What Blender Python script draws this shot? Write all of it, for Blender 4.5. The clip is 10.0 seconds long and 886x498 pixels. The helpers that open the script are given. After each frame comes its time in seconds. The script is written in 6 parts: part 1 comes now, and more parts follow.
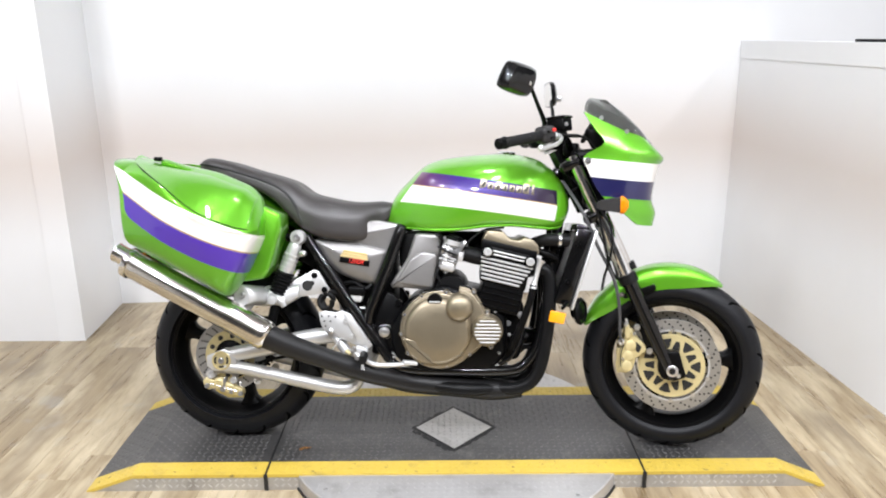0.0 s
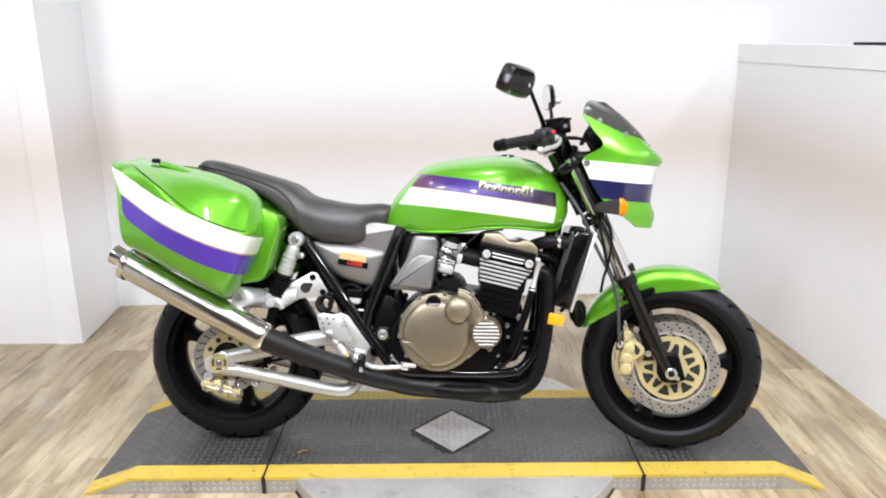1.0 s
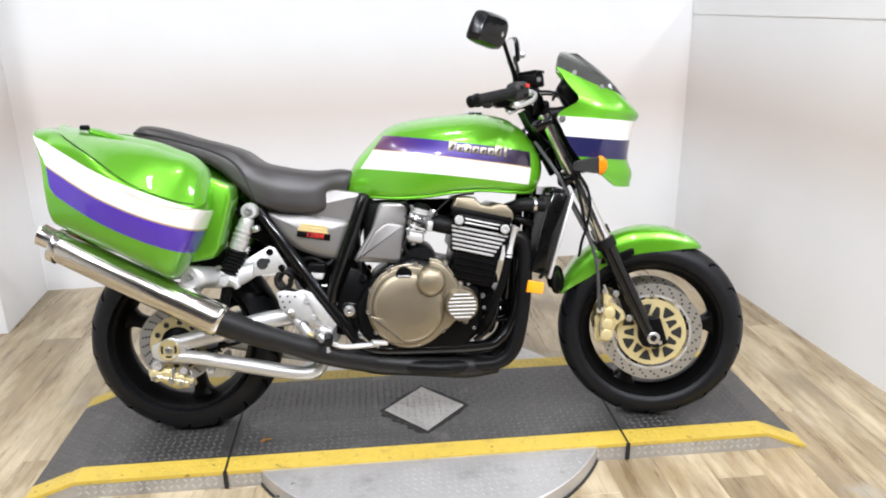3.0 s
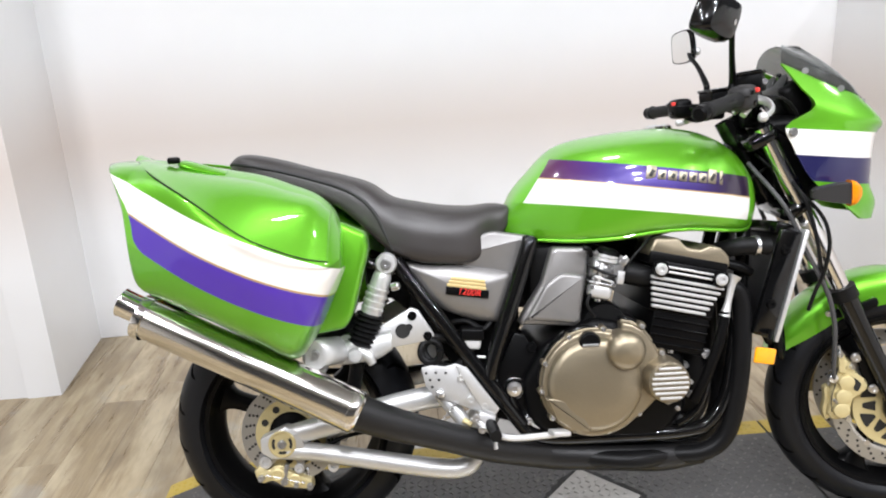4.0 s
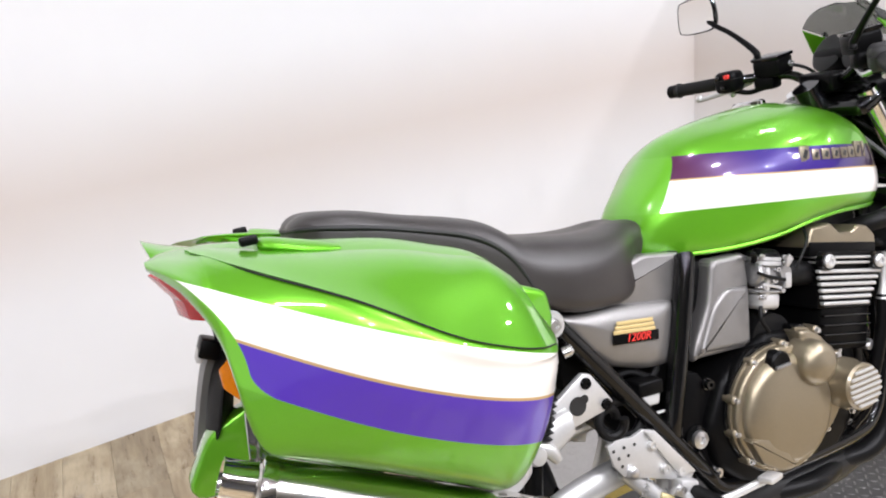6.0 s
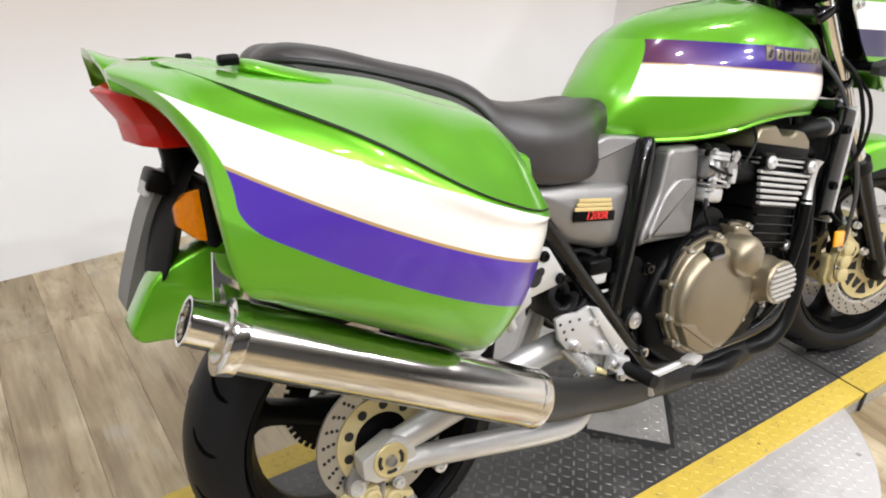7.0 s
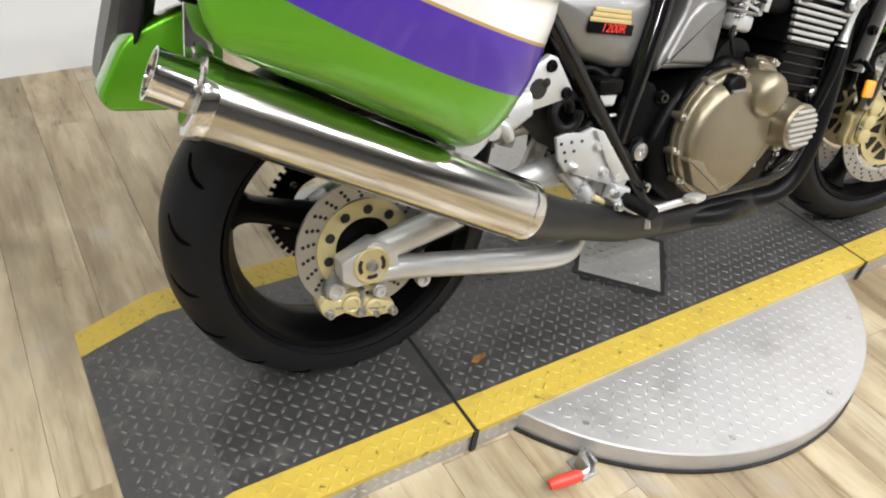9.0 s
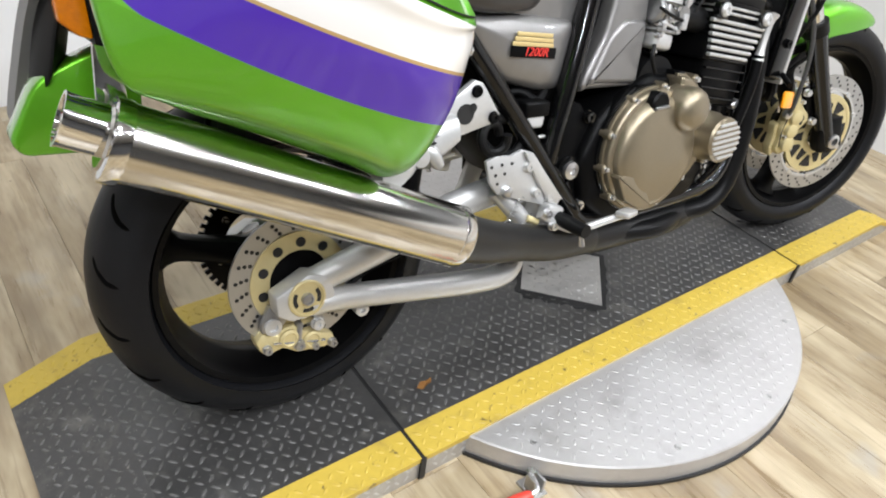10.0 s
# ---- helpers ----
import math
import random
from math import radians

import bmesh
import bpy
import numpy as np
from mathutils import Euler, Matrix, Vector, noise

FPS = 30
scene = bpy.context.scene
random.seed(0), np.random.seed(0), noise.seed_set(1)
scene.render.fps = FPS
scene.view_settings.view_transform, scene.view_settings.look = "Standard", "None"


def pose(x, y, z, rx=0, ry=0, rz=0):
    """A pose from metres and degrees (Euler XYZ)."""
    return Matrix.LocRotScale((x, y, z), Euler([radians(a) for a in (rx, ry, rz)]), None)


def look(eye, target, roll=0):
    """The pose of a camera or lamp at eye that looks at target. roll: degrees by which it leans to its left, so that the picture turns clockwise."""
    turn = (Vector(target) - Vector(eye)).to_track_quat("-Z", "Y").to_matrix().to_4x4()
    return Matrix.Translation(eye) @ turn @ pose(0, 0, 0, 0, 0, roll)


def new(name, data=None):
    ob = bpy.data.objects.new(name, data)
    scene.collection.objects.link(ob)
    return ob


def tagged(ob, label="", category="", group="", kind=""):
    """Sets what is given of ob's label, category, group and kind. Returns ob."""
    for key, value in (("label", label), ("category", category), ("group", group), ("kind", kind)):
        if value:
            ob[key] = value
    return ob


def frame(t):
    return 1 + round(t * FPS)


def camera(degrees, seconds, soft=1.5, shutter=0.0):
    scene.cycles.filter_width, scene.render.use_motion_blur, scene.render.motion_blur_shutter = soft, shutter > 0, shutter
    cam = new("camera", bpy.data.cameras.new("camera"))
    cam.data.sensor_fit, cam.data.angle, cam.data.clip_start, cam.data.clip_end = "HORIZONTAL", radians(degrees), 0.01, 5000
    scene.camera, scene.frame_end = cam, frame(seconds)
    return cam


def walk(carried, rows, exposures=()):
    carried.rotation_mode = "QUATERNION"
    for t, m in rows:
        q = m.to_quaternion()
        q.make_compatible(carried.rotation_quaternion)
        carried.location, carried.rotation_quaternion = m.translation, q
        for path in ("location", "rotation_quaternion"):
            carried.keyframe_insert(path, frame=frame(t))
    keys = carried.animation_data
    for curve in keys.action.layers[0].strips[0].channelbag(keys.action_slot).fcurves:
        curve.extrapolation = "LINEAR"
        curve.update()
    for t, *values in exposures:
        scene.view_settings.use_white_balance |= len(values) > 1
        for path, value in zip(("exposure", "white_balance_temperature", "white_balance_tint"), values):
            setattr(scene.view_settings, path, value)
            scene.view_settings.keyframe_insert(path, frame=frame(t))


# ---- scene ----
cam = camera(61.7, 10.0, soft=2.0)
PATH = [
    (0, (0.827, -2.346, 1.356), (0.74, -0.427, 0.8), -0.5),
    (0.5, (0.825, -2.344, 1.356), (0.742, -0.421, 0.811), -0.5),
    (1, (0.825, -2.343, 1.349), (0.743, -0.42, 0.803), -0.4),
    (1.5, (0.817, -2.338, 1.355), (0.739, -0.418, 0.801), -0.6),
    (2, (0.812, -2.326, 1.348), (0.736, -0.408, 0.785), -0.4),
    (2.2, (0.793, -2.324, 1.342), (0.749, -0.409, 0.765), 0.3),
    (3.3, (0.656, -2.022, 1.282), (0.767, -0.131, 0.641), -1.4),
    (3.5, (0.595, -1.885, 1.27), (0.62, 0.026, 0.679), -2.0),
    (4, (0.354, -1.635, 1.268), (0.392, 0.267, 0.651), -2.7),
    (4.5, (0.072, -1.468, 1.273), (0.224, 0.417, 0.624), -1.6),
    (5, (-0.045, -1.235, 1.265), (0.162, 0.663, 0.669), -2.6),
    (5.2, (-0.08, -1.131, 1.289), (0.166, 0.775, 0.738), -5.0),
    (6.3, (-0.403, -0.978, 1.279), (0.506, 0.641, 0.537), -1.9),
    (6.5, (-0.441, -0.919, 1.274), (0.545, 0.617, 0.456), 2.1),
    (7, (-0.448, -0.93, 1.221), (0.512, 0.544, 0.269), 3.2),
    (7.5, (-0.435, -0.931, 1.186), (0.504, 0.507, 0.16), 4.4),
    (8, (-0.425, -0.936, 1.143), (0.467, 0.457, 0.019), 5.8),
    (8.5, (-0.418, -0.937, 1.11), (0.452, 0.406, -0.089), 6.9),
    (9, (-0.42, -0.948, 1.094), (0.452, 0.361, -0.141), 8.2),
    (9.5, (-0.416, -0.945, 1.095), (0.491, 0.352, -0.128), 8.6),
    (10, (-0.388, -0.955, 1.107), (0.599, 0.321, -0.075), 7.7),
]
walk(cam, [(t, look(eye, target, roll)) for t, eye, target, roll in PATH],
     exposures=[(0.0, -0.25, 6500, 10), (2.2, -0.29, 6500, 10), (3.5, -0.32, 6500, 10), (4.5, -0.37, 6560, 11), (6.5, -0.36, 6580, 14),
                (7.0, -0.43, 6800, 10), (8.0, -0.52, 6960, 7), (9.0, -0.52, 6780, 7), (9.5, -0.51, 6680, 7), (10.0, -0.48, 6500, 8)])

# ---- light ----
world = bpy.data.worlds.new("world")
scene.world = world
world.use_nodes = True
world.node_tree.nodes["Background"].inputs[0].default_value = (0.9, 0.92, 1.0, 1)
world.node_tree.nodes["Background"].inputs[1].default_value = 0.06

LEAN_DEG, CONTACT_Y, STEER_DEG = 13.5, -0.0608, -12.0
ROOM = pose(0, 0, 0, 0, 0, 2.5)
FLOOR_Z = -0.06
CEIL_Z = 3.3


def strip_lamp(u, v, w, h, power):
    lamp = bpy.data.lights.new("ceiling_lamp", "AREA")
    lamp.shape, lamp.size, lamp.size_y, lamp.energy = "RECTANGLE", w, h, power
    lamp.color = (0.915, 0.935, 1.0)
    ob = new("ceiling_lamp", lamp)
    ob.matrix_world = ROOM @ pose(u, v, CEIL_Z - 0.06)
    return ob


# the lamps at 4.1, beyond the partition, are added to brighten the return wall
EVEN, ODD = (-1.6, -0.5, 0.6, 1.7, 2.8), (-1.2, 0.6, 2.4, 4.1)
LAMPS = [(u, v, e) for v, e, row in ((-2.9, 70, EVEN), (-1.9, 43, ODD), (-0.8, 25, ODD), (0.5, 13, ODD)) for u in row]
for u, v, e in LAMPS:
    strip_lamp(u, v, 0.24, 0.06, e)


# ---- materials ----
def nodes_of(name):
    m = bpy.data.materials.new(name)
    m.use_nodes = True
    nt = m.node_tree
    return m, nt, nt.nodes["Principled BSDF"]


def math_node(nt, op, a, b=None, clamp=False):
    n = nt.nodes.new("ShaderNodeMath")
    n.operation, n.use_clamp = op, clamp
    for i, v in enumerate((a, b)):
        if v is None:
            continue
        if isinstance(v, (int, float)):
            n.inputs[i].default_value = v
        else:
            nt.links.new(v, n.inputs[i])
    return n.outputs[0]


def mix_color(nt, fac, a, b):
    n = nt.nodes.new("ShaderNodeMix")
    n.data_type = "RGBA"
    for sock, v in ((n.inputs[0], fac), (n.inputs[6], a), (n.inputs[7], b)):
        if isinstance(v, (int, float)):
            sock.default_value = v
        elif isinstance(v, tuple):
            sock.default_value = (*v, 1)
        else:
            nt.links.new(v, sock)
    return n.outputs[2]


def noise_tex(nt, scale, detail=3.0, rough=0.55, vec=None, stretch=None):
    tc = nt.nodes.new("ShaderNodeTexCoord").outputs["Object"] if vec is None else vec
    if stretch:
        mp = nt.nodes.new("ShaderNodeMapping")
        mp.inputs["Scale"].default_value = stretch
        nt.links.new(tc, mp.inputs["Vector"])
        tc = mp.outputs[0]
    n = nt.nodes.new("ShaderNodeTexNoise")
    n.inputs["Scale"].default_value, n.inputs["Detail"].default_value, n.inputs["Roughness"].default_value = scale, detail, rough
    nt.links.new(tc, n.inputs["Vector"])
    return n.outputs["Fac"]


def bump(nt, p, height, strength=0.2, distance=0.002):
    b = nt.nodes.new("ShaderNodeBump")
    b.inputs["Strength"].default_value, b.inputs["Distance"].default_value = strength, distance
    nt.links.new(height, b.inputs["Height"])
    nt.links.new(b.outputs[0], p.inputs["Normal"])


def surface(name, color, rough=0.5, metal=0.0, coat=0.0, grain=60.0, vary=0.12, relief=0.05, rough_vary=0.1, spec=0.5, dirt=None, stretch=None, specks=None):
    """A plain material with variation at two scales, a fine relief and uneven gloss."""
    m, nt, p = nodes_of(name)
    fine, broad = noise_tex(nt, grain, 4, stretch=stretch), noise_tex(nt, grain / 14, 2)
    both = math_node(nt, "ADD", math_node(nt, "MULTIPLY", fine, 0.5), math_node(nt, "MULTIPLY", broad, 0.5))
    lo = tuple(c * (1 - vary) for c in color)
    hi = tuple(min(1, c * (1 + vary)) for c in color)
    col = mix_color(nt, both, lo, hi)
    if dirt:
        mask = math_node(nt, "MULTIPLY", math_node(nt, "SUBTRACT", noise_tex(nt, grain / 5, 5, 0.65), 0.55), 5.0, True)
        col = mix_color(nt, math_node(nt, "MULTIPLY", mask, 0.5), col, dirt)
    if specks:
        size, limit, tone = specks
        mask = math_node(nt, "MULTIPLY", math_node(nt, "SUBTRACT", noise_tex(nt, size, 3, 0.6), limit), 18.0, True)
        col = mix_color(nt, math_node(nt, "MULTIPLY", mask, 0.8), col, tone)
    nt.links.new(col, p.inputs["Base Color"])
    nt.links.new(math_node(nt, "ADD", math_node(nt, "MULTIPLY", broad, rough_vary), rough - rough_vary / 2, True), p.inputs["Roughness"])
    p.inputs["Metallic"].default_value = metal
    p.inputs["Coat Weight"].default_value = coat
    p.inputs["Coat Roughness"].default_value = 0.03
    p.inputs["Specular IOR Level"].default_value = spec
    if relief:
        bump(nt, p, fine, relief, 0.001)
    return m


GREEN = (0.122, 0.425, 0.014)
WHITE = (0.82, 0.80, 0.77)
PURPLE = (0.060, 0.015, 0.37)
GOLD_LINE = (0.45, 0.3, 0.12)


def paint(name, base=GREEN, stripes=(), flake=0.35, rear=False, front=False):
    """Clear-coated paint with bands: stripes are (a, b, c, colour): the colour below the line z = a + b x + c x x, from the top down."""
    m, nt, p = nodes_of(name)
    tc = nt.nodes.new("ShaderNodeTexCoord").outputs["Object"]
    sep = nt.nodes.new("ShaderNodeSeparateXYZ")
    nt.links.new(tc, sep.inputs[0])
    x, z = sep.outputs[0], sep.outputs[2]
    spark = noise_tex(nt, 900, 1)
    cloud = noise_tex(nt, 5, 2)
    shade = mix_color(nt, math_node(nt, "ADD", math_node(nt, "MULTIPLY", spark, 0.5), math_node(nt, "MULTIPLY", cloud, 0.5)),
                      tuple(c * 0.82 for c in base), tuple(min(1, c * 1.18) for c in base))
    col, plain = shade, None
    for a, b, c, colour in stripes:
        line = math_node(nt, "ADD", math_node(nt, "MULTIPLY", x, b), a)
        line = math_node(nt, "ADD", line, math_node(nt, "MULTIPLY", math_node(nt, "MULTIPLY", x, x), c))
        mask = math_node(nt, "MULTIPLY", math_node(nt, "SUBTRACT", line, z), 1500.0, True)
        # the purple's sheen, red behind and near-black in front, is put into its colour
        if colour == "sheen_purple":
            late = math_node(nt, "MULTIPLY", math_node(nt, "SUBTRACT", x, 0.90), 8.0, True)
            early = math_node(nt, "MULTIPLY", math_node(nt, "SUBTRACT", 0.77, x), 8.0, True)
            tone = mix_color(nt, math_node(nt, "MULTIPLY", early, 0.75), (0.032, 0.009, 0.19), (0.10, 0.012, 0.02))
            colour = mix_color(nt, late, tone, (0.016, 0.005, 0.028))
        elif colour == "base":
            colour = shade
        col = mix_color(nt, mask, col, colour)
        # the white and purple bands carry no flake
        own = 0.0 if colour is shade else 1.0
        plain = math_node(nt, "MULTIPLY", mask, own) if plain is None else math_node(nt, "ADD", math_node(nt, "MULTIPLY", plain, math_node(nt, "SUBTRACT", 1.0, mask)), math_node(nt, "MULTIPLY", mask, own))
    if front:
        # a border of the base colour along the front edge
        low = math_node(nt, "MAXIMUM", math_node(nt, "SUBTRACT", 0.805, z), 0.0)
        edge = math_node(nt, "SUBTRACT", 1.088, math_node(nt, "MULTIPLY", low, 0.18))
        col = mix_color(nt, math_node(nt, "MULTIPLY", math_node(nt, "SUBTRACT", edge, x), 900.0, True), shade, col)
        back = math_node(nt, "ADD", math_node(nt, "MULTIPLY", z, 0.70), 0.576 - 0.70 * 0.821)
        col = mix_color(nt, math_node(nt, "MULTIPLY", math_node(nt, "SUBTRACT", x, back), 900.0, True), shade, col)
    if rear:
        outer = math_node(nt, "ABSOLUTE", sep.outputs[1])
        col = mix_color(nt, math_node(nt, "MULTIPLY", math_node(nt, "SUBTRACT", outer, 0.226), 900.0, True), shade, col)
        # the rear rim keeps the base colour
        up = math_node(nt, "MAXIMUM", math_node(nt, "SUBTRACT", z, 0.8), 0.0)
        low = math_node(nt, "MINIMUM", math_node(nt, "MAXIMUM", math_node(nt, "SUBTRACT", 0.8, z), 0.0), 0.055)
        edge = math_node(nt, "SUBTRACT", -0.240, math_node(nt, "MULTIPLY", math_node(nt, "MULTIPLY", up, up), 3.4))
        edge = math_node(nt, "ADD", edge, math_node(nt, "MULTIPLY", math_node(nt, "MULTIPLY", low, low), 14.0))
        col = mix_color(nt, math_node(nt, "MULTIPLY", math_node(nt, "SUBTRACT", x, edge), 900.0, True), shade, col)
    nt.links.new(col, p.inputs["Base Color"])
    if plain is None:
        p.inputs["Metallic"].default_value = flake
    else:
        nt.links.new(math_node(nt, "SUBTRACT", flake, math_node(nt, "MULTIPLY", plain, flake * 0.7)), p.inputs["Metallic"])
    p.inputs["Roughness"].default_value = 0.34
    p.inputs["Coat Weight"].default_value = 1.0
    p.inputs["Coat Roughness"].default_value = 0.02
    bump(nt, p, noise_tex(nt, 14, 2), 0.02, 0.004)
    return m


M = {}
M["green"] = paint("green_paint", flake=0.6)
M["tank"] = paint("tank_paint", stripes=((1.02, -0.148, 0, "sheen_purple"), (0.974, -0.147, 0, GOLD_LINE), (0.971, -0.147, 0, WHITE), (0.862, -0.03, -0.058, "base")), flake=0.5, front=True)
M["box"] = paint("box_paint", stripes=((0.7805, -0.4413, 0.20, WHITE), (0.7148, -0.4262, 0.4164, GOLD_LINE), (0.7105, -0.4262, 0.4164, PURPLE), (0.6440, -0.4358, 0.4659, "base")), flake=0.6, rear=True)
M["cowl"] = paint("cowl_paint", stripes=((1.1007, -0.103, 0, WHITE), (1.0505, -0.109, 0, (0.006, 0.006, 0.065)), (1.0096, -0.122, 0, "base")), flake=0.5)
M["black_gloss"] = surface("black_gloss", (0.003, 0.003, 0.0032), 0.12, 0, 0.25, relief=0.02, spec=0.3)
M["black_satin"] = surface("black_satin", (0.0025, 0.0025, 0.0027), 0.36, spec=0.10)
M["black_matte"] = surface("black_matte", (0.004, 0.004, 0.004), 0.5, relief=0.15, grain=220, spec=0.08)
M["pipe_black"] = surface("pipe_black", (0.009, 0.0088, 0.009), 0.42, 0.0, relief=0.15, grain=120, vary=0.35, spec=0.3)
M["header_black"] = surface("header_black", (0.006, 0.006, 0.0063), 0.38, relief=0.12, grain=140, vary=0.3, spec=0.14)
M["rubber"] = surface("rubber", (0.004, 0.004, 0.0042), 0.5, relief=0.1, grain=180, spec=0.2)
M["tyre"] = surface("tyre_rubber", (0.0062, 0.0065, 0.0078), 0.43, relief=0.25, grain=120, vary=0.4, spec=0.2)
M["seat"] = surface("seat_vinyl", (0.0235, 0.0200, 0.0190), 0.38, relief=0.4, grain=420, spec=0.65)
M["grey_cover"] = surface("grey_cover_paint", (0.25, 0.243, 0.237), 0.44, 0.72, 0.4, relief=0.02)
M["champagne"] = surface("champagne_case", (0.262, 0.222, 0.155), 0.36, 0.76, 0.25, relief=0.08, grain=200)
M["brass"] = surface("gold_anodised", (0.60, 0.51, 0.27), 0.42, 0.4, relief=0.06, vary=0.15)
M["chrome"] = surface("chrome", (0.80, 0.80, 0.80), 0.09, 1.0, relief=0.0, vary=0.03, rough_vary=0.05)
M["muffler"] = surface("polished_steel", (0.66, 0.64, 0.60), 0.14, 1.0, relief=0.03, vary=0.06, grain=40, rough_vary=0.08, stretch=(0.3, 6, 6))
M["alu"] = surface("brushed_aluminium", (0.60, 0.60, 0.59), 0.42, 0.65, relief=0.1, grain=150)
M["alu_light"] = surface("cast_aluminium", (0.58, 0.58, 0.575), 0.42, 0.6, relief=0.15, grain=180)
M["steel"] = surface("disc_steel", (0.45, 0.447, 0.44), 0.34, 0.85, relief=0.12, grain=300)
M["bolt"] = surface("zinc_bolt", (0.66, 0.66, 0.66), 0.28, 0.95)
M["zinc_cast"] = surface("zinc_casting", (0.36, 0.36, 0.36), 0.33, 0.8, relief=0.25, grain=120, vary=0.4)
M["orange"] = surface("orange_lens", (0.80, 0.20, 0.002), 0.16, 0, 0.0, relief=0.5, grain=120, vary=0.55, spec=0.25)
M["amber"] = surface("amber_reflector", (0.90, 0.33, 0.005), 0.25, 0, 0.4, relief=0.3, grain=160, vary=0.2)
M["red_lens"] = surface("red_lens", (0.50, 0.006, 0.003), 0.14, 0, 0.0, relief=0.05, spec=0.2)
M["red"] = surface("red_grip", (0.75, 0.06, 0.04), 0.4)
M["dark_core"] = surface("radiator_core", (0.012, 0.012, 0.013), 0.5, relief=0.6, grain=500)
M["letter"] = surface("bright_letter", (0.32, 0.28, 0.21), 0.36, 0.95, relief=0.3, grain=260, vary=0.5)
M["gold_print"] = surface("gold_print", (0.62, 0.48, 0.22), 0.4, 0.3)
M["red_print"] = surface("red_print", (0.75, 0.04, 0.03), 0.4)
M["white_plastic"] = surface("white_plastic", (0.45, 0.45, 0.44), 0.35, relief=0.1)
M["deck_black"] = surface("black_tread_plate", (0.037, 0.036, 0.035), 0.40, 0.0, relief=0.45, grain=70, vary=0.6, rough_vary=0.3, dirt=(0.17, 0.16, 0.14), spec=0.85, specks=(120, 0.655, (0.30, 0.285, 0.26)))
# lugs paler than the deck: worn paint, and their glints put into the colour
M["lug_black"] = surface("worn_glinting_lug", (0.125, 0.122, 0.118), 0.34, 0.3, relief=0.3, grain=40, vary=0.85)
M["grip_rubber"] = surface("grip_rubber", (0.009, 0.009, 0.009), 0.55, relief=0.2, grain=200, spec=0.2)
M["groove"] = surface("tyre_groove", (0.002, 0.002, 0.002), 0.9, spec=0.02)
M["hose"] = surface("hose_rubber", (0.05, 0.05, 0.052), 0.45, relief=0.1, grain=200)
M["switch_grey"] = surface("grey_switch_plastic", (0.022, 0.021, 0.021), 0.5, relief=0.1, grain=200, spec=0.35)
M["deck_yellow"] = surface("yellow_tread_plate", (0.54, 0.39, 0.062), 0.42, relief=0.15, grain=60, vary=0.2, dirt=(0.22, 0.16, 0.05), specks=(42, 0.64, (0.09, 0.07, 0.035)))
M["deck_silver"] = surface("bare_tread_plate", (0.52, 0.51, 0.50), 0.43, 0.6, relief=0.15, grain=50, vary=0.18, dirt=(0.26, 0.245, 0.23))
M["flap_grey"] = surface("worn_grey_rubber", (0.17, 0.17, 0.168), 0.55, relief=0.2, grain=90, vary=0.15)
M["inset_worn"] = surface("worn_tread_plate", (0.46, 0.45, 0.43), 0.4, 0.6, relief=0.25, grain=60, vary=0.3, dirt=(0.16, 0.14, 0.12))
M["plank_joint"] = surface("dark_wood_joint", (0.07, 0.05, 0.03), 0.6)
M["joint"] = surface("dark_joint", (0.01, 0.01, 0.01), 0.6)
# unseen ceiling, set to mid grey so that glossy parts mirror it darker
M["ceiling"] = surface("dim_ceiling_grey", (0.30, 0.30, 0.30), 0.8, grain=8, vary=0.02)
# kept dark so that black paint and steel mirror less light
M["far_grey"] = surface("dim_reflection_grey", (0.10, 0.10, 0.104), 0.7, grain=6, vary=0.05)


def screen_material():
    m, nt, p = nodes_of("smoked_screen")
    p.inputs["Base Color"].default_value = (0.30, 0.31, 0.30, 1)
    p.inputs["Transmission Weight"].default_value = 0.9
    p.inputs["Roughness"].default_value = 0.02
    p.inputs["IOR"].default_value = 1.2
    p.inputs["Coat Weight"].default_value = 0.5
    return m


def mirror_material():
    m, nt, p = nodes_of("mirror_glass")
    p.inputs["Base Color"].default_value = (0.92, 0.93, 0.93, 1)
    p.inputs["Metallic"].default_value = 1
    p.inputs["Roughness"].default_value = 0.01
    return m


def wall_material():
    """White paint; the broad soft beige band at sitting height is light put into colour."""
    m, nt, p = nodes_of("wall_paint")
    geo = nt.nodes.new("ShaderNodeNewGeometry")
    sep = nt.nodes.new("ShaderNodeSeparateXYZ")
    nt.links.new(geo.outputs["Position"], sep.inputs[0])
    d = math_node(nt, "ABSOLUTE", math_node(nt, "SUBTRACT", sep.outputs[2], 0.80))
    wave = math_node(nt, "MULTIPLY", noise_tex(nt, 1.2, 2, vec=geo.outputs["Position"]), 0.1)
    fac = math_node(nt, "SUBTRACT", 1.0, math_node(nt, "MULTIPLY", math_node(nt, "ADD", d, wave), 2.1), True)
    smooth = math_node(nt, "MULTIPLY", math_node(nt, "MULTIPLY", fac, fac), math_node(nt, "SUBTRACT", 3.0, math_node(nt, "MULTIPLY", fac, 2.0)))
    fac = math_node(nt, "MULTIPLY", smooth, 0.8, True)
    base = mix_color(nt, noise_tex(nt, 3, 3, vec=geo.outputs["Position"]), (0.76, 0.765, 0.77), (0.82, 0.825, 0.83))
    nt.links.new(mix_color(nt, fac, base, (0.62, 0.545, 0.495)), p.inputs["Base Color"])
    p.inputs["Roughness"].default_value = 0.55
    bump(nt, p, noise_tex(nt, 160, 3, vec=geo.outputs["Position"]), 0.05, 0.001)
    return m


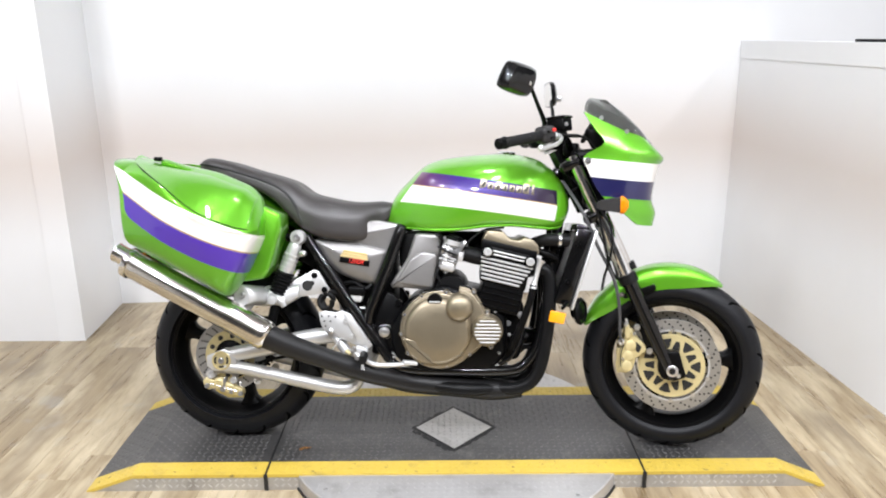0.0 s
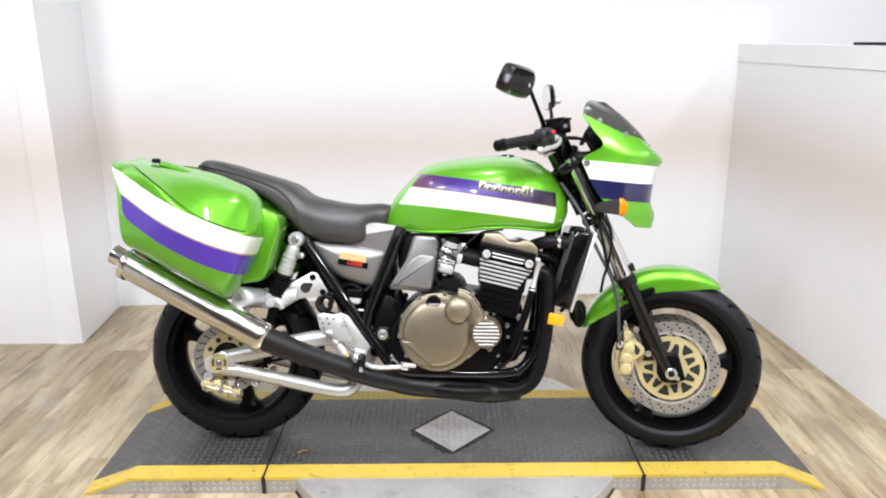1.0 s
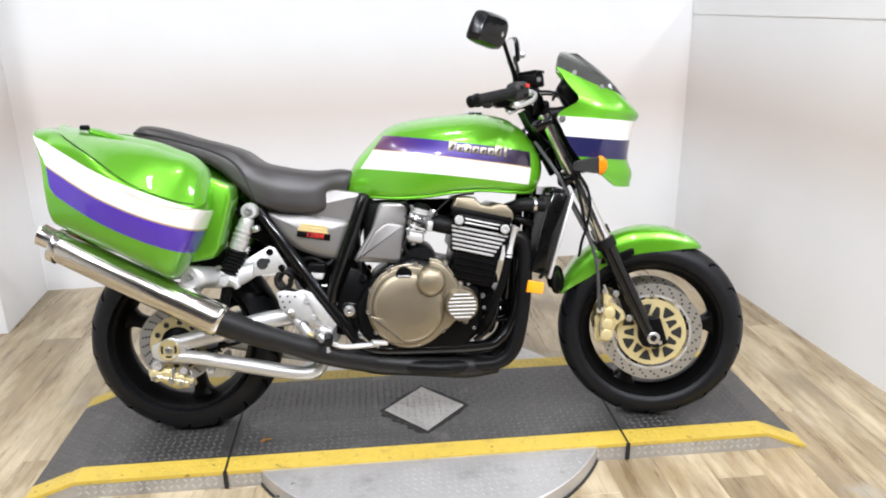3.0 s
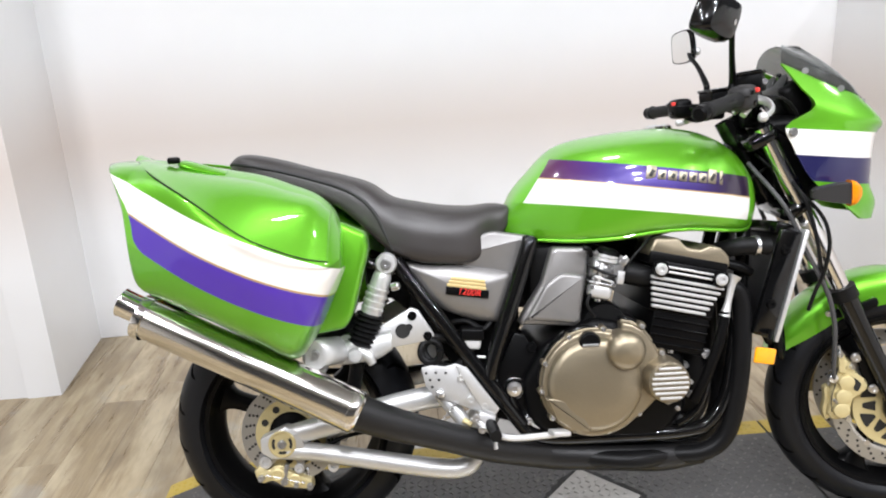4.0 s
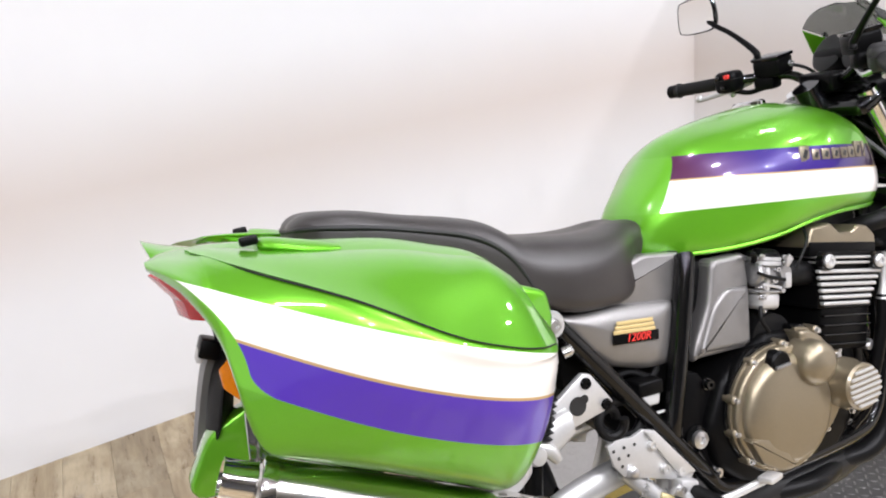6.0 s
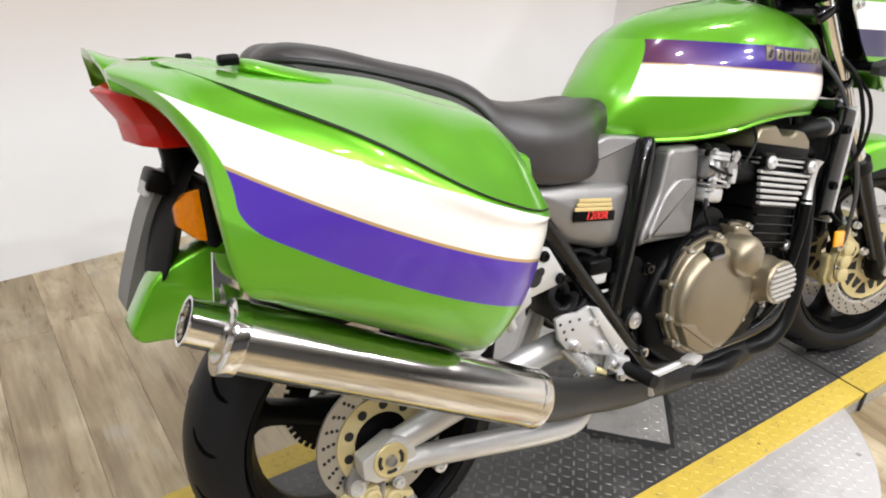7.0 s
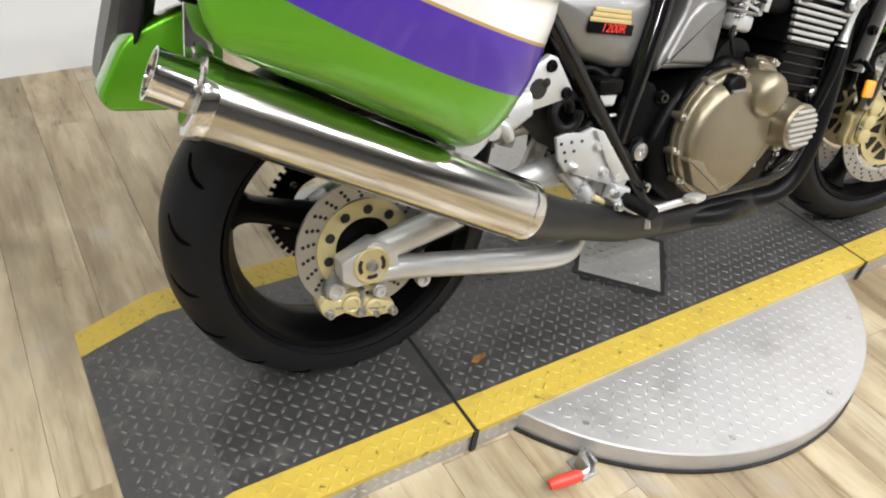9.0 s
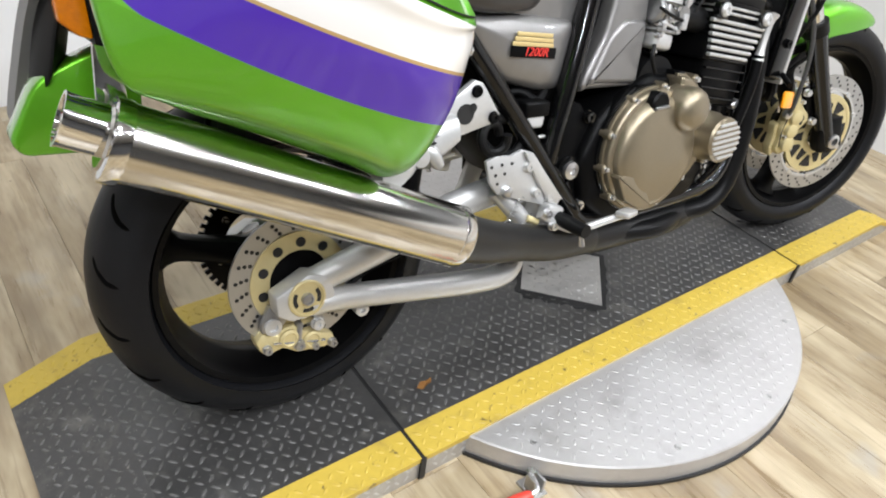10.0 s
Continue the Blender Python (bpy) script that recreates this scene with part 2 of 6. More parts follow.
def wood_material():
    """Light greyed oak, each plank with a tone of its own, grain along y."""
    m, nt, p = nodes_of("oak_plank")
    info = nt.nodes.new("ShaderNodeObjectInfo")
    rnd = info.outputs["Random"]
    tc = nt.nodes.new("ShaderNodeTexCoord").outputs["Object"]
    sh = nt.nodes.new("ShaderNodeVectorMath")
    sh.operation = "MULTIPLY_ADD"
    comb = nt.nodes.new("ShaderNodeCombineXYZ")
    for i in range(3):
        nt.links.new(rnd, comb.inputs[i])
    nt.links.new(comb.outputs[0], sh.inputs[0])
    sh.inputs[1].default_value = (17, 31, 5)
    nt.links.new(tc, sh.inputs[2])
    v = sh.outputs[0]
    grain = noise_tex(nt, 12, 8, 0.7, vec=v, stretch=(2.4, 0.16, 1))
    broad = noise_tex(nt, 5.0, 4, 0.65, vec=v, stretch=(1.6, 0.4, 1))
    knots = noise_tex(nt, 5, 2, 0.5, vec=v, stretch=(1.4, 0.5, 1))
    c1 = mix_color(nt, math_node(nt, "MULTIPLY", math_node(nt, "SUBTRACT", grain, 0.3), 2.2, True), (0.195, 0.137, 0.072), (0.52, 0.425, 0.272))
    c2 = mix_color(nt, math_node(nt, "MULTIPLY", math_node(nt, "SUBTRACT", broad, 0.45), 4.5, True), c1, (0.60, 0.518, 0.365))
    dark = math_node(nt, "MULTIPLY", math_node(nt, "SUBTRACT", knots, 0.555), 6.0, True)
    streak = noise_tex(nt, 26, 5, 0.65, vec=v, stretch=(2.6, 0.11, 1))
    thin = math_node(nt, "MULTIPLY", math_node(nt, "SUBTRACT", streak, 0.56), 7.0, True)
    c2 = mix_color(nt, math_node(nt, "MULTIPLY", thin, 0.45), c2, (0.17, 0.12, 0.07))
    c3 = mix_color(nt, math_node(nt, "MULTIPLY", math_node(nt, "MULTIPLY", dark, grain), 1.0), c2, (0.15, 0.11, 0.07))
    where = nt.nodes.new("ShaderNodeNewGeometry").outputs["Position"]
    worn = math_node(nt, "MULTIPLY", math_node(nt, "SUBTRACT", noise_tex(nt, 5.5, 4, 0.6, vec=where), 0.60), 9.0, True)
    c3 = mix_color(nt, math_node(nt, "MULTIPLY", worn, 0.38), c3, (0.40, 0.41, 0.41))
    spot = math_node(nt, "MULTIPLY", math_node(nt, "SUBTRACT", noise_tex(nt, 38, 2, 0.5, vec=where), 0.735), 25.0, True)
    c3 = mix_color(nt, math_node(nt, "MULTIPLY", spot, 0.6), c3, (0.09, 0.07, 0.05))
    tone = mix_color(nt, rnd, (0.69, 0.665, 0.62), (0.95, 0.92, 0.87))
    mul = nt.nodes.new("ShaderNodeMix")
    mul.data_type, mul.blend_type = "RGBA", "MULTIPLY"
    mul.inputs[0].default_value = 1.0
    nt.links.new(c3, mul.inputs[6])
    nt.links.new(tone, mul.inputs[7])
    nt.links.new(mul.outputs[2], p.inputs["Base Color"])
    nt.links.new(math_node(nt, "ADD", math_node(nt, "MULTIPLY", grain, 0.18), 0.20), p.inputs["Roughness"])
    p.inputs["Specular IOR Level"].default_value = 0.75
    bump(nt, p, grain, 0.12, 0.001)
    return m


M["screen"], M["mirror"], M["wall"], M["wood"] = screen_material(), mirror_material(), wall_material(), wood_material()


# ---- mesh tools ----
def part(name, bm, material, parent=None, label="", sharp=35.0, smooth=True):
    """Links a bmesh as one mesh object under a thing or a part."""
    bmesh.ops.recalc_face_normals(bm, faces=bm.faces)
    me = bpy.data.meshes.new(name)
    bm.to_mesh(me)
    bm.free()
    if smooth:
        me.shade_smooth()
        me.set_sharp_from_angle(angle=radians(sharp))
    for m in material if isinstance(material, (list, tuple)) else [material]:
        me.materials.append(m)
    ob = new(name, me)
    if parent is not None:
        ob.parent = parent
    if label:
        tagged(ob, label=label)
    return ob


def curve_points(points, n):
    """n points evenly by parameter on a Catmull-Rom curve through points."""
    P = [np.array(p, float) for p in points]
    if len(P) < 3:
        return [P[0] + (P[-1] - P[0]) * i / (n - 1) for i in range(n)]
    P = [2 * P[0] - P[1]] + P + [2 * P[-1] - P[-2]]
    out, spans = [], len(P) - 3
    for i in range(n):
        s = i / (n - 1) * spans
        k = min(int(s), spans - 1)
        t = s - k
        a, b, c, d = P[k:k + 4]
        out.append(0.5 * (2 * b + (c - a) * t + (2 * a - 5 * b + 4 * c - d) * t * t + (3 * b - a - 3 * c + d) * t ** 3))
    return out


def ring_points(points, n):
    """n points on a closed Catmull-Rom curve."""
    P = [np.array(p, float) for p in points]
    m, out = len(P), []
    for i in range(n):
        s = i / n * m
        k = int(s)
        t = s - k
        a, b, c, d = (P[(k + j - 1) % m] for j in range(4))
        out.append(0.5 * (2 * b + (c - a) * t + (2 * a - 5 * b + 4 * c - d) * t * t + (3 * b - a - 3 * c + d) * t ** 3))
    return out


def skin(bm, rings, cap=True, closed=True):
    rows = [[bm.verts.new(p) for p in r] for r in rings]
    n = len(rows[0])
    for a, b in zip(rows, rows[1:]):
        for i in range(n if closed else n - 1):
            j = (i + 1) % n
            bm.faces.new((a[i], a[j], b[j], b[i]))
    if cap and closed:
        bm.faces.new(rows[0])
        bm.faces.new(rows[-1])
    return rows


def loft(sections, ring_n=32, along_n=24, cap=True, closed=True, smooth_ring=True):
    """Smooth skin through cross-sections with equal counts of points."""
    k = len(sections[0])
    cols = [curve_points([s[i] for s in sections], along_n) for i in range(k)]
    rings = [[cols[i][j] for i in range(k)] for j in range(along_n)]
    if smooth_ring:
        rings = [ring_points(r, ring_n) if closed else curve_points(r, ring_n) for r in rings]
    bm = bmesh.new()
    skin(bm, rings, cap, closed)
    return bm


def tube(points, radius, n=12, along=None, bm=None, cap=True, flat=1.0):
    """A round bar along a smooth path; radius is one number or one for each point."""
    bm = bm or bmesh.new()
    along = along or max(2, 6 * (len(points) - 1))
    P = curve_points(points, along)
    R = [radius] * along if isinstance(radius, (int, float)) else [float(v[0]) for v in curve_points([(r, 0, 0) for r in radius], along)]
    rings, up = [], None
    for i in range(along):
        t = Vector(P[min(i + 1, along - 1)] - P[max(i - 1, 0)]).normalized()
        if up is None:
            up = Vector((0, 0, 1)) if abs(t.z) < 0.9 else Vector((0, 1, 0))
        a = t.cross(up).normalized()
        up = a.cross(t).normalized()
        c = Vector(P[i])
        rings.append([c + R[i] * (math.cos(w) * a * flat + math.sin(w) * up) for w in (2 * math.pi * k / n for k in range(n))])
    skin(bm, rings, cap)
    return bm


def lathe(profile, place, axis="y", n=48, bm=None, arc=None):
    """Turns a profile of (radius, height) round an axis through place; closed at the ends where the radius is 0."""
    bm = bm or bmesh.new()
    place = Vector(place)
    basis = {"y": (Vector((1, 0, 0)), Vector((0, 0, 1)), Vector((0, 1, 0))), "z": (Vector((1, 0, 0)), Vector((0, 1, 0)), Vector((0, 0, 1))),
             "x": (Vector((0, 1, 0)), Vector((0, 0, 1)), Vector((1, 0, 0)))}
    if isinstance(axis, str):
        a, b, c = basis[axis]
    else:
        c = Vector(axis).normalized()
        a = c.orthogonal().normalized()
        b = c.cross(a)
    rings = [[place + c * h + max(r, 1e-4) * (math.cos(w) * a + math.sin(w) * b) for w in (2 * math.pi * k / n for k in range(n))] for r, h in profile]
    skin(bm, rings, cap=True)
    return bm


def washer(profile, place, axis="y", n=48, bm=None):
    """Turns a closed profile of (radius, height) into a ring."""
    bm = bm or bmesh.new()
    place = Vector(place)
    a, b, c = {"y": (Vector((1, 0, 0)), Vector((0, 0, 1)), Vector((0, 1, 0))), "z": (Vector((1, 0, 0)), Vector((0, 1, 0)), Vector((0, 0, 1))),
               "x": (Vector((0, 1, 0)), Vector((0, 0, 1)), Vector((1, 0, 0)))}[axis]
    rows = []
    for k in range(n):
        w = 2 * math.pi * k / n
        d = math.cos(w) * a + math.sin(w) * b
        rows.append([bm.verts.new(place + d * r + c * h) for r, h in profile])
    m = len(profile)
    for k in range(n):
        p, q = rows[k], rows[(k + 1) % n]
        for i in range(m):
            j = (i + 1) % m
            bm.faces.new((p[i], p[j], q[j], q[i]))
    return bm


def prism(outline, y0, y1, bevel=0.004, seg=2, bm=None):
    """A plate with an outline of (x, z), from y0 to y1, with rounded edges."""
    own = bmesh.new()
    lo = [own.verts.new((x, y0, z)) for x, z in outline]
    hi = [own.verts.new((x, y1, z)) for x, z in outline]
    n = len(outline)
    own.faces.new(lo)
    own.faces.new(hi)
    for i in range(n):
        own.faces.new((lo[i], lo[(i + 1) % n], hi[(i + 1) % n], hi[i]))
    bmesh.ops.recalc_face_normals(own, faces=own.faces)
    if bevel:
        bmesh.ops.bevel(own, geom=list(own.edges), offset=bevel, segments=seg, affect="EDGES", profile=0.5)
    return own if bm is None else join(bm, own)


def join(bm, other):
    me = bpy.data.meshes.new("tmp")
    other.to_mesh(me)
    other.free()
    bm.from_mesh(me)
    bpy.data.meshes.remove(me)
    return bm


def block(size, m=None, bevel=0.004, seg=2, bm=None):
    own = bmesh.new()
    bmesh.ops.create_cube(own, size=1.0, matrix=Matrix.Diagonal((*size, 1)))
    if bevel:
        bmesh.ops.bevel(own, geom=list(own.edges), offset=bevel, segments=seg, affect="EDGES", profile=0.5)
    if m is not None:
        own.transform(m)
    return own if bm is None else join(bm, own)


def bolt(x, y, z, r=0.009, h=0.008, out=-1, bm=None):
    """A hexagon bolt with a washer, pointing along y."""
    bm = bm or bmesh.new()
    lathe([(0, 0), (r, 0), (r, out * h * 0.3), (r * 0.8, out * h * 0.3), (r * 0.8, out * h), (r * 0.35, out * h), (r * 0.3, out * h * 0.6), (0, out * h * 0.6)], (x, y, z), "y", 12, bm)
    return bm


def rounded(pts, r=0.012, n=4):
    """A polygon of (x, z) with rounded corners."""
    out, m = [], len(pts)
    for i in range(m):
        a, b, c = (np.array(pts[(i + k) % m], float) for k in (-1, 0, 1))
        u, v = a - b, c - b
        d = min(r, 0.45 * np.linalg.norm(u), 0.45 * np.linalg.norm(v))
        p, q = b + u / np.linalg.norm(u) * d, b + v / np.linalg.norm(v) * d
        for k in range(n + 1):
            t = k / n
            out.append(tuple((1 - t) ** 2 * p + 2 * t * (1 - t) * b + t * t * q))
    return out


def side_y(ob, x, z, side):
    """How far out a mesh reaches at (x, z), on one side."""
    co = np.empty(len(ob.data.vertices) * 3)
    ob.data.vertices.foreach_get("co", co)
    co = co.reshape(-1, 3)
    co = co[co[:, 1] * side > 0]
    near = co[np.argsort(np.hypot(co[:, 0] - x, co[:, 2] - z))[:4]]
    return float(near[:, 1].mean())


# ---- the room ----
def flat_block(name, u0, v0, z0, u1, v1, z1, material, bevel=0.0, label="", category=""):
    bm = block((u1 - u0, v1 - v0, z1 - z0), pose((u0 + u1) / 2, (v0 + v1) / 2, (z0 + z1) / 2), bevel)
    ob = part(name, bm, material, None, smooth=bevel > 0)
    ob.matrix_world = ROOM
    return tagged(ob, label=label, category=category, kind="structure")


def wall_slab(name, p, q, thick, z0, z1, label, material=None):
    """A straight wall from p to q in plan, its thickness to the left of that way."""
    p, q = Vector(p), Vector(q)
    n = Vector((-(q - p).y, (q - p).x)).normalized() * thick
    bm = bmesh.new()
    skin(bm, [[(*c, z) for c in (p, q, q + n, p + n)] for z in (z0, z1)])
    ob = part(name, bm, material or M["wall"], None, smooth=False)
    ob.matrix_world = ROOM
    return tagged(ob, label=label, category="wall", kind="structure")


SOUTH_V = -7.4
NW, RECESS, NE, SE = (-1.022, 0.962), (-1.060, 1.485), (2.302, 1.673), (2.93, SOUTH_V)
BACK_V, NEAR_V, SIDE_U, CAP_Z, LOW_Z = 1.80, 0.962, -1.03, 1.222, FLOOR_Z - 0.1
CAP_DIR = (Vector(SE) - Vector(NE)).normalized()
CAP_SIDE = Vector((-CAP_DIR.y, CAP_DIR.x))
floor = flat_block("floor", -4.2, SOUTH_V, FLOOR_Z - 0.2, 5.2, 1.95, FLOOR_Z - 0.006, M["plank_joint"], label="light oak vinyl plank floor, greyed and grained", category="floor")
BACK_END = tuple(Vector(RECESS) + (Vector(NE) - Vector(RECESS)) * 1.78)
wall_slab("wall_north", RECESS, BACK_END, 0.12, LOW_Z, CEIL_Z, "smooth white painted back wall, soft warm light put into its colour")
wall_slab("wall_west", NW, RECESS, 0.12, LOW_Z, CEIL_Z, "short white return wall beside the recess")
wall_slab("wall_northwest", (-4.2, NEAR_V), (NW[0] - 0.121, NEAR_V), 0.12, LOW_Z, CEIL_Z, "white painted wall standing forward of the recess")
wall_slab("wall_east", SE, NE, -0.12, LOW_Z, CAP_Z, "low white partition wall with a capped top")
wall_slab("trim", tuple(Vector(SE) - CAP_SIDE * 0.006), tuple(Vector(NE) - CAP_SIDE * 0.006 + CAP_DIR * 0.004), -0.132, CAP_Z, CAP_Z + 0.09, "white cap board on the low partition")
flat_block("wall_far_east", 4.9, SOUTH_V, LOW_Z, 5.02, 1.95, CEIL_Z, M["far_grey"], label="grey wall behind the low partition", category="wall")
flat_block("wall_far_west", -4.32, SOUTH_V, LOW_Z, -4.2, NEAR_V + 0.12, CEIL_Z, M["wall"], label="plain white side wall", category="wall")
# unseen wall, added dark to give gloss and chrome a dim surrounding
flat_block("wall_south", -4.32, SOUTH_V - 0.12, LOW_Z, 5.02, SOUTH_V, CEIL_Z, M["far_grey"], label="unseen wall behind the viewpoint, dark grey to dim reflections", category="wall")
flat_block("ceiling", -4.32, SOUTH_V - 0.12, CEIL_Z, 5.02, 1.95, CEIL_Z + 0.1, M["ceiling"], label="unseen plain ceiling, mid grey to dim its reflections", category="ceiling")


# ---- the turntable platform ----
def lens_lug(verts, faces, x, y, z, angle, length, width, height):
    """One raised lug of tread plate: a low pointed ridge."""
    c, s = math.cos(angle), math.sin(angle)
    k = len(verts)
    for a, b, h in ((-1, 0, 0), (-0.45, -1, 0), (0.45, -1, 0), (1, 0, 0), (0.45, 1, 0), (-0.45, 1, 0), (-0.5, 0, 1), (0.5, 0, 1)):
        px, py = a * length / 2, b * width / 2
        verts.append((x + c * px - s * py, y + s * px + c * py, z + h * height))
    for fc in ((0, 1, 6), (1, 2, 7, 6), (2, 3, 7), (3, 4, 7), (4, 5, 6, 7), (5, 0, 6)):
        faces.append(tuple(k + i for i in fc))


def tread(name, inside, u0, u1, v0, v1, height, material, parent, pitch=0.0215, label="", size=1.0, turn=0.0, rise=0.0022):
    verts, faces = [], []
    nu, nv = int((u1 - u0) / pitch), int((v1 - v0) / pitch)
    for i in range(nu):
        for j in range(nv):
            u, v = u0 + (i + 0.5) * pitch, v0 + (j + 0.5) * pitch
            if inside(u, v):
                lens_lug(verts, faces, u, v, height(u, v), turn + radians(45 if (i + j) % 2 else -45), 0.0195 * size, 0.0056 * size, rise)
    me = bpy.data.meshes.new(name)
    me.from_pydata(verts, [], faces)
    me.shade_smooth()
    me.materials.append(material)
    ob = new(name, me)
    ob.parent = parent
    return tagged(ob, label=label, kind="stuff")


SEAM_L, SEAM_R, TOP_L, TOP_R, END_L, END_R = 0.142, 1.364, -0.288, 1.815, -0.442, 1.95
V_NEAR, V_NEAR_IN, V_FAR_IN, V_FAR = -0.287, -0.214, 0.243, 0.312
DISC_U, DISC_V, DISC_R = 0.757, 0.008, 0.588

platform = new("turntable_platform")
platform.matrix_world = ROOM
tagged(platform, label="low ramped tread-plate platform, black deck with yellow edge stripes", category="platform")


def deck_z(u, v):
    if u < TOP_L:
        return FLOOR_Z + 0.004 + (0 - FLOOR_Z - 0.004) * (u - END_L) / (TOP_L - END_L)
    if u > TOP_R:
        return FLOOR_Z + 0.004 + (0 - FLOOR_Z - 0.004) * (END_R - u) / (END_R - TOP_R)
    return 0.0


def deck_piece(name, us, v0, v1, material, label, drop=0.0):
    """A strip of deck from v0 to v1 that follows the ramp, with sides down to the floor."""
    bm = bmesh.new()
    rings = []
    for u in us:
        z = deck_z(u, 0) + drop
        rings.append([(u, v0, z), (u, v1, z), (u, v1, min(z, 0) - 0.012), (u, v0, min(z, 0) - 0.012)])
    skin(bm, rings)
    return part(name, bm, material, platform, label, smooth=False)


for us, nm in (((END_L, TOP_L, SEAM_L - 0.004), "rear_ramp"), ((SEAM_L + 0.004, SEAM_R - 0.004), "middle_deck"), ((SEAM_R + 0.004, TOP_R, END_R), "front_ramp")):
    deck_piece(nm, us, V_NEAR_IN, V_FAR_IN, M["deck_black"], "worn black tread plate")
    for v0, v1 in ((V_NEAR, V_NEAR_IN), (V_FAR_IN, V_FAR)):
        deck_piece("edge_stripe", us, v0, v1, M["deck_yellow"], "yellow painted tread-plate edge")
    bm = bmesh.new()
    skin(bm, [[(u, V_NEAR + 0.003, deck_z(u, 0) - 0.012), (u, V_FAR - 0.003, deck_z(u, 0) - 0.012), (u, V_FAR - 0.003, FLOOR_Z), (u, V_NEAR + 0.003, FLOOR_Z)] for u in us])
    part("side_skirt", bm, M["inset_worn"], platform, "bare metal side skirt", smooth=False)

verts, faces = [], []
for i in range(int((TOP_R - TOP_L) / 0.0215)):
    for j in range(2):
        u, b = TOP_L + (i + 0.5) * 0.0215, -0.0225 - 0.0205 * j
        if min(abs(u - SEAM_L), abs(u - SEAM_R)) > 0.02:
            lens_lug(verts, faces, u, b, 0.0, radians(45 if (i + j) % 2 else -45), 0.019, 0.0056, 0.0018)
me = bpy.data.meshes.new("skirt_tread")
me.from_pydata([(a, V_NEAR + 0.003 - h, b) for a, b, h in verts], [], [tuple(reversed(f)) for f in faces])
me.shade_smooth()
me.materials.append(M["alu"])
ob = new("skirt_tread", me)
ob.parent = platform
tagged(ob, kind="stuff")

for u in (SEAM_L, SEAM_R):
    bm = block((0.009, V_FAR - V_NEAR, 0.05), pose(u, (V_NEAR + V_FAR) / 2, -0.0275), 0)
    block((0.012, 0.004, 0.058), pose(u, V_NEAR - 0.001, -0.0292), 0, bm=bm)
    part("seam", bm, M["joint"], platform, "dark open seam", smooth=False)

bm = lathe([(0, -0.006), (DISC_R - 0.003, -0.006), (DISC_R, -0.009), (DISC_R, -0.053), (0, -0.053)], (DISC_U, DISC_V, 0), "z", 96)
disc = part("turntable_disc", bm, M["deck_silver"], platform, "round bare tread-plate disc", sharp=25)
bm = lathe([(0, -0.052), (DISC_R + 0.005, -0.052), (DISC_R + 0.005, FLOOR_Z), (0, FLOOR_Z)], (DISC_U, DISC_V, 0), "z", 96)
part("disc_gasket", bm, M["joint"], disc)
for a in range(12):
    w = radians(a * 30 + 12)
    bm = lathe([(0, -0.0062), (0.007, -0.0062), (0.006, -0.004), (0.002, -0.004), (0, -0.005)], (DISC_U + (DISC_R - 0.035) * math.cos(w), DISC_V + (DISC_R - 0.035) * math.sin(w), 0), "z", 12)
    part("screw", bm, M["steel"], disc)

DIA_U, DIA_V, DIA_A, DIA_B = 0.753, -0.003, 0.134, 0.142


def lozenge(grow, z0, z1):
    bm = bmesh.new()
    skin(bm, [[(DIA_U + DIA_A + grow, DIA_V, z), (DIA_U, DIA_V + DIA_B + grow, z), (DIA_U - DIA_A - grow, DIA_V, z), (DIA_U, DIA_V - DIA_B - grow, z)] for z in (z0, z1)])
    return bm


def stain_sheet():
    """Thin oily grime round the inset, with a ragged edge."""
    rng = random.Random(5)
    corners = [Vector((DIA_A, 0)), Vector((0, DIA_B)), Vector((-DIA_A, 0)), Vector((0, -DIA_B))]
    ring = []
    for k in range(4):
        for i in range(14):
            q = corners[k].lerp(corners[(k + 1) % 4], i / 14)
            ring.append(q + q.normalized() * (0.012 + rng.random() * (0.010 if k != 2 else 0.022)))
    bm = bmesh.new()
    skin(bm, [[(DIA_U + q.x, DIA_V + q.y, z) for q in ring] for z in (-0.004, 0.0012)])
    return bm


dia, border = lozenge(0.0, -0.004, 0.003), stain_sheet()
in_lozenge = lambda u, v, k: abs(u - DIA_U) / (DIA_A * k) + abs(v - DIA_V) / (DIA_B * k) < 1
diamond = part("diamond_inset", dia, M["inset_worn"], platform, "bare metal diamond-shaped inset", smooth=False)
part("inset_border", border, M["joint"], diamond, smooth=False)
in_dia = lambda u, v: in_lozenge(u, v, 0.91)
tread("deck_tread", lambda u, v: not in_lozenge(u, v, 1.13) and min(abs(u - SEAM_L), abs(u - SEAM_R)) > 0.018, END_L + 0.02, END_R - 0.02, V_NEAR_IN + 0.004, V_FAR_IN - 0.004, deck_z, M["lug_black"], platform)
for v0, v1 in ((V_NEAR + 0.004, V_NEAR_IN - 0.002), (V_FAR_IN + 0.002, V_FAR - 0.004)):
    tread("stripe_tread", lambda u, v: min(abs(u - SEAM_L), abs(u - SEAM_R)) > 0.018, END_L + 0.02, END_R - 0.02, v0 - 0.004, v1 + 0.01, deck_z, M["deck_yellow"], platform, pitch=0.0205)
tread("inset_tread", in_dia, DIA_U - 0.13, DIA_U + 0.13, -0.15, 0.14, lambda u, v: 0.003, M["inset_worn"], diamond, size=0.9)
tread("disc_tread", lambda u, v: math.hypot(u - DISC_U, v - DISC_V) < DISC_R - 0.02 and (v < V_NEAR - 0.012 or v > V_FAR + 0.012), DISC_U - DISC_R, DISC_U + DISC_R, DISC_V - DISC_R, DISC_V + DISC_R, lambda u, v: -0.006, M["deck_silver"], disc, pitch=0.0235, size=1.0, rise=0.0013)


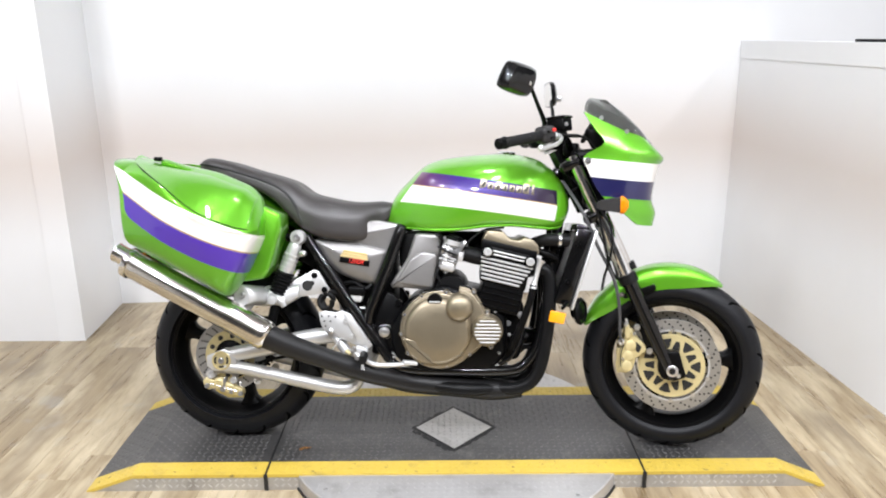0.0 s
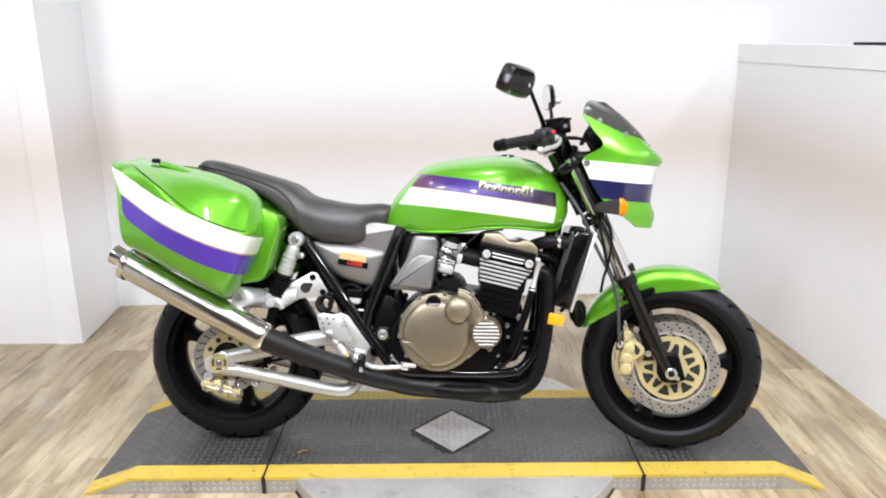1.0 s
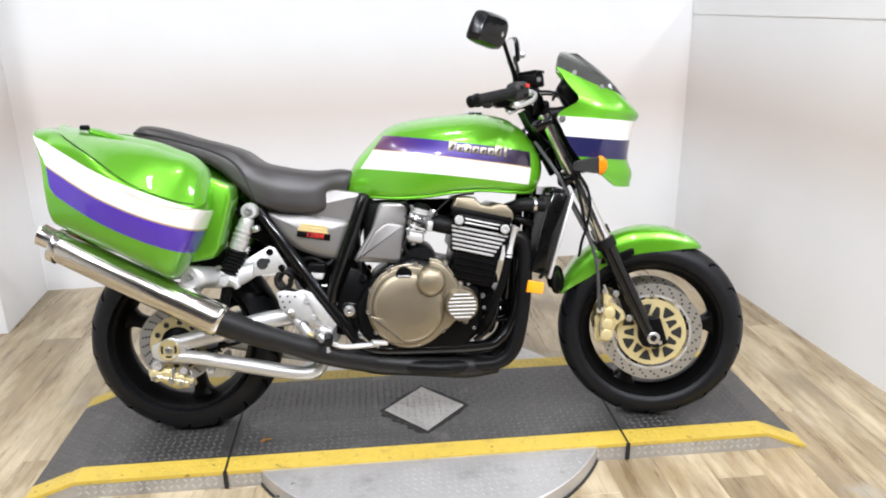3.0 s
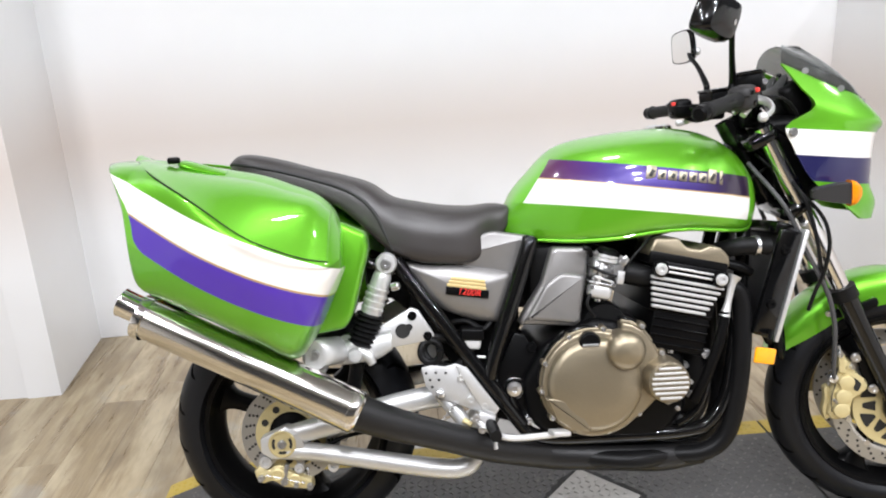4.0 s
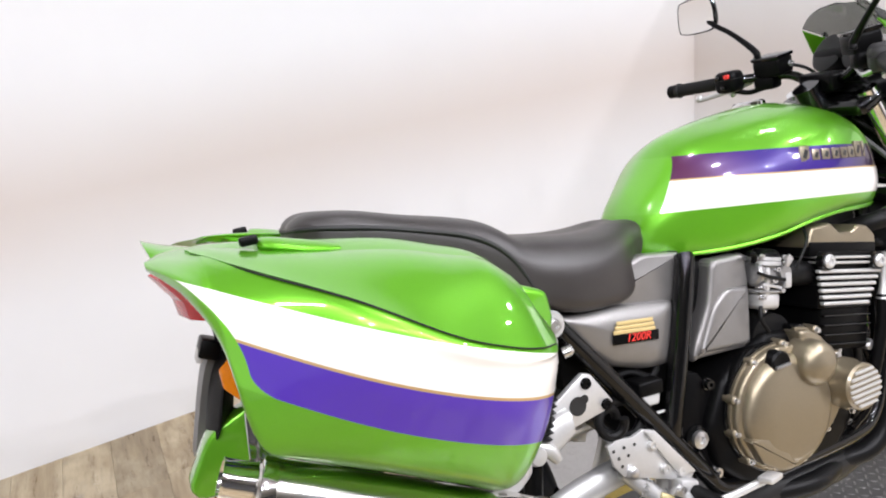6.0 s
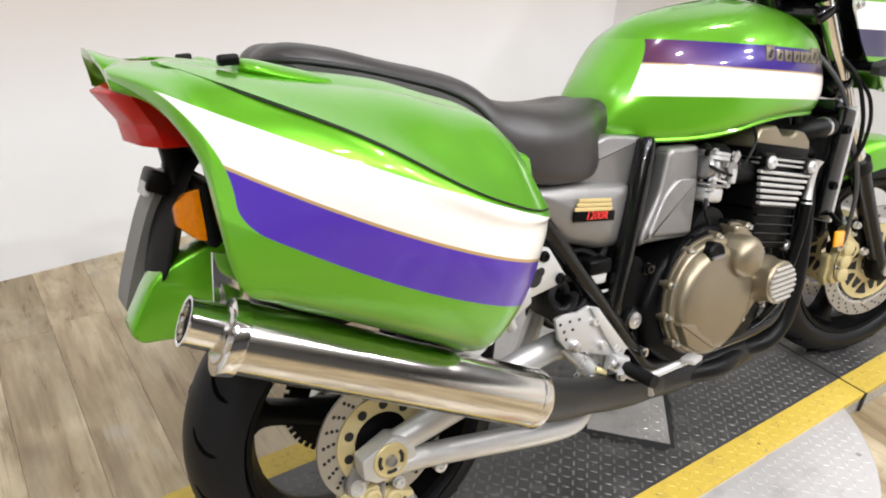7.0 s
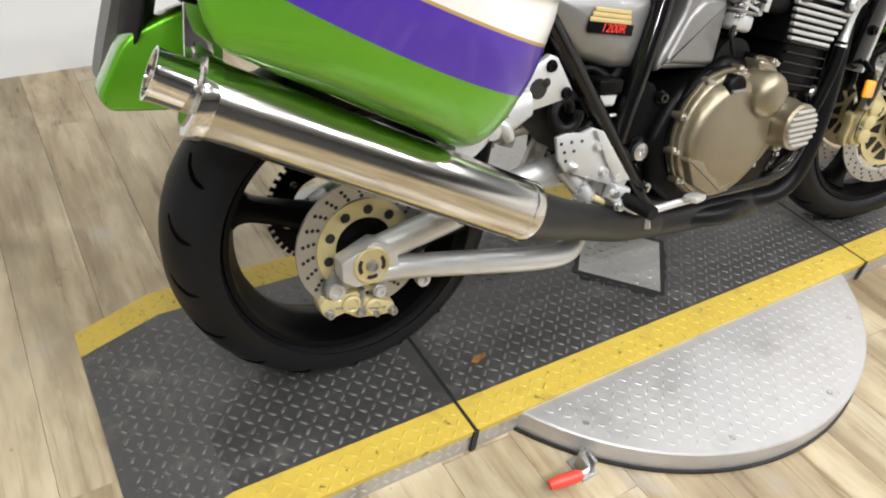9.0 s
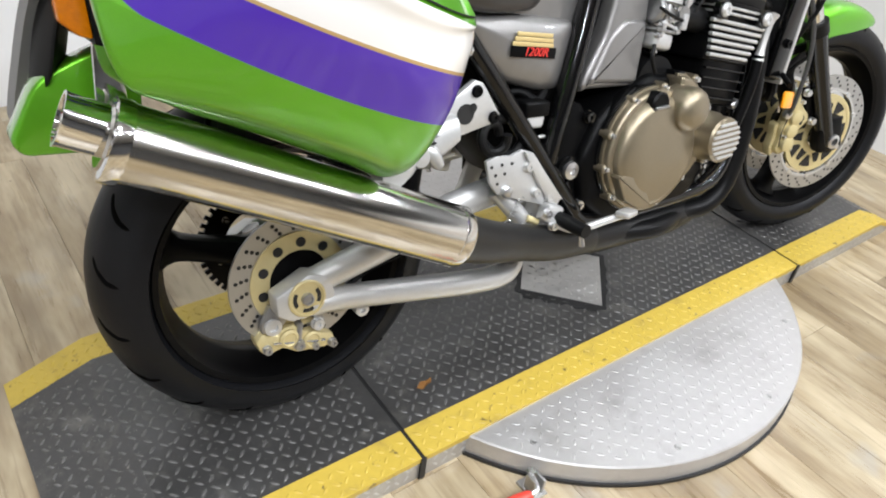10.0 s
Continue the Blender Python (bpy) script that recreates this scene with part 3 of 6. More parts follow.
def toggle_clamp():
    ob = new("toggle_clamp")
    ob.matrix_world = ROOM @ pose(0.295, -0.435, FLOOR_Z)
    tagged(ob, label="small steel toggle clamp with a red rubber grip beside the disc", category="clamp")
    bm = block((0.035, 0.05, 0.006), pose(0.012, 0.02, 0.003), 0.001)
    block((0.006, 0.03, 0.04), pose(0.002, 0.015, 0.022), 0.001, bm=bm)
    block((0.006, 0.03, 0.04), pose(0.02, 0.015, 0.022), 0.001, bm=bm)
    part("bracket", bm, M["steel"], ob)
    part("arm", tube([(0.011, 0.035, 0.04), (0.0, 0.0, 0.036), (-0.02, -0.004, 0.034)], 0.005, 8), M["bolt"], ob)
    part("grip", tube([(-0.018, -0.004, 0.034), (-0.03, -0.003, 0.033), (-0.06, 0.002, 0.031), (-0.083, 0.006, 0.029)], [0.008, 0.0115, 0.012, 0.009], 12), M["red"], ob, "red rubber grip")
    part("bolt", lathe([(0, 0), (0.008, 0), (0.008, 0.006), (0, 0.006)], (0.011, 0.03, 0.04), "z", 6), M["bolt"], ob)


toggle_clamp()


def dry_leaf():
    bm = bmesh.new()
    pts = [(-0.022, 0), (-0.008, 0.009), (0.004, 0.004), (0.02, 0.011), (0.012, -0.002), (0.0, -0.006), (-0.012, -0.008)]
    vs = [bm.verts.new((x, y, 0.002 + 0.003 * ((i * 7) % 3))) for i, (x, y) in enumerate(pts)]
    c = bm.verts.new((0, 0, 0.005))
    for i in range(len(vs)):
        bm.faces.new((vs[i], vs[(i + 1) % len(vs)], c))
    bmesh.ops.solidify(bm, geom=bm.faces[:], thickness=0.0008)
    ob = part("dry_leaf", bm, surface("dry_leaf", (0.45, 0.22, 0.06), 0.6), None)
    ob.matrix_world = ROOM @ pose(0.245, -0.143, 0.0015)
    tagged(ob, label="small crumpled orange-brown scrap lying on the deck", category="leaf")


dry_leaf()


def cap_strip():
    ob = part("shelf_strip", block((0.03, 0.62, 0.012), None, 0.003), M["black_matte"], None)
    at = Vector(NE) + CAP_DIR * 1.22 + CAP_SIDE * 0.06
    ob.matrix_world = ROOM @ pose(at.x, at.y, CAP_Z + 0.096, 0, 0, 4.0)
    tagged(ob, label="thin dark strip lying along the partition cap", category="strip")


cap_strip()


# ---- the motorcycle ----
bike = new("motorcycle")
bike.matrix_world = pose(0, CONTACT_Y, 0.003, -LEAN_DEG, 0, 0)
tagged(bike, label="lime green, white and purple motorcycle with hard panniers, leaning slightly", category="motorcycle")

RAKE = radians(25)
HEAD = Vector((1.137, 0, 0.95))
STEER = Matrix.Translation(HEAD) @ Matrix.Rotation(radians(STEER_DEG), 4, Vector((-math.sin(RAKE), 0, math.cos(RAKE)))) @ Matrix.Translation(-HEAD)
SIDES = (-1, 1)


def fpart(name, bm, material, label="", parent=None, sharp=35.0):
    """A part that turns with the handlebar."""
    ob = part(name, bm, material, parent or bike, label, sharp)
    if parent is None:
        ob.matrix_basis = STEER
    return ob


def flip(bm):
    bm.transform(Matrix.Diagonal((1, -1, 1, 1)))
    bmesh.ops.reverse_faces(bm, faces=bm.faces)
    return bm


def both_sides(make):
    """Calls make(side) for the right (-1) and the left (1)."""
    return [make(s) for s in SIDES]


def arc_pts(cx, cz, r, a0, a1, n):
    return [(cx + r * math.cos(radians(a0 + (a1 - a0) * i / (n - 1))), cz + r * math.sin(radians(a0 + (a1 - a0) * i / (n - 1)))) for i in range(n)]


# wheels
def tyre_profile(R, half, bead):
    pts = []
    for i in range(13):
        a = -1 + 2 * i / 12
        y = half * math.sin(a * math.pi / 2 * 0.98)
        drop = (1 - math.cos(a * math.pi / 2)) * half * 0.86
        pts.append((R - drop, y))
    pts += [(bead + 0.012, half * 0.93), (bead, half * 0.72), (bead, -half * 0.72), (bead + 0.012, -half * 0.93)]
    return pts


def wheel(name, x, z, R, half, spokes, spin, label, made):
    bead = 0.2185
    hub = made(name, washer([(bead + 0.006, half * 0.76), (bead + 0.002, half * 0.84), (bead - 0.008, half * 0.8), (bead - 0.014, half * 0.5), (bead - 0.03, half * 0.15), (bead - 0.03, -half * 0.15),
                             (bead - 0.014, -half * 0.5), (bead - 0.008, -half * 0.8), (bead + 0.002, -half * 0.84), (bead + 0.006, -half * 0.76)], (x, 0, z), n=72), M["black_satin"], label)
    part("tyre", washer(tyre_profile(R, half, bead), (x, 0, z), n=96), M["tyre"], hub, "black road tyre with curved sipes")
    sipes = bmesh.new()
    for k in range(18):
        for s in SIDES:
            a0 = 2 * math.pi * (k + (0.5 if s > 0 else 0)) / 18
            path = []
            for i in range(6):
                f = i / 5
                yy = s * half * (0.22 + 0.6 * f)
                aa = math.asin(min(1, abs(yy) / half) ) / (math.pi / 2 * 0.98)
                rr = R - (1 - math.cos(aa * math.pi / 2)) * half * 0.86 - 0.006
                w = a0 + 0.17 * f + 0.05 * math.sin(3 * f)
                path.append((x + rr * math.cos(w), yy, z + rr * math.sin(w)))
            tube(path, [0.003, 0.0062, 0.0068, 0.0066, 0.006, 0.003], 8, 11, sipes)
    tagged(part("tread_groove", sipes, M["groove"], hub), kind="stuff")
    part("hub", lathe([(0, -half * 0.9), (0.03, -half * 0.9), (0.034, -half * 0.5), (0.045, -half * 0.3), (0.045, half * 0.3), (0.034, half * 0.5), (0.03, half * 0.9), (0, half * 0.9)], (x, 0, z), "y", 32), M["black_gloss"], hub)
    for k in range(spokes):
        w = radians(spin + 360 / spokes * k)
        d, t = Vector((math.cos(w), 0, math.sin(w))), Vector((-math.sin(w), 0, math.cos(w)))
        secs = []
        for r, wd, th in ((0.03, 0.030, 0.028), (0.08, 0.024, 0.022), (0.14, 0.021, 0.02), (0.175, 0.026, 0.022), (0.195, 0.05, 0.026)):
            c = Vector((x, 0, z)) + d * r
            secs.append([c + t * wd + Vector((0, 0, 0)), c + t * wd * 0.7 + Vector((0, th, 0)), c - t * wd * 0.7 + Vector((0, th, 0)), c - t * wd, c - t * wd * 0.7 - Vector((0, th, 0)), c + t * wd * 0.7 - Vector((0, th, 0))])
        part("spoke", loft(secs, 16, 12), M["black_satin"], hub)
    return hub


def drilled(x, y, z, rows, out):
    bm = bmesh.new()
    for r, n, shift in rows:
        for k in range(n):
            w = 2 * math.pi * (k + shift) / n
            lathe([(0, 0), (0.0035, 0), (0.0035, out * 0.0004), (0, out * 0.0004)], (x + r * math.cos(w), y, z + r * math.sin(w)), "y", 8, bm)
    return bm


def brake_disc(x, y, z, r_out, r_in, carrier, parent, spokes=6):
    d = part("front_brake_disc", washer([(r_out, -0.0025), (r_out, 0.0025), (r_in, 0.0025), (r_in, -0.0025)], (x, y, z), n=72), M["steel"], bike, "drilled steel brake disc with a gold carrier")
    d.matrix_basis = parent.matrix_basis
    w = r_out - r_in
    for out in SIDES:
        tagged(part("drill_hole", drilled(x, y + out * 0.0027, z, [(r_in + w * (0.22 + 0.28 * i), 24, 0.3 * i) for i in range(3)], out), M["joint"], d), kind="stuff")
    part("inner_ring", washer([(r_in - 0.0005, -0.0035), (r_in - 0.0005, 0.0035), (r_in - 0.0065, 0.0035), (r_in - 0.0065, -0.0035)], (x, y, z), n=64), M["alu"], d, "bright inner ring")
    part("carrier", washer([(carrier, -0.0045), (carrier, 0.0045), (carrier - 0.009, 0.0045), (carrier - 0.009, -0.0045)], (x, y, z), n=64), M["brass"], d, "gold anodised disc carrier")
    part("carrier_plate", washer([(carrier - 0.006, -0.0032), (carrier - 0.006, 0.0032), (0.036, 0.005), (0.036, -0.005)], (x, y, z), n=60), M["brass"], d)
    # black prisms on the carrier plate stand in for dark windows, in two rings
    for k in range(7):
        for tip, base, half, shift in ((0.060, carrier - 0.014, 0.22, 0.0), (carrier - 0.022, 0.055, 0.25, 0.5)):
            w = 2 * math.pi * (k + shift) / 7
            tri = [(base, w - half), (base, w), (base, w + half), (tip, w + 0.07), (tip, w - 0.07)]
            part("window", prism(rounded([(x + r * math.cos(q), z + r * math.sin(q)) for r, q in tri], 0.004, 3), y - 0.0054, y + 0.0054, 0), M["joint"], d)
    for k in range(10):
        w = 2 * math.pi * (k + 0.5) / 10
        part("button", lathe([(0, -0.006), (0.007, -0.006), (0.007, 0.006), (0, 0.006)], (x + (r_in - 0.003) * math.cos(w), y, z + (r_in - 0.003) * math.sin(w)), "y", 12), M["bolt"], d)
    return d


FX, FZ, FR = 1.489, 0.295, 0.2915
RX, RZ, RR = 0.004, 0.308, 0.302
front_wheel = wheel("front_wheel", FX, FZ, FR, 0.058, 3, 5, "black three-spoke front wheel", lambda n, b, m, l: fpart(n, b, m, l))
rear_wheel = wheel("rear_wheel", RX, RZ, RR, 0.085, 3, 160, "black three-spoke rear wheel", lambda n, b, m, l: part(n, b, m, bike, l))
rear_wheel.matrix_basis = Matrix.Translation((0, 0.030, 0)) @ Matrix.Translation((RX, 0, RZ)) @ Matrix.Rotation(radians(2.5), 4, "X") @ Matrix.Translation((-RX, 0, -RZ))
front_wheel.matrix_basis = STEER @ Matrix.Translation((0, -0.012, 0))
for s in SIDES:
    brake_disc(FX, s * 0.066, FZ, 0.155, 0.122, 0.106, front_wheel)

# rear disc with a wide gold carrier
rd = part("rear_brake_disc", washer([(0.118, -0.0025), (0.118, 0.0025), (0.08, 0.0025), (0.08, -0.0025)], (RX, -0.088, RZ), n=72), M["steel"], bike, "drilled steel rear brake disc")
part("drill_hole", drilled(RX, -0.0907, RZ, [(0.090 + 0.0085 * i, 24, 0.12 * i) for i in range(3)], -1), M["joint"], rd)
bm = washer([(0.084, -0.004), (0.084, 0.003), (0.052, 0.003), (0.052, -0.004)], (RX, -0.09, RZ), n=64)
part("carrier", bm, M["brass"], rd, "gold anodised disc carrier")
for k in range(10):
    w = 2 * math.pi * (k + 0.3) / 10
    part("carrier_hole", lathe([(0, 0), (0.0085, 0), (0.0085, -0.0006), (0, -0.0006)], (RX + 0.066 * math.cos(w), -0.0943, RZ + 0.066 * math.sin(w)), "y", 16), M["joint"], rd)
part("hub_face", lathe([(0, -0.084), (0.0515, -0.084), (0.0515, -0.088), (0.044, -0.0885), (0.036, -0.093), (0, -0.094)], (RX, 0, RZ), "y", 40), M["black_satin"], rd, "black wheel hub")
# sprocket and chain on the far side
bm = washer([(0.1, -0.003), (0.1, 0.003), (0.06, 0.003), (0.06, -0.003)], (RX, 0.1, RZ), n=88)
for k in range(43):
    w = 2 * math.pi * k / 43
    block((0.012, 0.005, 0.008), pose(RX + 0.103 * math.cos(w), 0.1, RZ + 0.103 * math.sin(w), 0, -math.degrees(w), 0), 0, bm=bm)
sprocket = part("sprocket", bm, M["black_satin"], bike, "black toothed rear sprocket")
for k in range(6):
    w = 2 * math.pi * (k + 0.25) / 6
    part("sprocket_bolt", bolt(RX + 0.075 * math.cos(w), 0.096, RZ + 0.075 * math.sin(w), 0.008, 0.007), M["bolt"], sprocket)
part("chain", tube([(RX + 0.02, 0.1, RZ + 0.1), (0.3, 0.1, 0.40), (0.56, 0.1, 0.44)], 0.009, 8), M["black_satin"], bike)

# swingarm
for s in SIDES:
    arm = part("swingarm", tube([(0.0, s * 0.128, 0.278), (0.07, s * 0.128, 0.270), (0.224, s * 0.126, 0.238), (0.32, s * 0.124, 0.218), (0.388, s * 0.120, 0.208), (0.424, s * 0.114, 0.216), (0.444, s * 0.105, 0.245), (0.47, s * 0.1, 0.30), (0.5, s * 0.1, 0.36)], [0.02, 0.021, 0.0225, 0.023, 0.023, 0.023, 0.022, 0.02, 0.02], 16, 56), M["alu"], bike, "bright aluminium braced swingarm")
    part("upper_beam", tube([(0.0, s * 0.126, 0.312), (0.14, s * 0.126, 0.342), (0.3, s * 0.122, 0.378), (0.52, s * 0.118, 0.40)], [0.024, 0.027, 0.027, 0.027], 16, 24, flat=0.8), M["alu"], arm)
    AZ = RZ - 0.008
    hexa = [(RX - 0.055, AZ - 0.022), (RX - 0.03, AZ - 0.04), (RX + 0.035, AZ - 0.042), (RX + 0.06, AZ - 0.01), (RX + 0.05, AZ + 0.03), (RX + 0.012, AZ + 0.044), (RX - 0.055, AZ + 0.016)]
    part("axle_block", prism([(RX - 0.012 + (x - RX - 0.002) * 0.88, AZ + (z - AZ) * 0.88) for x, z in hexa], s * 0.108, s * 0.145, 0.004), M["alu_light"], arm)
    part("adjuster", lathe([(0, s * 0.140), (0.031, s * 0.140), (0.032, s * 0.148), (0.030, s * 0.150), (0.027, s * 0.150), (0.026, s * 0.147), (0.0145, s * 0.147), (0, s * 0.147)], (RX - 0.012, 0, AZ), "y", 32), M["brass"], arm, "gold eccentric chain adjuster")
    for a0, a1 in ((145, 210), (-30, 35), (245, 295)):
        slot = arc_pts(RX - 0.012, AZ, 0.0240, a0, a1, 8) + list(reversed(arc_pts(RX - 0.012, AZ, 0.0175, a0, a1, 8)))
        part("adjuster_slot", prism(slot, s * 0.146, s * 0.1478, 0.0), M["joint"], arm, "dark kidney-shaped slot")
    part("axle_nut", lathe([(0, s * 0.146), (0.0105, s * 0.146), (0.010, s * 0.154), (0.007, s * 0.155), (0.006, s * 0.152), (0, s * 0.152)], (RX - 0.012, 0, AZ), "y", 24), M["zinc_cast"], arm, "dull steel axle end")
    part("stand_lug", lathe([(0, s * 0.10), (0.0125, s * 0.10), (0.0125, s * 0.116), (0.006, s * 0.117), (0.0055, s * 0.110), (0, s * 0.110)], (0.102, 0, 0.228), "y", 20), M["alu_light"], arm)

# rear caliper
cal = part("rear_caliper", prism([(-0.088, 0.224), (-0.074, 0.236), (-0.05, 0.226), (-0.044, 0.234), (-0.02, 0.236), (-0.008, 0.222), (0.0, 0.216), (0.019, 0.215), (0.026, 0.205), (0.047, 0.198), (0.052, 0.176), (0.03, 0.174), (0.006, 0.178), (-0.019, 0.181), (-0.042, 0.198), (-0.058, 0.196), (-0.067, 0.191), (-0.082, 0.204)], -0.106, -0.074, 0.005, 2), M["brass"], bike, "gold two-piston rear brake caliper")
for x, z in ((-0.032, 0.214), (0.008, 0.198)):
    part("piston_boss", lathe([(0, -0.104), (0.0175, -0.104), (0.0165, -0.110), (0.012, -0.112), (0.010, -0.110), (0, -0.110)], (x, 0, z), "y", 24), M["brass"], cal)
part("bridge", block((0.010, 0.03, 0.05), pose(-0.014, -0.094, 0.212, 0, 12, 0), 0.003), M["zinc_cast"], cal)
part("pad_pin", tube([(-0.06, -0.108, 0.214), (0.03, -0.108, 0.19)], 0.003, 8, 4), M["bolt"], cal)
for x, z, r in ((-0.071, 0.207, 0.0085), (-0.016, 0.197, 0.0105), (0.011, 0.187, 0.0075), (0.043, 0.181, 0.0085)):
    part("bolt", bolt(x, -0.106, z, r, 0.010), M["zinc_cast"], cal)
part("caliper_bracket", prism([(-0.058, 0.282), (-0.074, 0.256), (-0.076, 0.238), (-0.058, 0.230), (-0.04, 0.240), (-0.03, 0.25), (0.012, 0.246), (0.018, 0.232), (0.032, 0.222), (0.034, 0.25), (0.0, 0.272)], -0.108, -0.094, 0.003), M["zinc_cast"], cal)
part("tab", lathe([(0, -0.106), (0.015, -0.106), (0.0145, -0.113), (0.008, -0.114), (0.007, -0.110), (0, -0.110)], (-0.057, 0, 0.246), "y", 20), M["alu_light"], cal)
part("tab_bolt", bolt(0.020, -0.106, 0.226, 0.012, 0.010), M["alu_light"], cal)
part("bleed_nipple", lathe([(0, 0), (0.004, 0), (0.003, 0.010), (0.005, 0.012), (0.003, 0.018), (0, 0.018)], (0.036, -0.09, 0.204), "z", 10), M["bolt"], cal)
part("rear_brake_hose", tube([(0.03, -0.09, 0.235), (0.12, -0.1, 0.29), (0.2, -0.105, 0.31), (0.33, -0.11, 0.36), (0.40, -0.15, 0.37)], 0.005, 8, 40), M["rubber"], bike, "black rubber rear brake hose")

# engine
engine = part("engine", prism([(0.56, 0.33), (0.62, 0.27), (0.86, 0.26), (0.93, 0.33), (0.93, 0.46), (0.86, 0.53), (0.72, 0.56), (0.60, 0.50), (0.55, 0.42)], -0.165, 0.165, 0.02, 3), M["black_satin"], bike, "four-cylinder engine with black cases and gold covers")
TILT = radians(13.0)
CYL = Matrix.Translation((0.912, 0, 0.53)) @ Matrix.Rotation(TILT, 4, "Y")
part("cylinder_block", block((0.134, 0.36, 0.12), CYL, 0.01), M["black_satin"], engine)
for k in range(6):
    x0, x1, z0 = 0.845, 0.966 + 0.0086 * k, 0.584 + 0.0130 * k
    mid = Matrix.Translation(((x0 + x1) / 2, 0, z0 - (x1 - x0) / 2 * math.tan(TILT))) @ Matrix.Rotation(TILT, 4, "Y")
    part("head_fin", block(((x1 - x0) / math.cos(TILT) - 0.006, 0.372, 0.0062), mid, 0.002, 1), M["black_satin"], engine)
    for s in SIDES:
        part("fin_edge", block(((x1 - x0) / math.cos(TILT), 0.012, 0.0068), mid @ Matrix.Translation((0, s * 0.191, 0)), 0.002, 1), M["alu"], engine, "polished cooling-fin edge")
part("cylinder_head", block((0.15, 0.368, 0.115), Matrix.Translation((0.925, 0, 0.612)) @ Matrix.Rotation(TILT, 4, "Y"), 0.006), M["black_satin"], engine)
for dz in (0.0, 0.011):
    part("cam_bar", block((0.15, 0.392, 0.005), Matrix.Translation((0.932, 0, 0.646 + dz)) @ Matrix.Rotation(TILT, 4, "Y"), 0.002), M["alu"], engine)
for x, z in ((0.866, 0.665), (1.0, 0.634)):
    part("head_plug", lathe([(0, -0.190), (0.0135, -0.190), (0.0135, -0.206), (0.010, -0.210), (0.005, -0.210), (0.004, -0.206), (0, -0.206)], (x, 0, z), "y", 20), M["alu_light"], engine)
    part("plug_seat", lathe([(0.012, -0.186), (0.0185, -0.188), (0.018, -0.202), (0.013, -0.203)], (x, 0, z), "y", 24), M["black_gloss"], engine)
part("front_case", prism([(0.88, 0.30), (0.97, 0.31), (0.99, 0.38), (0.985, 0.50), (0.93, 0.52), (0.86, 0.45)], -0.13, 0.13, 0.015), M["black_satin"], engine)
part("oil_filter", lathe([(0, -0.02), (0.036, -0.02), (0.038, 0.03), (0.034, 0.07), (0, 0.072)], (0.97, 0.0, 0.36), "x", 28), M["black_gloss"], engine)
for x, z in ((0.935, 0.43), (0.945, 0.36), (0.925, 0.30), (0.96, 0.47)):
    part("case_bolt", bolt(x, -0.13, z, 0.009, 0.014), M["zinc_cast"], engine)
vc = [(0.846, 0.700), (0.862, 0.733), (0.915, 0.731), (0.936, 0.706), (0.966, 0.702), (0.985, 0.712), (1.012, 0.703), (1.03, 0.682), (1.03, 0.655), (0.94, 0.672), (0.85, 0.69)]
part("valve_cover", prism(vc, -0.178, 0.178, 0.007, 3), M["champagne"], engine, "gold-painted valve cover")
part("cover_gasket", block((0.18, 0.36, 0.03), Matrix.Translation((0.935, 0, 0.672)) @ Matrix.Rotation(TILT, 4, "Y"), 0.004), M["black_satin"], engine)

part("oil_line", tube([(0.905, -0.165, 0.30), (0.95, -0.172, 0.335), (0.975, -0.172, 0.40), (0.972, -0.165, 0.46)], 0.0075, 10, 20), M["black_gloss"], engine)
part("oil_union", lathe([(0, -0.165), (0.012, -0.165), (0.012, -0.178), (0.007, -0.182), (0, -0.182)], (0.972, 0, 0.462), "y", 6), M["zinc_cast"], engine, "dull steel union nut")
for x, z in ((0.892, 0.472), (0.905, 0.338), (0.937, 0.398), (0.962, 0.352)):
    part("pan_bolt", bolt(x, -0.165, z, 0.0055, 0.01), M["bolt"], engine)
for k in range(5):
    part("barrel_fin", block((0.128, 0.372, 0.004), CYL @ Matrix.Translation((0, 0, -0.045 + 0.019 * k)), 0.001, 1), M["black_gloss"], engine)

# clutch cover
def clutch_outline():
    pts = arc_pts(0.713, 0.413, 0.122, 60, 318, 30)
    pts += [(0.825, 0.345), (0.85, 0.37), (0.872, 0.39), (0.868, 0.45), (0.845, 0.50), (0.825, 0.528), (0.80, 0.545), (0.775, 0.55)]
    return pts


cover = part("clutch_cover", prism(clutch_outline(), -0.196, -0.15, 0.007, 3), M["champagne"], bike, "champagne-gold clutch cover")
bm = lathe([(0.108, -0.19), (0.107, -0.203), (0.101, -0.211), (0.09, -0.2155), (0.05, -0.219), (0, -0.22)], (0.710, 0, 0.413), "y", 64)
part("clutch_dome", bm, M["champagne"], cover)
part("flange", prism([(0.716 + (x - 0.716) * 1.03, 0.415 + (z - 0.415) * 1.03) for x, z in clutch_outline()], -0.181, -0.1725, 0.002, 2), M["champagne"], cover)
part("case_ring", prism([(0.716 + (x - 0.716) * 1.06, 0.415 + (z - 0.415) * 1.06) for x, z in clutch_outline()], -0.172, -0.14, 0.004, 2), M["black_gloss"], cover)
bm = lathe([(0.045, -0.18), (0.043, -0.222), (0.040, -0.230), (0.033, -0.237), (0.022, -0.242), (0, -0.244)], (0.778, 0, 0.490), "y", 40)
part("round_boss", bm, M["champagne"], cover)
pulser = part("pulser_cover", lathe([(0.05, -0.17), (0.05, -0.205), (0.046, -0.212), (0.046, -0.238), (0.042, -0.243), (0, -0.243)], (0.866, 0, 0.418), "y", 48), M["champagne"], bike, "round gold cover with bright ribs")
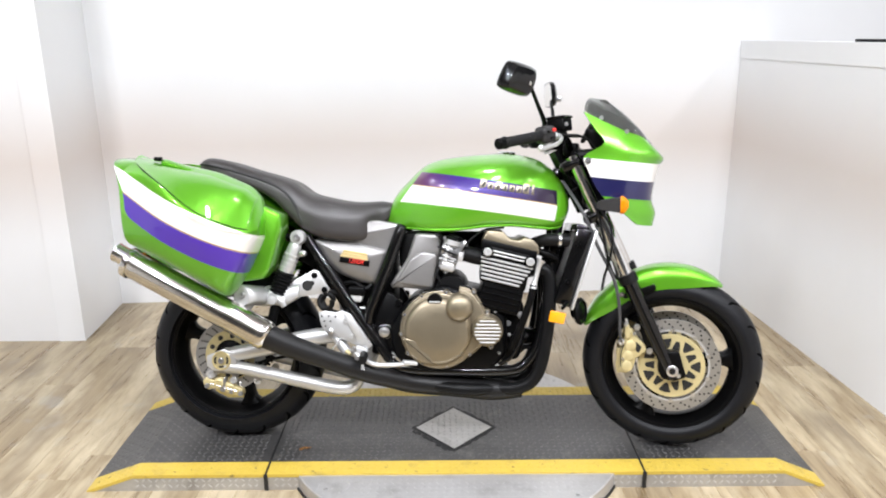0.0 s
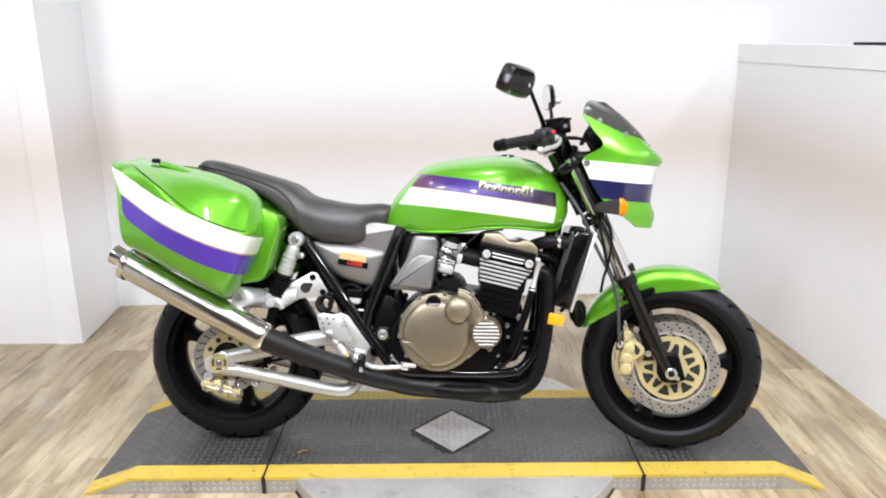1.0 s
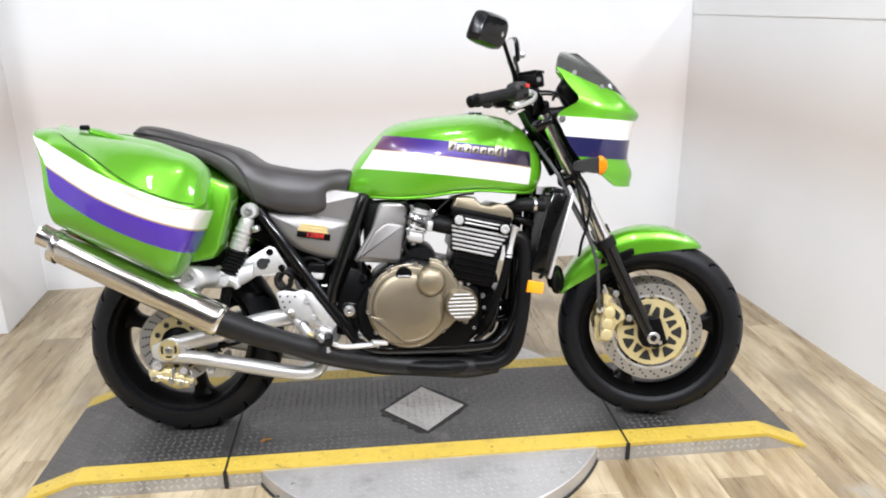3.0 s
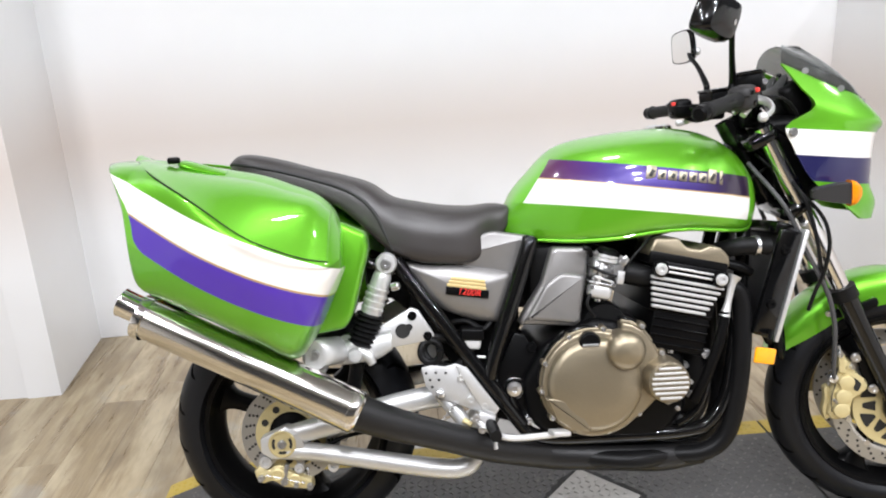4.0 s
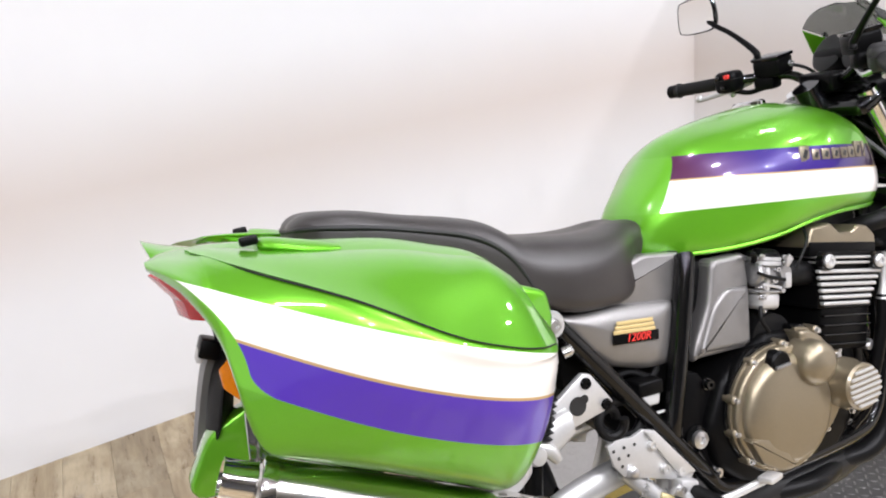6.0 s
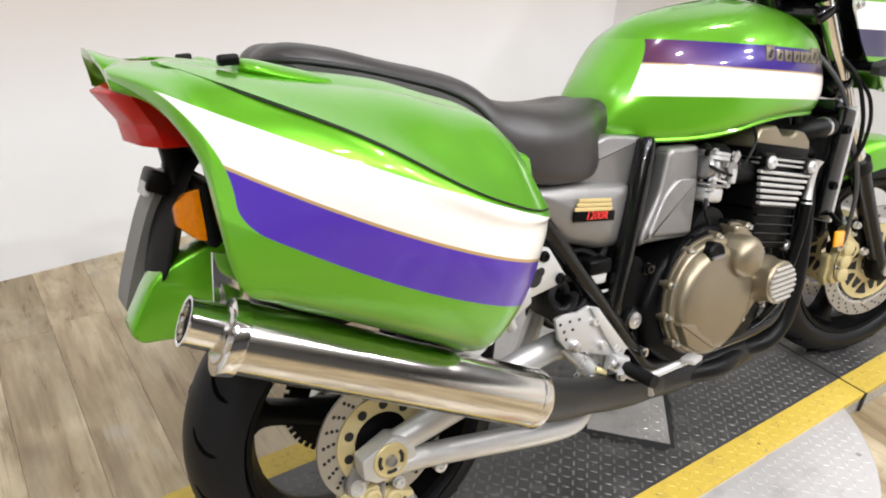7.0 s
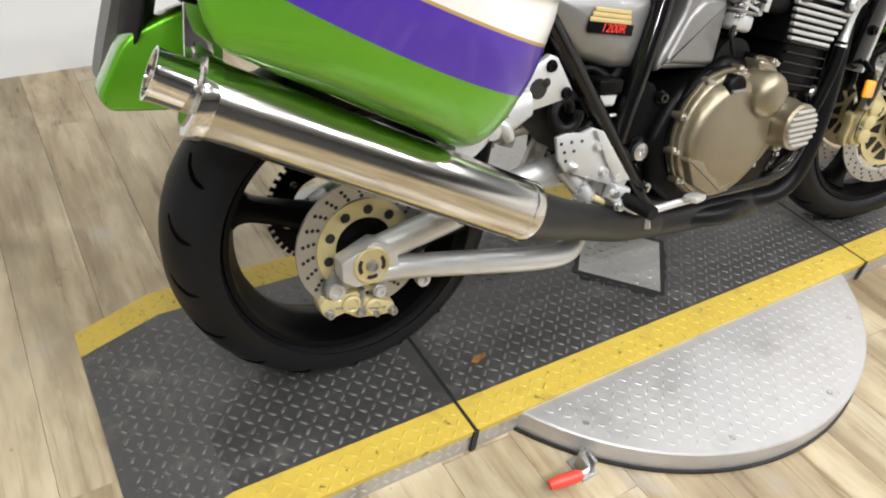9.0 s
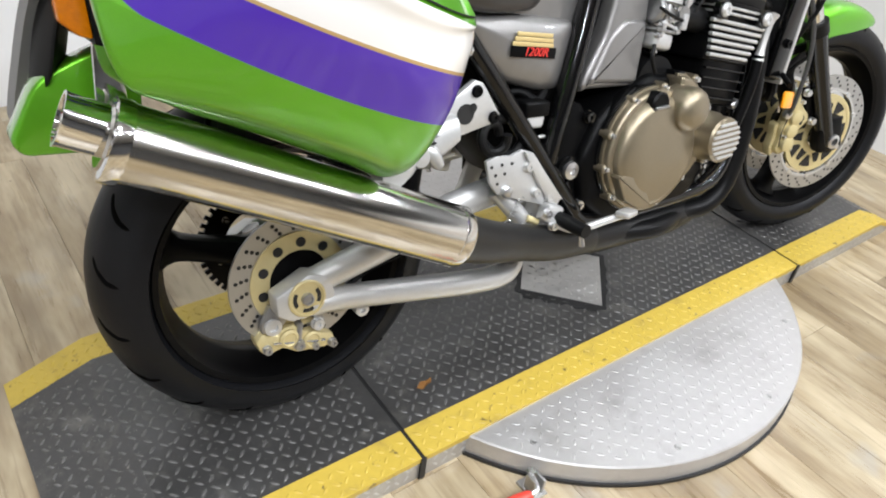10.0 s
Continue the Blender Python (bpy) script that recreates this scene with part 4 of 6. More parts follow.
for k in range(7):
    dz = -0.033 + 0.011 * k
    half = math.sqrt(max(0.0002, 0.041 ** 2 - dz ** 2))
    part("rib", block((2 * half, 0.006, 0.0055), pose(0.866, -0.2445, 0.418 + dz), 0.0018, 2), M["alu_light"], pulser)
part("sight_plug", lathe([(0, -0.19), (0.024, -0.19), (0.024, -0.211), (0.02, -0.2145), (0, -0.2135)], (0.7, 0, 0.51), "y", 28), M["black_satin"], cover)
part("plug_bar", block((0.036, 0.008, 0.006), pose(0.7, -0.2155, 0.506), 0.002), M["zinc_cast"], cover)
part("lower_facet", prism(rounded([(0.597, 0.392), (0.645, 0.384), (0.676, 0.358), (0.697, 0.310), (0.66, 0.312), (0.62, 0.338)], 0.006), -0.2165, -0.19, 0.004, 2), M["champagne"], cover)
for x, z in ((0.592, 0.40), (0.602, 0.463), (0.658, 0.519), (0.735, 0.534), (0.823, 0.537), (0.866, 0.474), (0.878, 0.362), (0.81, 0.338), (0.738, 0.301), (0.662, 0.308), (0.614, 0.339)):
    part("cover_bolt", bolt(x, -0.1885, z, 0.0058, 0.007), M["bolt"], cover)
    part("bolt_lug", lathe([(0.0095, -0.16), (0.009, -0.187), (0.0075, -0.189), (0, -0.189)], (x, 0, z), "y", 14), M["champagne"], cover)
part("starter_hump", lathe([(0, -0.15), (0.05, -0.15), (0.055, -0.1), (0.055, 0.1), (0, 0.1)], (0.748, 0, 0.535), "y", 32), M["header_black"], engine)
part("sump", prism([(0.64, 0.29), (0.66, 0.225), (0.84, 0.225), (0.9, 0.29)], -0.12, 0.12, 0.015), M["black_satin"], engine)
part("water_pipe", tube([(1.012, -0.19, 0.56), (0.998, -0.19, 0.50), (0.97, -0.185, 0.42), (0.94, -0.175, 0.355)], [0.011, 0.012, 0.012, 0.012], 12, 24), M["black_satin"], engine)
part("pipe_union", tube([(1.036, -0.19, 0.640), (1.028, -0.19, 0.622), (1.018, -0.19, 0.58), (1.01, -0.19, 0.55)], [0.015, 0.009, 0.0075, 0.012], 12, 16), M["alu"], engine)

# carburettors
for s in SIDES:
    for y in (0.152, 0.085):
        carb = part("carburettor", lathe([(0, -0.034), (0.021, -0.034), (0.025, -0.03), (0.025, -0.022), (0.021, -0.02), (0.021, 0.02), (0.025, 0.022), (0.025, 0.03), (0, 0.03)], (0.752, s * y, 0.666), (0.96, 0, -0.28), 24), M["zinc_cast"], bike, "grey cast carburettor")
        # float bowl with a rim and drain
        part("float_bowl", block((0.052, 0.044, 0.034), pose(0.737, s * y, 0.617, 0, 14, 0), 0.010, 3), M["alu_light"], carb)
        part("bowl_rim", block((0.060, 0.050, 0.006), pose(0.740, s * y, 0.635, 0, 14, 0), 0.002), M["zinc_cast"], carb)
        part("drain_plug", lathe([(0, 0), (0.008, 0), (0.008, -0.008), (0.004, -0.012), (0, -0.012)], (0.733, s * y, 0.602), "z", 12), M["bolt"], carb)
        # diaphragm chamber: two flanges and a dark cap
        part("chamber", lathe([(0.022, -0.004), (0.031, 0.0), (0.031, 0.007), (0.028, 0.008), (0.031, 0.009), (0.031, 0.015), (0.024, 0.016)], (0.754, s * y, 0.684), (0.26, 0, 0.965), 28), M["alu_light"], carb)
        part("diaphragm_cap", lathe([(0.029, 0.015), (0.028, 0.022), (0.02, 0.03), (0.008, 0.032), (0, 0.032)], (0.754, s * y, 0.684), (0.26, 0, 0.965), 24), M["black_satin"], carb)
        for dx, dz in ((-0.028, 0.009), (0.028, -0.006)):
            part("cap_screw", bolt(0.757 + dx, s * (y + 0.022), 0.698 + dz, 0.005, 0.007, s), M["bolt"], carb)
        # linkage, brackets and screws on the outer face
        part("throttle_link", block((0.016, 0.012, 0.030), pose(0.781, s * (y + 0.024), 0.648, 0, 12, 0), 0.003), M["alu_light"], carb)
        part("idle_drum", lathe([(0, 0), (0.014, 0), (0.014, s * 0.004), (0.010, s * 0.005), (0.010, s * 0.010), (0.014, s * 0.011), (0.014, s * 0.014), (0, s * 0.014)], (0.778, s * (y + 0.014), 0.664), "y", 18), M["zinc_cast"], carb)
        part("choke_rod", tube([(0.708, s * (y + 0.03), 0.681), (0.735, s * (y + 0.031), 0.666), (0.77, s * (y + 0.031), 0.652)], 0.0034, 8, 8), M["rubber"], carb)
        for x, z, r in ((0.728, 0.672, 0.0065), (0.748, 0.656, 0.0075), (0.760, 0.674, 0.0055), (0.722, 0.648, 0.005), (0.764, 0.632, 0.0055), (0.716, 0.630, 0.0055)):
            part("fuel_screw", bolt(x, s * (y + 0.018), z, r, 0.012, s), M["bolt"], carb)
        part("cast_web", block((0.010, 0.008, 0.056), pose(0.736, s * (y + 0.020), 0.656, 0, 14, 0), 0.003), M["alu_light"], carb)
        part("cast_web", block((0.046, 0.008, 0.006), pose(0.745, s * (y + 0.021), 0.645, 0, 22, 0), 0.002), M["alu_light"], carb)
        part("cable_bracket", block((0.024, 0.004, 0.016), pose(0.79, s * (y + 0.026), 0.684, 0, -35, 0), 0.0015), M["bolt"], carb)
        part("overflow_hose", tube([(0.712, s * (y + 0.02), 0.614), (0.704, s * (y + 0.025), 0.59), (0.722, s * (y + 0.02), 0.56)], 0.004, 8, 12), M["rubber"], carb)
        part("vent_elbow", tube([(0.72, s * (y + 0.012), 0.70), (0.712, s * (y + 0.022), 0.715), (0.70, s * (y + 0.022), 0.72)], 0.006, 8, 8), M["black_satin"], carb)
        part("intake_rubber", tube([(0.78, s * y, 0.66), (0.82, s * y, 0.65), (0.86, s * y, 0.64)], [0.024, 0.026, 0.024], 14, 12), M["rubber"], carb)
part("throttle_cable", tube([(0.785, -0.195, 0.665), (0.80, -0.2, 0.69), (0.825, -0.195, 0.715), (0.86, -0.16, 0.735), (0.92, -0.1, 0.74)], 0.003, 8, 30), M["rubber"], bike)

# frame
FR_TUBE = 0.0165
frame_ob = part("frame", tube([(1.11, 0, 0.93), (1.05, 0, 0.86), (0.8, 0, 0.80), (0.6, 0, 0.77)], 0.022, 14), M["black_gloss"], bike, "gloss black tubular cradle frame")
for s in SIDES:
    part("downtube", tube([(1.13, s * 0.03, 0.86), (1.10, s * 0.09, 0.76), (1.075, s * 0.12, 0.6), (1.05, s * 0.135, 0.46), (1.03, s * 0.14, 0.36), (0.985, s * 0.145, 0.295), (0.92, s * 0.15, 0.278), (0.75, s * 0.15, 0.276), (0.6, s * 0.15, 0.282), (0.55, s * 0.148, 0.31), (0.52, s * 0.145, 0.38)], FR_TUBE, 14, 60), M["black_gloss"], frame_ob)
    part("front_strut", tube([(0.588, s * 0.128, 0.742), (0.582, s * 0.135, 0.724), (0.550, s * 0.143, 0.638), (0.517, s * 0.150, 0.552), (0.488, s * 0.152, 0.474), (0.478, s * 0.150, 0.43)], 0.0192, 16, 30), M["black_gloss"], frame_ob)
    part("rear_strut", tube([(0.275, s * 0.14, 0.71), (0.36, s * 0.148, 0.585), (0.47, s * 0.152, 0.425), (0.548, s * 0.15, 0.315)], 0.0178, 16, 30), M["black_gloss"], frame_ob)
    part("seat_rail", tube([(0.6, s * 0.10, 0.73), (0.4, s * 0.10, 0.68), (0.25, s * 0.105, 0.69), (0.05, s * 0.10, 0.78), (-0.15, s * 0.10, 0.83)], 0.013, 12, 30), M["black_gloss"], frame_ob)
    part("pivot_plate", prism([(0.49, 0.33), (0.56, 0.31), (0.60, 0.36), (0.60, 0.46), (0.565, 0.52), (0.54, 0.53), (0.50, 0.45)], s * 0.12, s * 0.143, 0.005), M["black_satin"], frame_ob)
    part("pivot_cap", lathe([(0, s * 0.143), (0.026, s * 0.143), (0.026, s * 0.15), (0.02, s * 0.153), (0, s * 0.153)], (0.533, 0, 0.401), "y", 28), M["black_gloss"], frame_ob)
    part("pivot_bolt", lathe([(0, s * 0.152), (0.0175, s * 0.152), (0.0165, s * 0.160), (0.007, s * 0.162), (0.006, s * 0.157), (0, s * 0.157)], (0.533, 0, 0.401), "y", 24), M["bolt"], frame_ob)
    part("engine_bolt", bolt(0.562, s * 0.144, 0.324, 0.012, 0.014, s), M["bolt"], frame_ob)
    part("mount_bolt", bolt(0.578, s * 0.144, 0.495, 0.012, 0.014, s), M["black_gloss"], frame_ob)

# exhaust
exhaust = part("exhaust", tube([(0.60, -0.13, 0.238), (0.48, -0.17, 0.272), (0.36, -0.215, 0.322), (0.26, -0.255, 0.366), (0.17, -0.286, 0.412)], [0.036, 0.034, 0.033, 0.036, 0.04], 20, 36), M["pipe_black"], bike, "matt black exhaust with a polished steel silencer")
for y in (-0.15, -0.055, 0.055, 0.15):
    yy = y * 0.6
    part("header_pipe", tube([(0.985, y, 0.60), (1.035, y, 0.608), (1.062, y, 0.585), (1.066, y, 0.5), (1.055, y, 0.38), (1.03, y * 0.95, 0.27), (0.98, y * 0.9, 0.222), (0.90, yy - 0.03, 0.212), (0.80, yy - 0.06, 0.215), (0.70, yy * 0.5 - 0.09, 0.222), (0.58, -0.13, 0.236)], 0.0215, 16, 70), M["header_black"], exhaust)
part("collector", tube([(0.98, -0.10, 0.205), (0.88, -0.11, 0.207), (0.75, -0.12, 0.218), (0.62, -0.125, 0.232), (0.56, -0.14, 0.25)], [0.026, 0.036, 0.034, 0.036, 0.036], 20, 30), M["pipe_black"], exhaust)
AX0, AX1 = Vector((-0.262, -0.252, 0.634)), Vector((0.188, -0.289, 0.405))
MD = (AX1 - AX0).normalized()
ml = (AX1 - AX0).length
muffler = part("silencer", lathe([(0.036, -0.004), (0.045, 0.004), (0.0465, 0.012), (0.0465, ml - 0.012), (0.0445, ml - 0.002), (0.038, ml + 0.004)], AX0, MD, 56), M["muffler"], bike, "polished stainless silencer reflecting the room")
part("band", lathe([(0.0462, -0.002), (0.0498, -0.001), (0.0503, 0.002), (0.0503, 0.015), (0.0498, 0.018), (0.0462, 0.019)], AX0 + Vector((0, 0, -0.0018)), MD, 56), M["chrome"], muffler, "bright strap round the silencer")
tip0 = AX0 + Vector((-0.03, 0.012, 0.032)) * 0.4
prof = [(0.030, 0.03), (0.0305, -0.028), (0.0318, -0.033), (0.0275, -0.033), (0.0265, -0.027), (0.0265, 0.012), (0.001, 0.012)]
part("tail_tip", lathe(prof, tip0, MD, 40), M["chrome"], muffler, "polished round outlet tip")
part("outlet", lathe([(0, 0.006), (0.0255, 0.006), (0.0263, -0.022), (0.0258, -0.022), (0.025, 0.004), (0, 0.004)], tip0, MD, 28), M["joint"], muffler)
part("front_band", lathe([(0.0463, ml - 0.022), (0.0472, ml - 0.021), (0.0472, ml - 0.006), (0.0440, ml - 0.001)], AX0, MD, 48), M["muffler"], muffler, "steel front clamp")
part("mount_lug", loft([[(x - r, y, z - 0.018), (x - r * 0.7, y, z + 0.02), (x, y, z + 0.03), (x + r * 0.8, y, z + 0.012), (x + r, y, z - 0.02), (x, y, z - 0.034)] for x, y, z, r in ((0.10, -0.262, 0.530, 0.022), (0.105, -0.25, 0.531, 0.034), (0.115, -0.22, 0.528, 0.038), (0.13, -0.19, 0.522, 0.032), (0.14, -0.175, 0.52, 0.02))], 24, 16), M["alu_light"], muffler, "cast aluminium silencer mount")
part("lug_bolt", bolt(0.10, -0.262, 0.530, 0.010, 0.010), M["bolt"], muffler)
part("link_arm", loft([[(x, -0.165, z + h), (x, -0.185, z + h * 0.8), (x, -0.19, z - h * 0.8), (x, -0.165, z - h)] for x, z, h in ((0.10, 0.515, 0.020), (0.15, 0.512, 0.024), (0.19, 0.512, 0.022), (0.225, 0.522, 0.026), (0.26, 0.535, 0.02))], 20, 18), M["alu_light"], muffler, "cast silver link arm")
part("link_ball", lathe([(0, -0.012), (0.014, -0.010), (0.018, 0), (0.014, 0.010), (0, 0.012)], (0.178, -0.196, 0.508), "y", 20), M["alu_light"], muffler)
part("hanger", prism([(-0.26, 0.655), (-0.225, 0.645), (-0.222, 0.72), (-0.25, 0.73)], -0.215, -0.207, 0.002), M["chrome"], muffler)

# shocks
for s in SIDES:
    y = s * 0.172
    shock = part("rear_shock", tube([(0.250, y, 0.690), (0.246, y, 0.678), (0.232, y, 0.640), (0.216, y, 0.598)], [0.017, 0.021, 0.023, 0.024], 20, 12), M["alu_light"], bike, "silver rear shock with a black rubber bellows")
    part("shock_eye", lathe([(0, y - 0.019), (0.021, y - 0.019), (0.024, y - 0.014), (0.024, y + 0.014), (0.021, y + 0.019), (0, y + 0.019)], (0.257, 0, 0.708), "y", 28), M["alu_light"], shock)
    part("eye_bolt", bolt(0.257, y + s * 0.019, 0.708, 0.012, 0.010, s), M["bolt"], shock)
    axis = Vector((0.216, 0, 0.598)) - Vector((0.250, 0, 0.690))
    for k in range(4):
        c = Vector((0.250, y, 0.690)) + axis * (0.42 + 0.15 * k)
        part("body_ring", lathe([(0.022, -0.004), (0.0255, -0.003), (0.0255, 0.003), (0.022, 0.004)], c, axis, 24), M["alu"], shock)
    part("adjuster_knob", lathe([(0, 0), (0.010, 0), (0.010, 0.014), (0.007, 0.018), (0, 0.018)], (0.268, y + s * 0.012, 0.655), (0.9, s * 0.3, 0.2), 14), M["bolt"], shock)
    fold = []
    for k in range(7):
        fold += [(0.024, 0.011 * k), (0.032, 0.011 * k + 0.0055)]
    part("bellows", lathe([(0, 0)] + fold + [(0.02, 0.08), (0, 0.08)], (0.216, y, 0.598), axis, 28), M["rubber"], shock, "black ribbed rubber bellows")
    part("damper_rod", tube([(0.19, y, 0.53), (0.15, y, 0.35)], 0.016, 12, 3), M["black_satin"], shock)

# footrest plates
for s in SIDES:
    y = s * 0.172
    pl = part("footrest_plate", prism([(0.322, 0.466), (0.345, 0.472), (0.375, 0.466), (0.40, 0.472), (0.425, 0.462), (0.495, 0.362), (0.486, 0.35), (0.455, 0.356), (0.345, 0.402), (0.33, 0.425)], y - 0.004, y + 0.004, 0.0015), M["alu_light"], bike, "bare aluminium rider footrest plate")
    for dx, dz in ((0, 0), (0.022, 0), (0.044, -0.002), (0.008, -0.02), (0.028, -0.021), (0.012, -0.04)):
        part("plate_hole", lathe([(0, 0), (0.0032, 0), (0.0032, s * 0.0005), (0, s * 0.0005)], (0.333 + dx, y + s * 0.0042, 0.454 + dz * 0.8), "y", 10), M["joint"], pl)
    for x, z in ((0.412, 0.440), (0.43, 0.388), (0.462, 0.372)):
        part("plate_bolt", bolt(x, y + s * 0.004, z, 0.010, 0.009, s), M["alu"], pl)
    part("heel_web", prism([(0.40, 0.47), (0.42, 0.462), (0.492, 0.362), (0.455, 0.368), (0.43, 0.41)], y + s * 0.004, y + s * 0.012, 0.002), M["alu"], pl)
    peg = part("footrest", tube([(0.47, s * 0.185, 0.338), (0.474, s * 0.21, 0.332), (0.478, s * 0.262, 0.328)], [0.011, 0.0135, 0.013], 14, 12), M["rubber"], bike, "ribbed black rubber footrest")
    part("hinge", block((0.04, 0.03, 0.034), pose(0.462, s * 0.182, 0.342, 0, 20, 0), 0.006), M["alu_light"], peg)
    part("feeler", tube([(0.476, s * 0.252, 0.318), (0.477, s * 0.254, 0.298)], [0.004, 0.006], 8, 4), M["bolt"], peg)
    # passenger bracket
    br = part("passenger_bracket", prism([(0.306, 0.604), (0.322, 0.598), (0.356, 0.54), (0.348, 0.528), (0.26, 0.515), (0.18, 0.52), (0.135, 0.512), (0.128, 0.535), (0.15, 0.55), (0.215, 0.555)], y * 0.94 - 0.007, y * 0.94 + 0.007, 0.003), M["alu_light"], bike, "polished passenger footrest bracket with lightening holes")
    for x, z, r in ((0.285, 0.552, 0.017), (0.248, 0.536, 0.011), (0.3, 0.56, 0.008)):
        part("bracket_hole", lathe([(0, 0), (r, 0), (r, s * 0.0006), (0, s * 0.0006)], (x, y * 0.94 + s * 0.0072, z), "y", 20), M["joint"], br)
    for x, z in ((0.308, 0.586), (0.341, 0.538)):
        part("bracket_bolt", bolt(x, y * 0.94 + s * 0.007, z, 0.0105, 0.006, s), M["black_satin"], br)
    part("folded_peg", tube([(0.185, s * 0.188, 0.522), (0.205, s * 0.192, 0.506), (0.216, s * 0.194, 0.486)], [0.010, 0.013, 0.009], 12, 14), M["alu"], br)
    part("peg_lug", block((0.034, 0.03, 0.034), pose(0.175, s * 0.18, 0.522, 0, 20, 0), 0.009, 3), M["alu"], br)
    part("hanger_tube", tube([(0.14, s * 0.165, 0.525), (0.115, s * 0.19, 0.505), (0.10, s * 0.23, 0.48)], 0.013, 12, 14), M["alu"], br)

# brake pedal and linkage, brake fluid pot
ped = part("brake_pedal", tube([(0.43, -0.19, 0.35), (0.48, -0.2, 0.315), (0.52, -0.205, 0.303), (0.59, -0.21, 0.306), (0.62, -0.215, 0.31)], 0.0075, 10, 26), M["alu"], bike, "bright metal brake pedal")
part("pedal_tip", block((0.045, 0.03, 0.012), pose(0.622, -0.222, 0.315, 0, 8, 20), 0.004), M["alu_light"], ped)
part("master_cylinder", tube([(0.36, -0.15, 0.40), (0.405, -0.16, 0.345), (0.425, -0.165, 0.31)], [0.016, 0.017, 0.012], 14, 10), M["alu_light"], bike)
part("brass_adjuster", tube([(0.412, -0.178, 0.342), (0.43, -0.186, 0.333)], [0.007, 0.006], 10, 5), M["brass"], bike)
part("pushrod", tube([(0.425, -0.172, 0.315), (0.40, -0.168, 0.35)], 0.0045, 8, 4), M["bolt"], bike)
part("clevis", block((0.022, 0.016, 0.02), pose(0.437, -0.18, 0.312, 0, 30, 0), 0.004), M["alu"], bike)
part("switch_spring", tube([Vector((0.40 - 0.0011 * i, -0.178, 0.385 - 0.0013 * i)) + Vector((0.0045 * math.cos(i * 1.1), 0.0045 * math.sin(i * 1.1), 0)) for i in range(36)], 0.0011, 6, 110), M["bolt"], bike)
part("brake_switch", lathe([(0, 0), (0.008, 0), (0.009, 0.03), (0.006, 0.034), (0, 0.034)], (0.395, -0.168, 0.395), (0.5, 0.1, 0.85), 14), M["black_satin"], bike)
part("hose_banjo", lathe([(0, -0.17), (0.0105, -0.17), (0.0105, -0.185), (0.006, -0.188), (0, -0.188)], (0.362, 0, 0.405), "y", 12), M["bolt"], bike)
for x, y, z in ((0.44, -0.196, 0.352), (0.452, -0.198, 0.325), (0.395, -0.185, 0.33)):
    part("pedal_bolt", bolt(x, y, z, 0.009, 0.012), M["bolt"], bike)
part("return_spring", tube([Vector((0.44 - 0.0016 * i, -0.16, 0.335 - 0.0004 * i)) + Vector((0, 0.005 * math.cos(i * 1.1), 0.005 * math.sin(i * 1.1))) for i in range(30)], 0.0012, 6, 90), M["zinc_cast"], bike)
for s in SIDES:
    part("wiring_loom", tube([(0.50, s * 0.12, 0.57), (0.47, s * 0.13, 0.54), (0.43, s * 0.12, 0.56), (0.38, s * 0.1, 0.55)], 0.007, 8, 24), M["rubber"], bike)
part("hose_loop", tube([(0.345 + 0.022 * math.cos(q), -0.150 - 0.004 * q, 0.500 + 0.024 * math.sin(q)) for q in (0.5 * k for k in range(14))], 0.0085, 10, 48), M["rubber"], bike, "coiled black rubber hose")
pot = part("fluid_reservoir", prism([(0.428, 0.500), (0.458, 0.497), (0.464, 0.52), (0.42, 0.523)], -0.16, -0.12, 0.006, 3), M["white_plastic"], bike, "clear brake fluid reservoir with a black lid")
part("lid", prism([(0.415, 0.522), (0.468, 0.518), (0.47, 0.545), (0.417, 0.549)], -0.165, -0.115, 0.005, 3), M["black_satin"], pot)
part("reservoir_rail", tube([(0.42, -0.15, 0.482), (0.47, -0.15, 0.478)], 0.003, 8, 4), M["alu"], bike)
part("reservoir_hose", tube([(0.44, -0.14, 0.49), (0.40, -0.15, 0.46), (0.355, -0.155, 0.47), (0.33, -0.15, 0.50), (0.35, -0.15, 0.53), (0.39, -0.14, 0.52)], 0.009, 10, 40), M["rubber"], bike)
# its lower part is added as a dark fill for the gap before the wheel
part("inner_fender", prism([(0.2, 0.70), (0.56, 0.70), (0.56, 0.34), (0.47, 0.36), (0.39, 0.455), (0.335, 0.54), (0.27, 0.61), (0.2, 0.64)], -0.09, 0.09, 0.015), M["black_matte"], bike)
part("battery_box", block((0.24, 0.2, 0.13), pose(0.42, 0, 0.62), 0.01), M["black_matte"], bike)
part("air_box", block((0.14, 0.24, 0.15), pose(0.65, 0, 0.65), 0.02), M["black_matte"], bike)
# added black block that closes the bright gap behind the carburettors
part("gap_block", block((0.17, 0.12, 0.10), pose(0.795, 0, 0.675), 0.012), M["black_matte"], bike)

